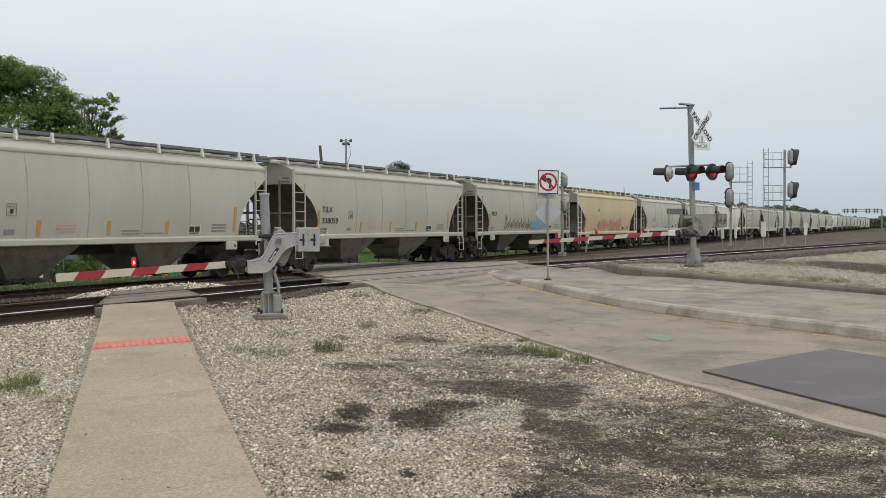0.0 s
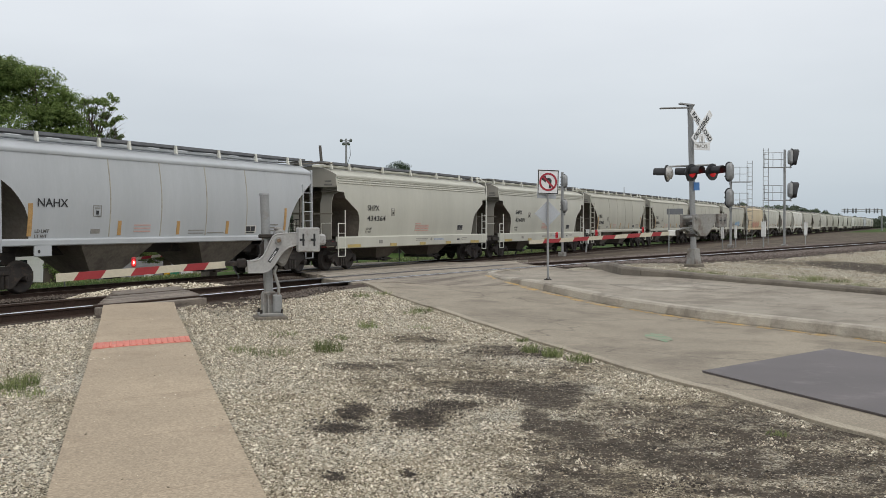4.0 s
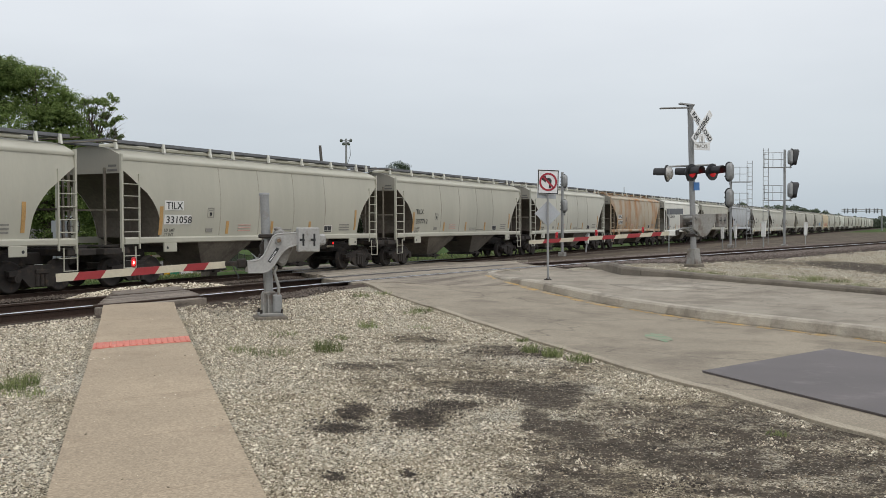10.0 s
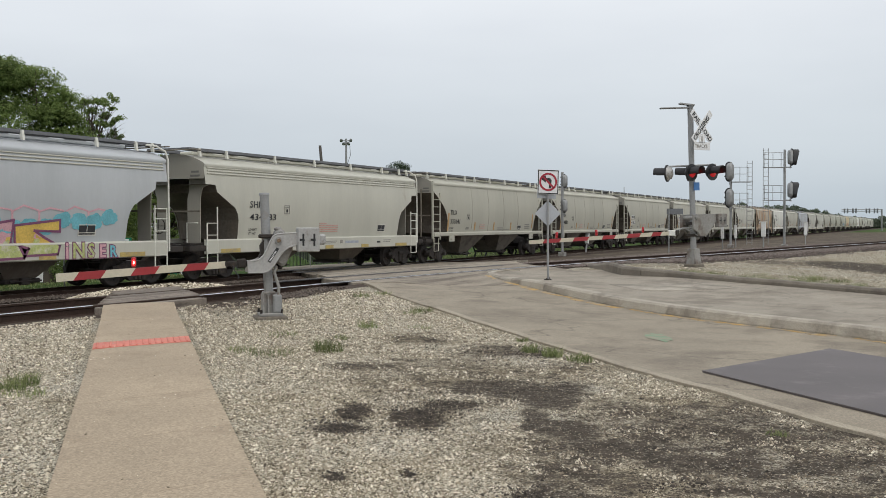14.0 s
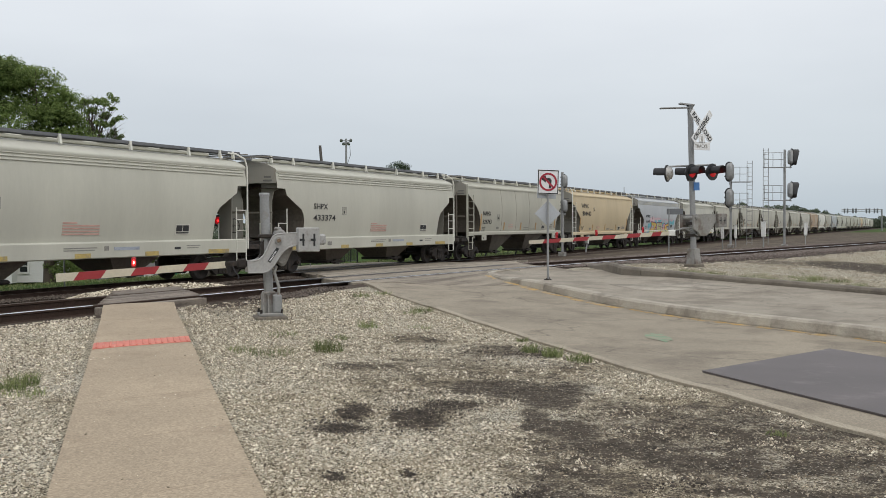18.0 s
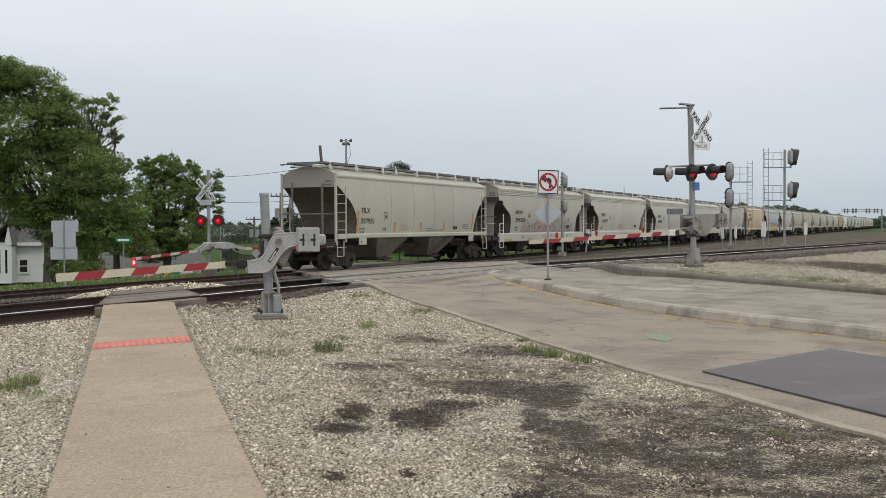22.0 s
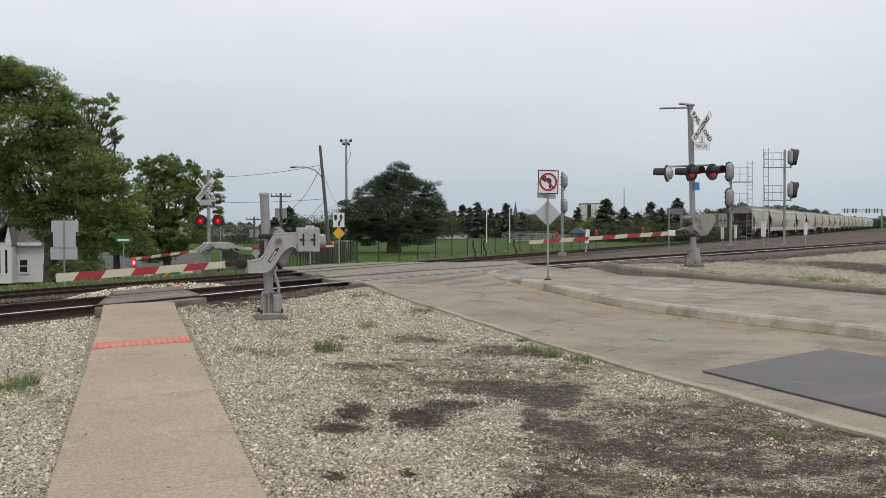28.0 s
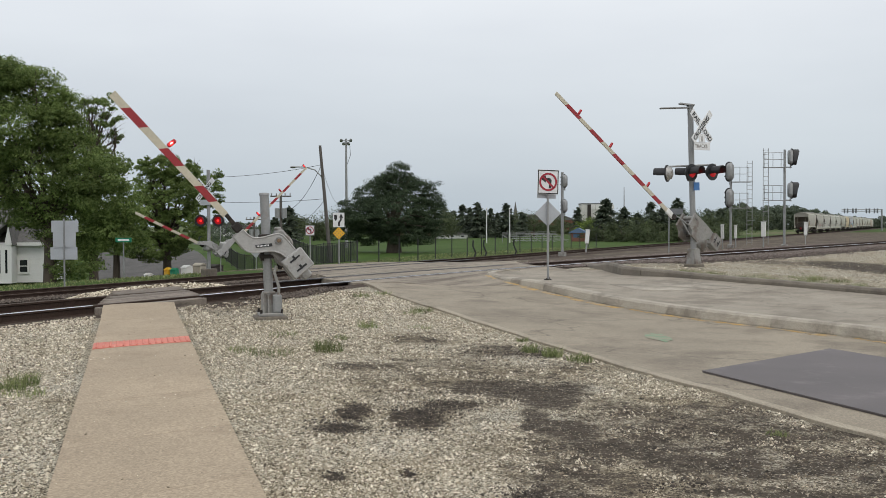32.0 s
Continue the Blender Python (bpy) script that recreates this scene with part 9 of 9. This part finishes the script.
    for i in range(20):
        x, w, top = -4.1 + 0.49 * i, 0.34, (2.1, 2.28, 2.2, 1.98)[i % 4] + (0.12 if i > 9 else 0)
        form = [(x - w * rnd.uniform(0.7, 1.0), 1.5), (x - w * 0.8, 1.85), (x - w * rnd.uniform(0.3, 0.9), top), (x, top - 0.12), (x + w * rnd.uniform(0.4, 0.9), top + 0.04), (x + w * 0.55, 1.9), (x + w * rnd.uniform(0.7, 1.0), 1.72), (x + w * 0.5, 1.5), (x, 1.62)]
        if i < 11:
            painted(c, form, "spray_rose" if 4 < i else "spray_grey", 0.012)
        else:
            painted(c, form, "spray_grey", 0.012)
        stroke(c, form, 0.022, "spray_plum" if i < 11 else "spray_dark", 0.016, shut=True)
        stroke(c, [(x - 0.15, 1.62), (x - 0.05, 1.95), (x + 0.12, 1.7), (x + 0.18, 2.0)], 0.03, "spray_red" if i % 2 else "spray_dark", 0.018)
    for i in range(9):
        x = -5.6 + 0.5 * i
        stroke(c, [(x, 1.08), (x + 0.15, 1.3), (x + 0.25, 1.05), (x + 0.4, 1.25)], 0.022, "spray_rose")
    painted(c, blob(-0.25, 3.56, 0.22, 0.09, rnd), "spray_red", 0.014)
    # tags on two cars further forward
    c = TRAIN[24]
    for i in range(8):
        painted(c, blob(0.6 + 0.42 * i, 1.95 + 0.02 * i, 0.4, 0.35, rnd), "spray_blue", 0.012)
    for i in range(7):
        x = -4.0 + 0.62 * i
        stroke(c, [(x, 1.75), (x + 0.2, 2.35), (x + 0.3, 1.8), (x + 0.55, 2.1), (x + 0.6, 1.75)], 0.06, "spray_dark")
    c = TRAIN[25]
    for i in range(9):
        painted(c, blob(-2.8 + 0.7 * i, 1.95, 0.42, 0.34 + 0.14 * (i % 3), rnd), "spray_red", 0.012)
    # marker on the last coupler
    c = TRAIN[0]
    m = part("end_marker", Shape().box((-HALF - 1.02, 0.0, 1.12), (0.16, 0.2, 0.36), ch=0.03), MAT["red"], c, "red end-of-train marker")
    part("marker_lens", Shape().tube([(-HALF - 1.14, 0, 1.36), (-HALF - 1.0, 0, 1.36)], 0.07, 10), MAT["lens_red"], m)
    part("hose", Shape().tube([(-HALF - 0.95, 0.2, 0.9), (-HALF - 1.1, 0.22, 0.5), (-HALF - 0.9, 0.2, 0.4)], 0.03, 6), MAT["black"], m)


graffiti()


# ---- a small bird that crosses the sky ----
MAT["feather"] = mat("dark_feathers", (0.035, 0.03, 0.03), 0.8, 0, 0.2, 10, 60, 0.1)


def small_bird():
    """Body along local x, wings half spread."""
    b = thing("bird", pose(0, 0, 0), "small dark bird in quick flight", "bird")
    part("body", Shape().ball((0, 0, 0), (0.055, 0.018, 0.018), 10, 8).ball((0.055, 0, 0.008), (0.018, 0.013, 0.013), 8, 6).tube([(0.07, 0, 0.008), (0.085, 0, 0.005)], [0.004, 0.001], 5), MAT["feather"], b)
    part("tail", Shape().prism([(-0.04, -0.008), (-0.10, -0.022), (-0.09, 0.0), (-0.10, 0.022), (-0.04, 0.008)], -0.003, 0.003, 0, "z"), MAT["feather"], b)
    for sg in (-1, 1):
        part("wing", Shape().prism([(0.025, 0.0), (0.015, sg * 0.05), (-0.04, sg * 0.105), (-0.02, sg * 0.05), (-0.025, 0.0)], -0.002, 0.004, 0, "z"), MAT["feather"], b, "", pose(0, sg * 0.01, 0.006, sg * 22, 0, 0))
    for c in b.children:
        c.matrix_basis = Matrix.Scale(0.3, 4) @ c.matrix_basis
    return b


BIRD = small_bird()


# ---- what moves ----
def motions():
    for k, c in enumerate(TRAIN):
        rows = []
        for t in (0, 1.5, 3, 4.5, 6, 7.5, 9, 10.5, 12, 13.5, 15, 16.5, 18, 19.5, 21, 22, 24, 26, 28, 30, 32):
            x, y, a = on_track(START + SPEED * t + sway(t) + offset(k))
            rows.append((t, pose(x, y, 0, 0, 0, a)))
        walk(c, rows)
    # wheels roll at the train's speed; all wheelsets of one kind share one roll
    for group in WHEELS:
        first = group[0]
        at = first.matrix_basis.translation.copy()
        turn = math.degrees(SPEED / 0.485)
        n = 915
        walk(first, [(32.0 * i / n, pose(at.x, at.y, at.z, 0, (turn * 32.0 * i / n) % 360, 0)) for i in range(n + 1)])
        keys = first.animation_data
        for w in group[1:]:
            w.rotation_mode = "QUATERNION"
            own = w.animation_data_create()
            own.action = keys.action
            own.action_slot = keys.action_slot
    # the bird darts over the crossing
    a, b, c = Vector((10.08, 11.38, 4.54)), Vector((11.45, 8.59, 4.45)), Vector((12.48, 6.52, 5.03))
    v = (c - a) / 0.4
    flat = Vector((v.x, v.y, 0))
    yaw = math.degrees(math.atan2(v.y, v.x))
    walk(BIRD, [(t, pose(p.x, p.y, p.z, 0, 0, yaw)) for t, p in ((0.0, a - flat * 28.8), (14.0, a - flat * 14.8), (28.0, a - flat * 0.8), (28.8, a), (29.0, b), (29.2, c), (30.0, c + v * 0.8), (32.0, c + v * 0.8 + flat * 2.0))])
    # the gates rest until 29 s, then rise
    for arm, full, lift in RISING:
        rest = arm.matrix_basis.copy()
        rows = [(0.0, rest), (10.0, rest), (20.0, rest), (28.0, rest), (28.6, rest)]
        for t, share in lift:
            rows.append((t, rest @ pose(0, 0, 0, 0, -full * share, 0)))
        walk(arm, rows)


def sway(t):
    """The train loses a little way and makes it up again."""
    return -1.1 * (1 - ((t - 10.5) / 10.5) ** 2) if t < 21 else 0.0


motions()
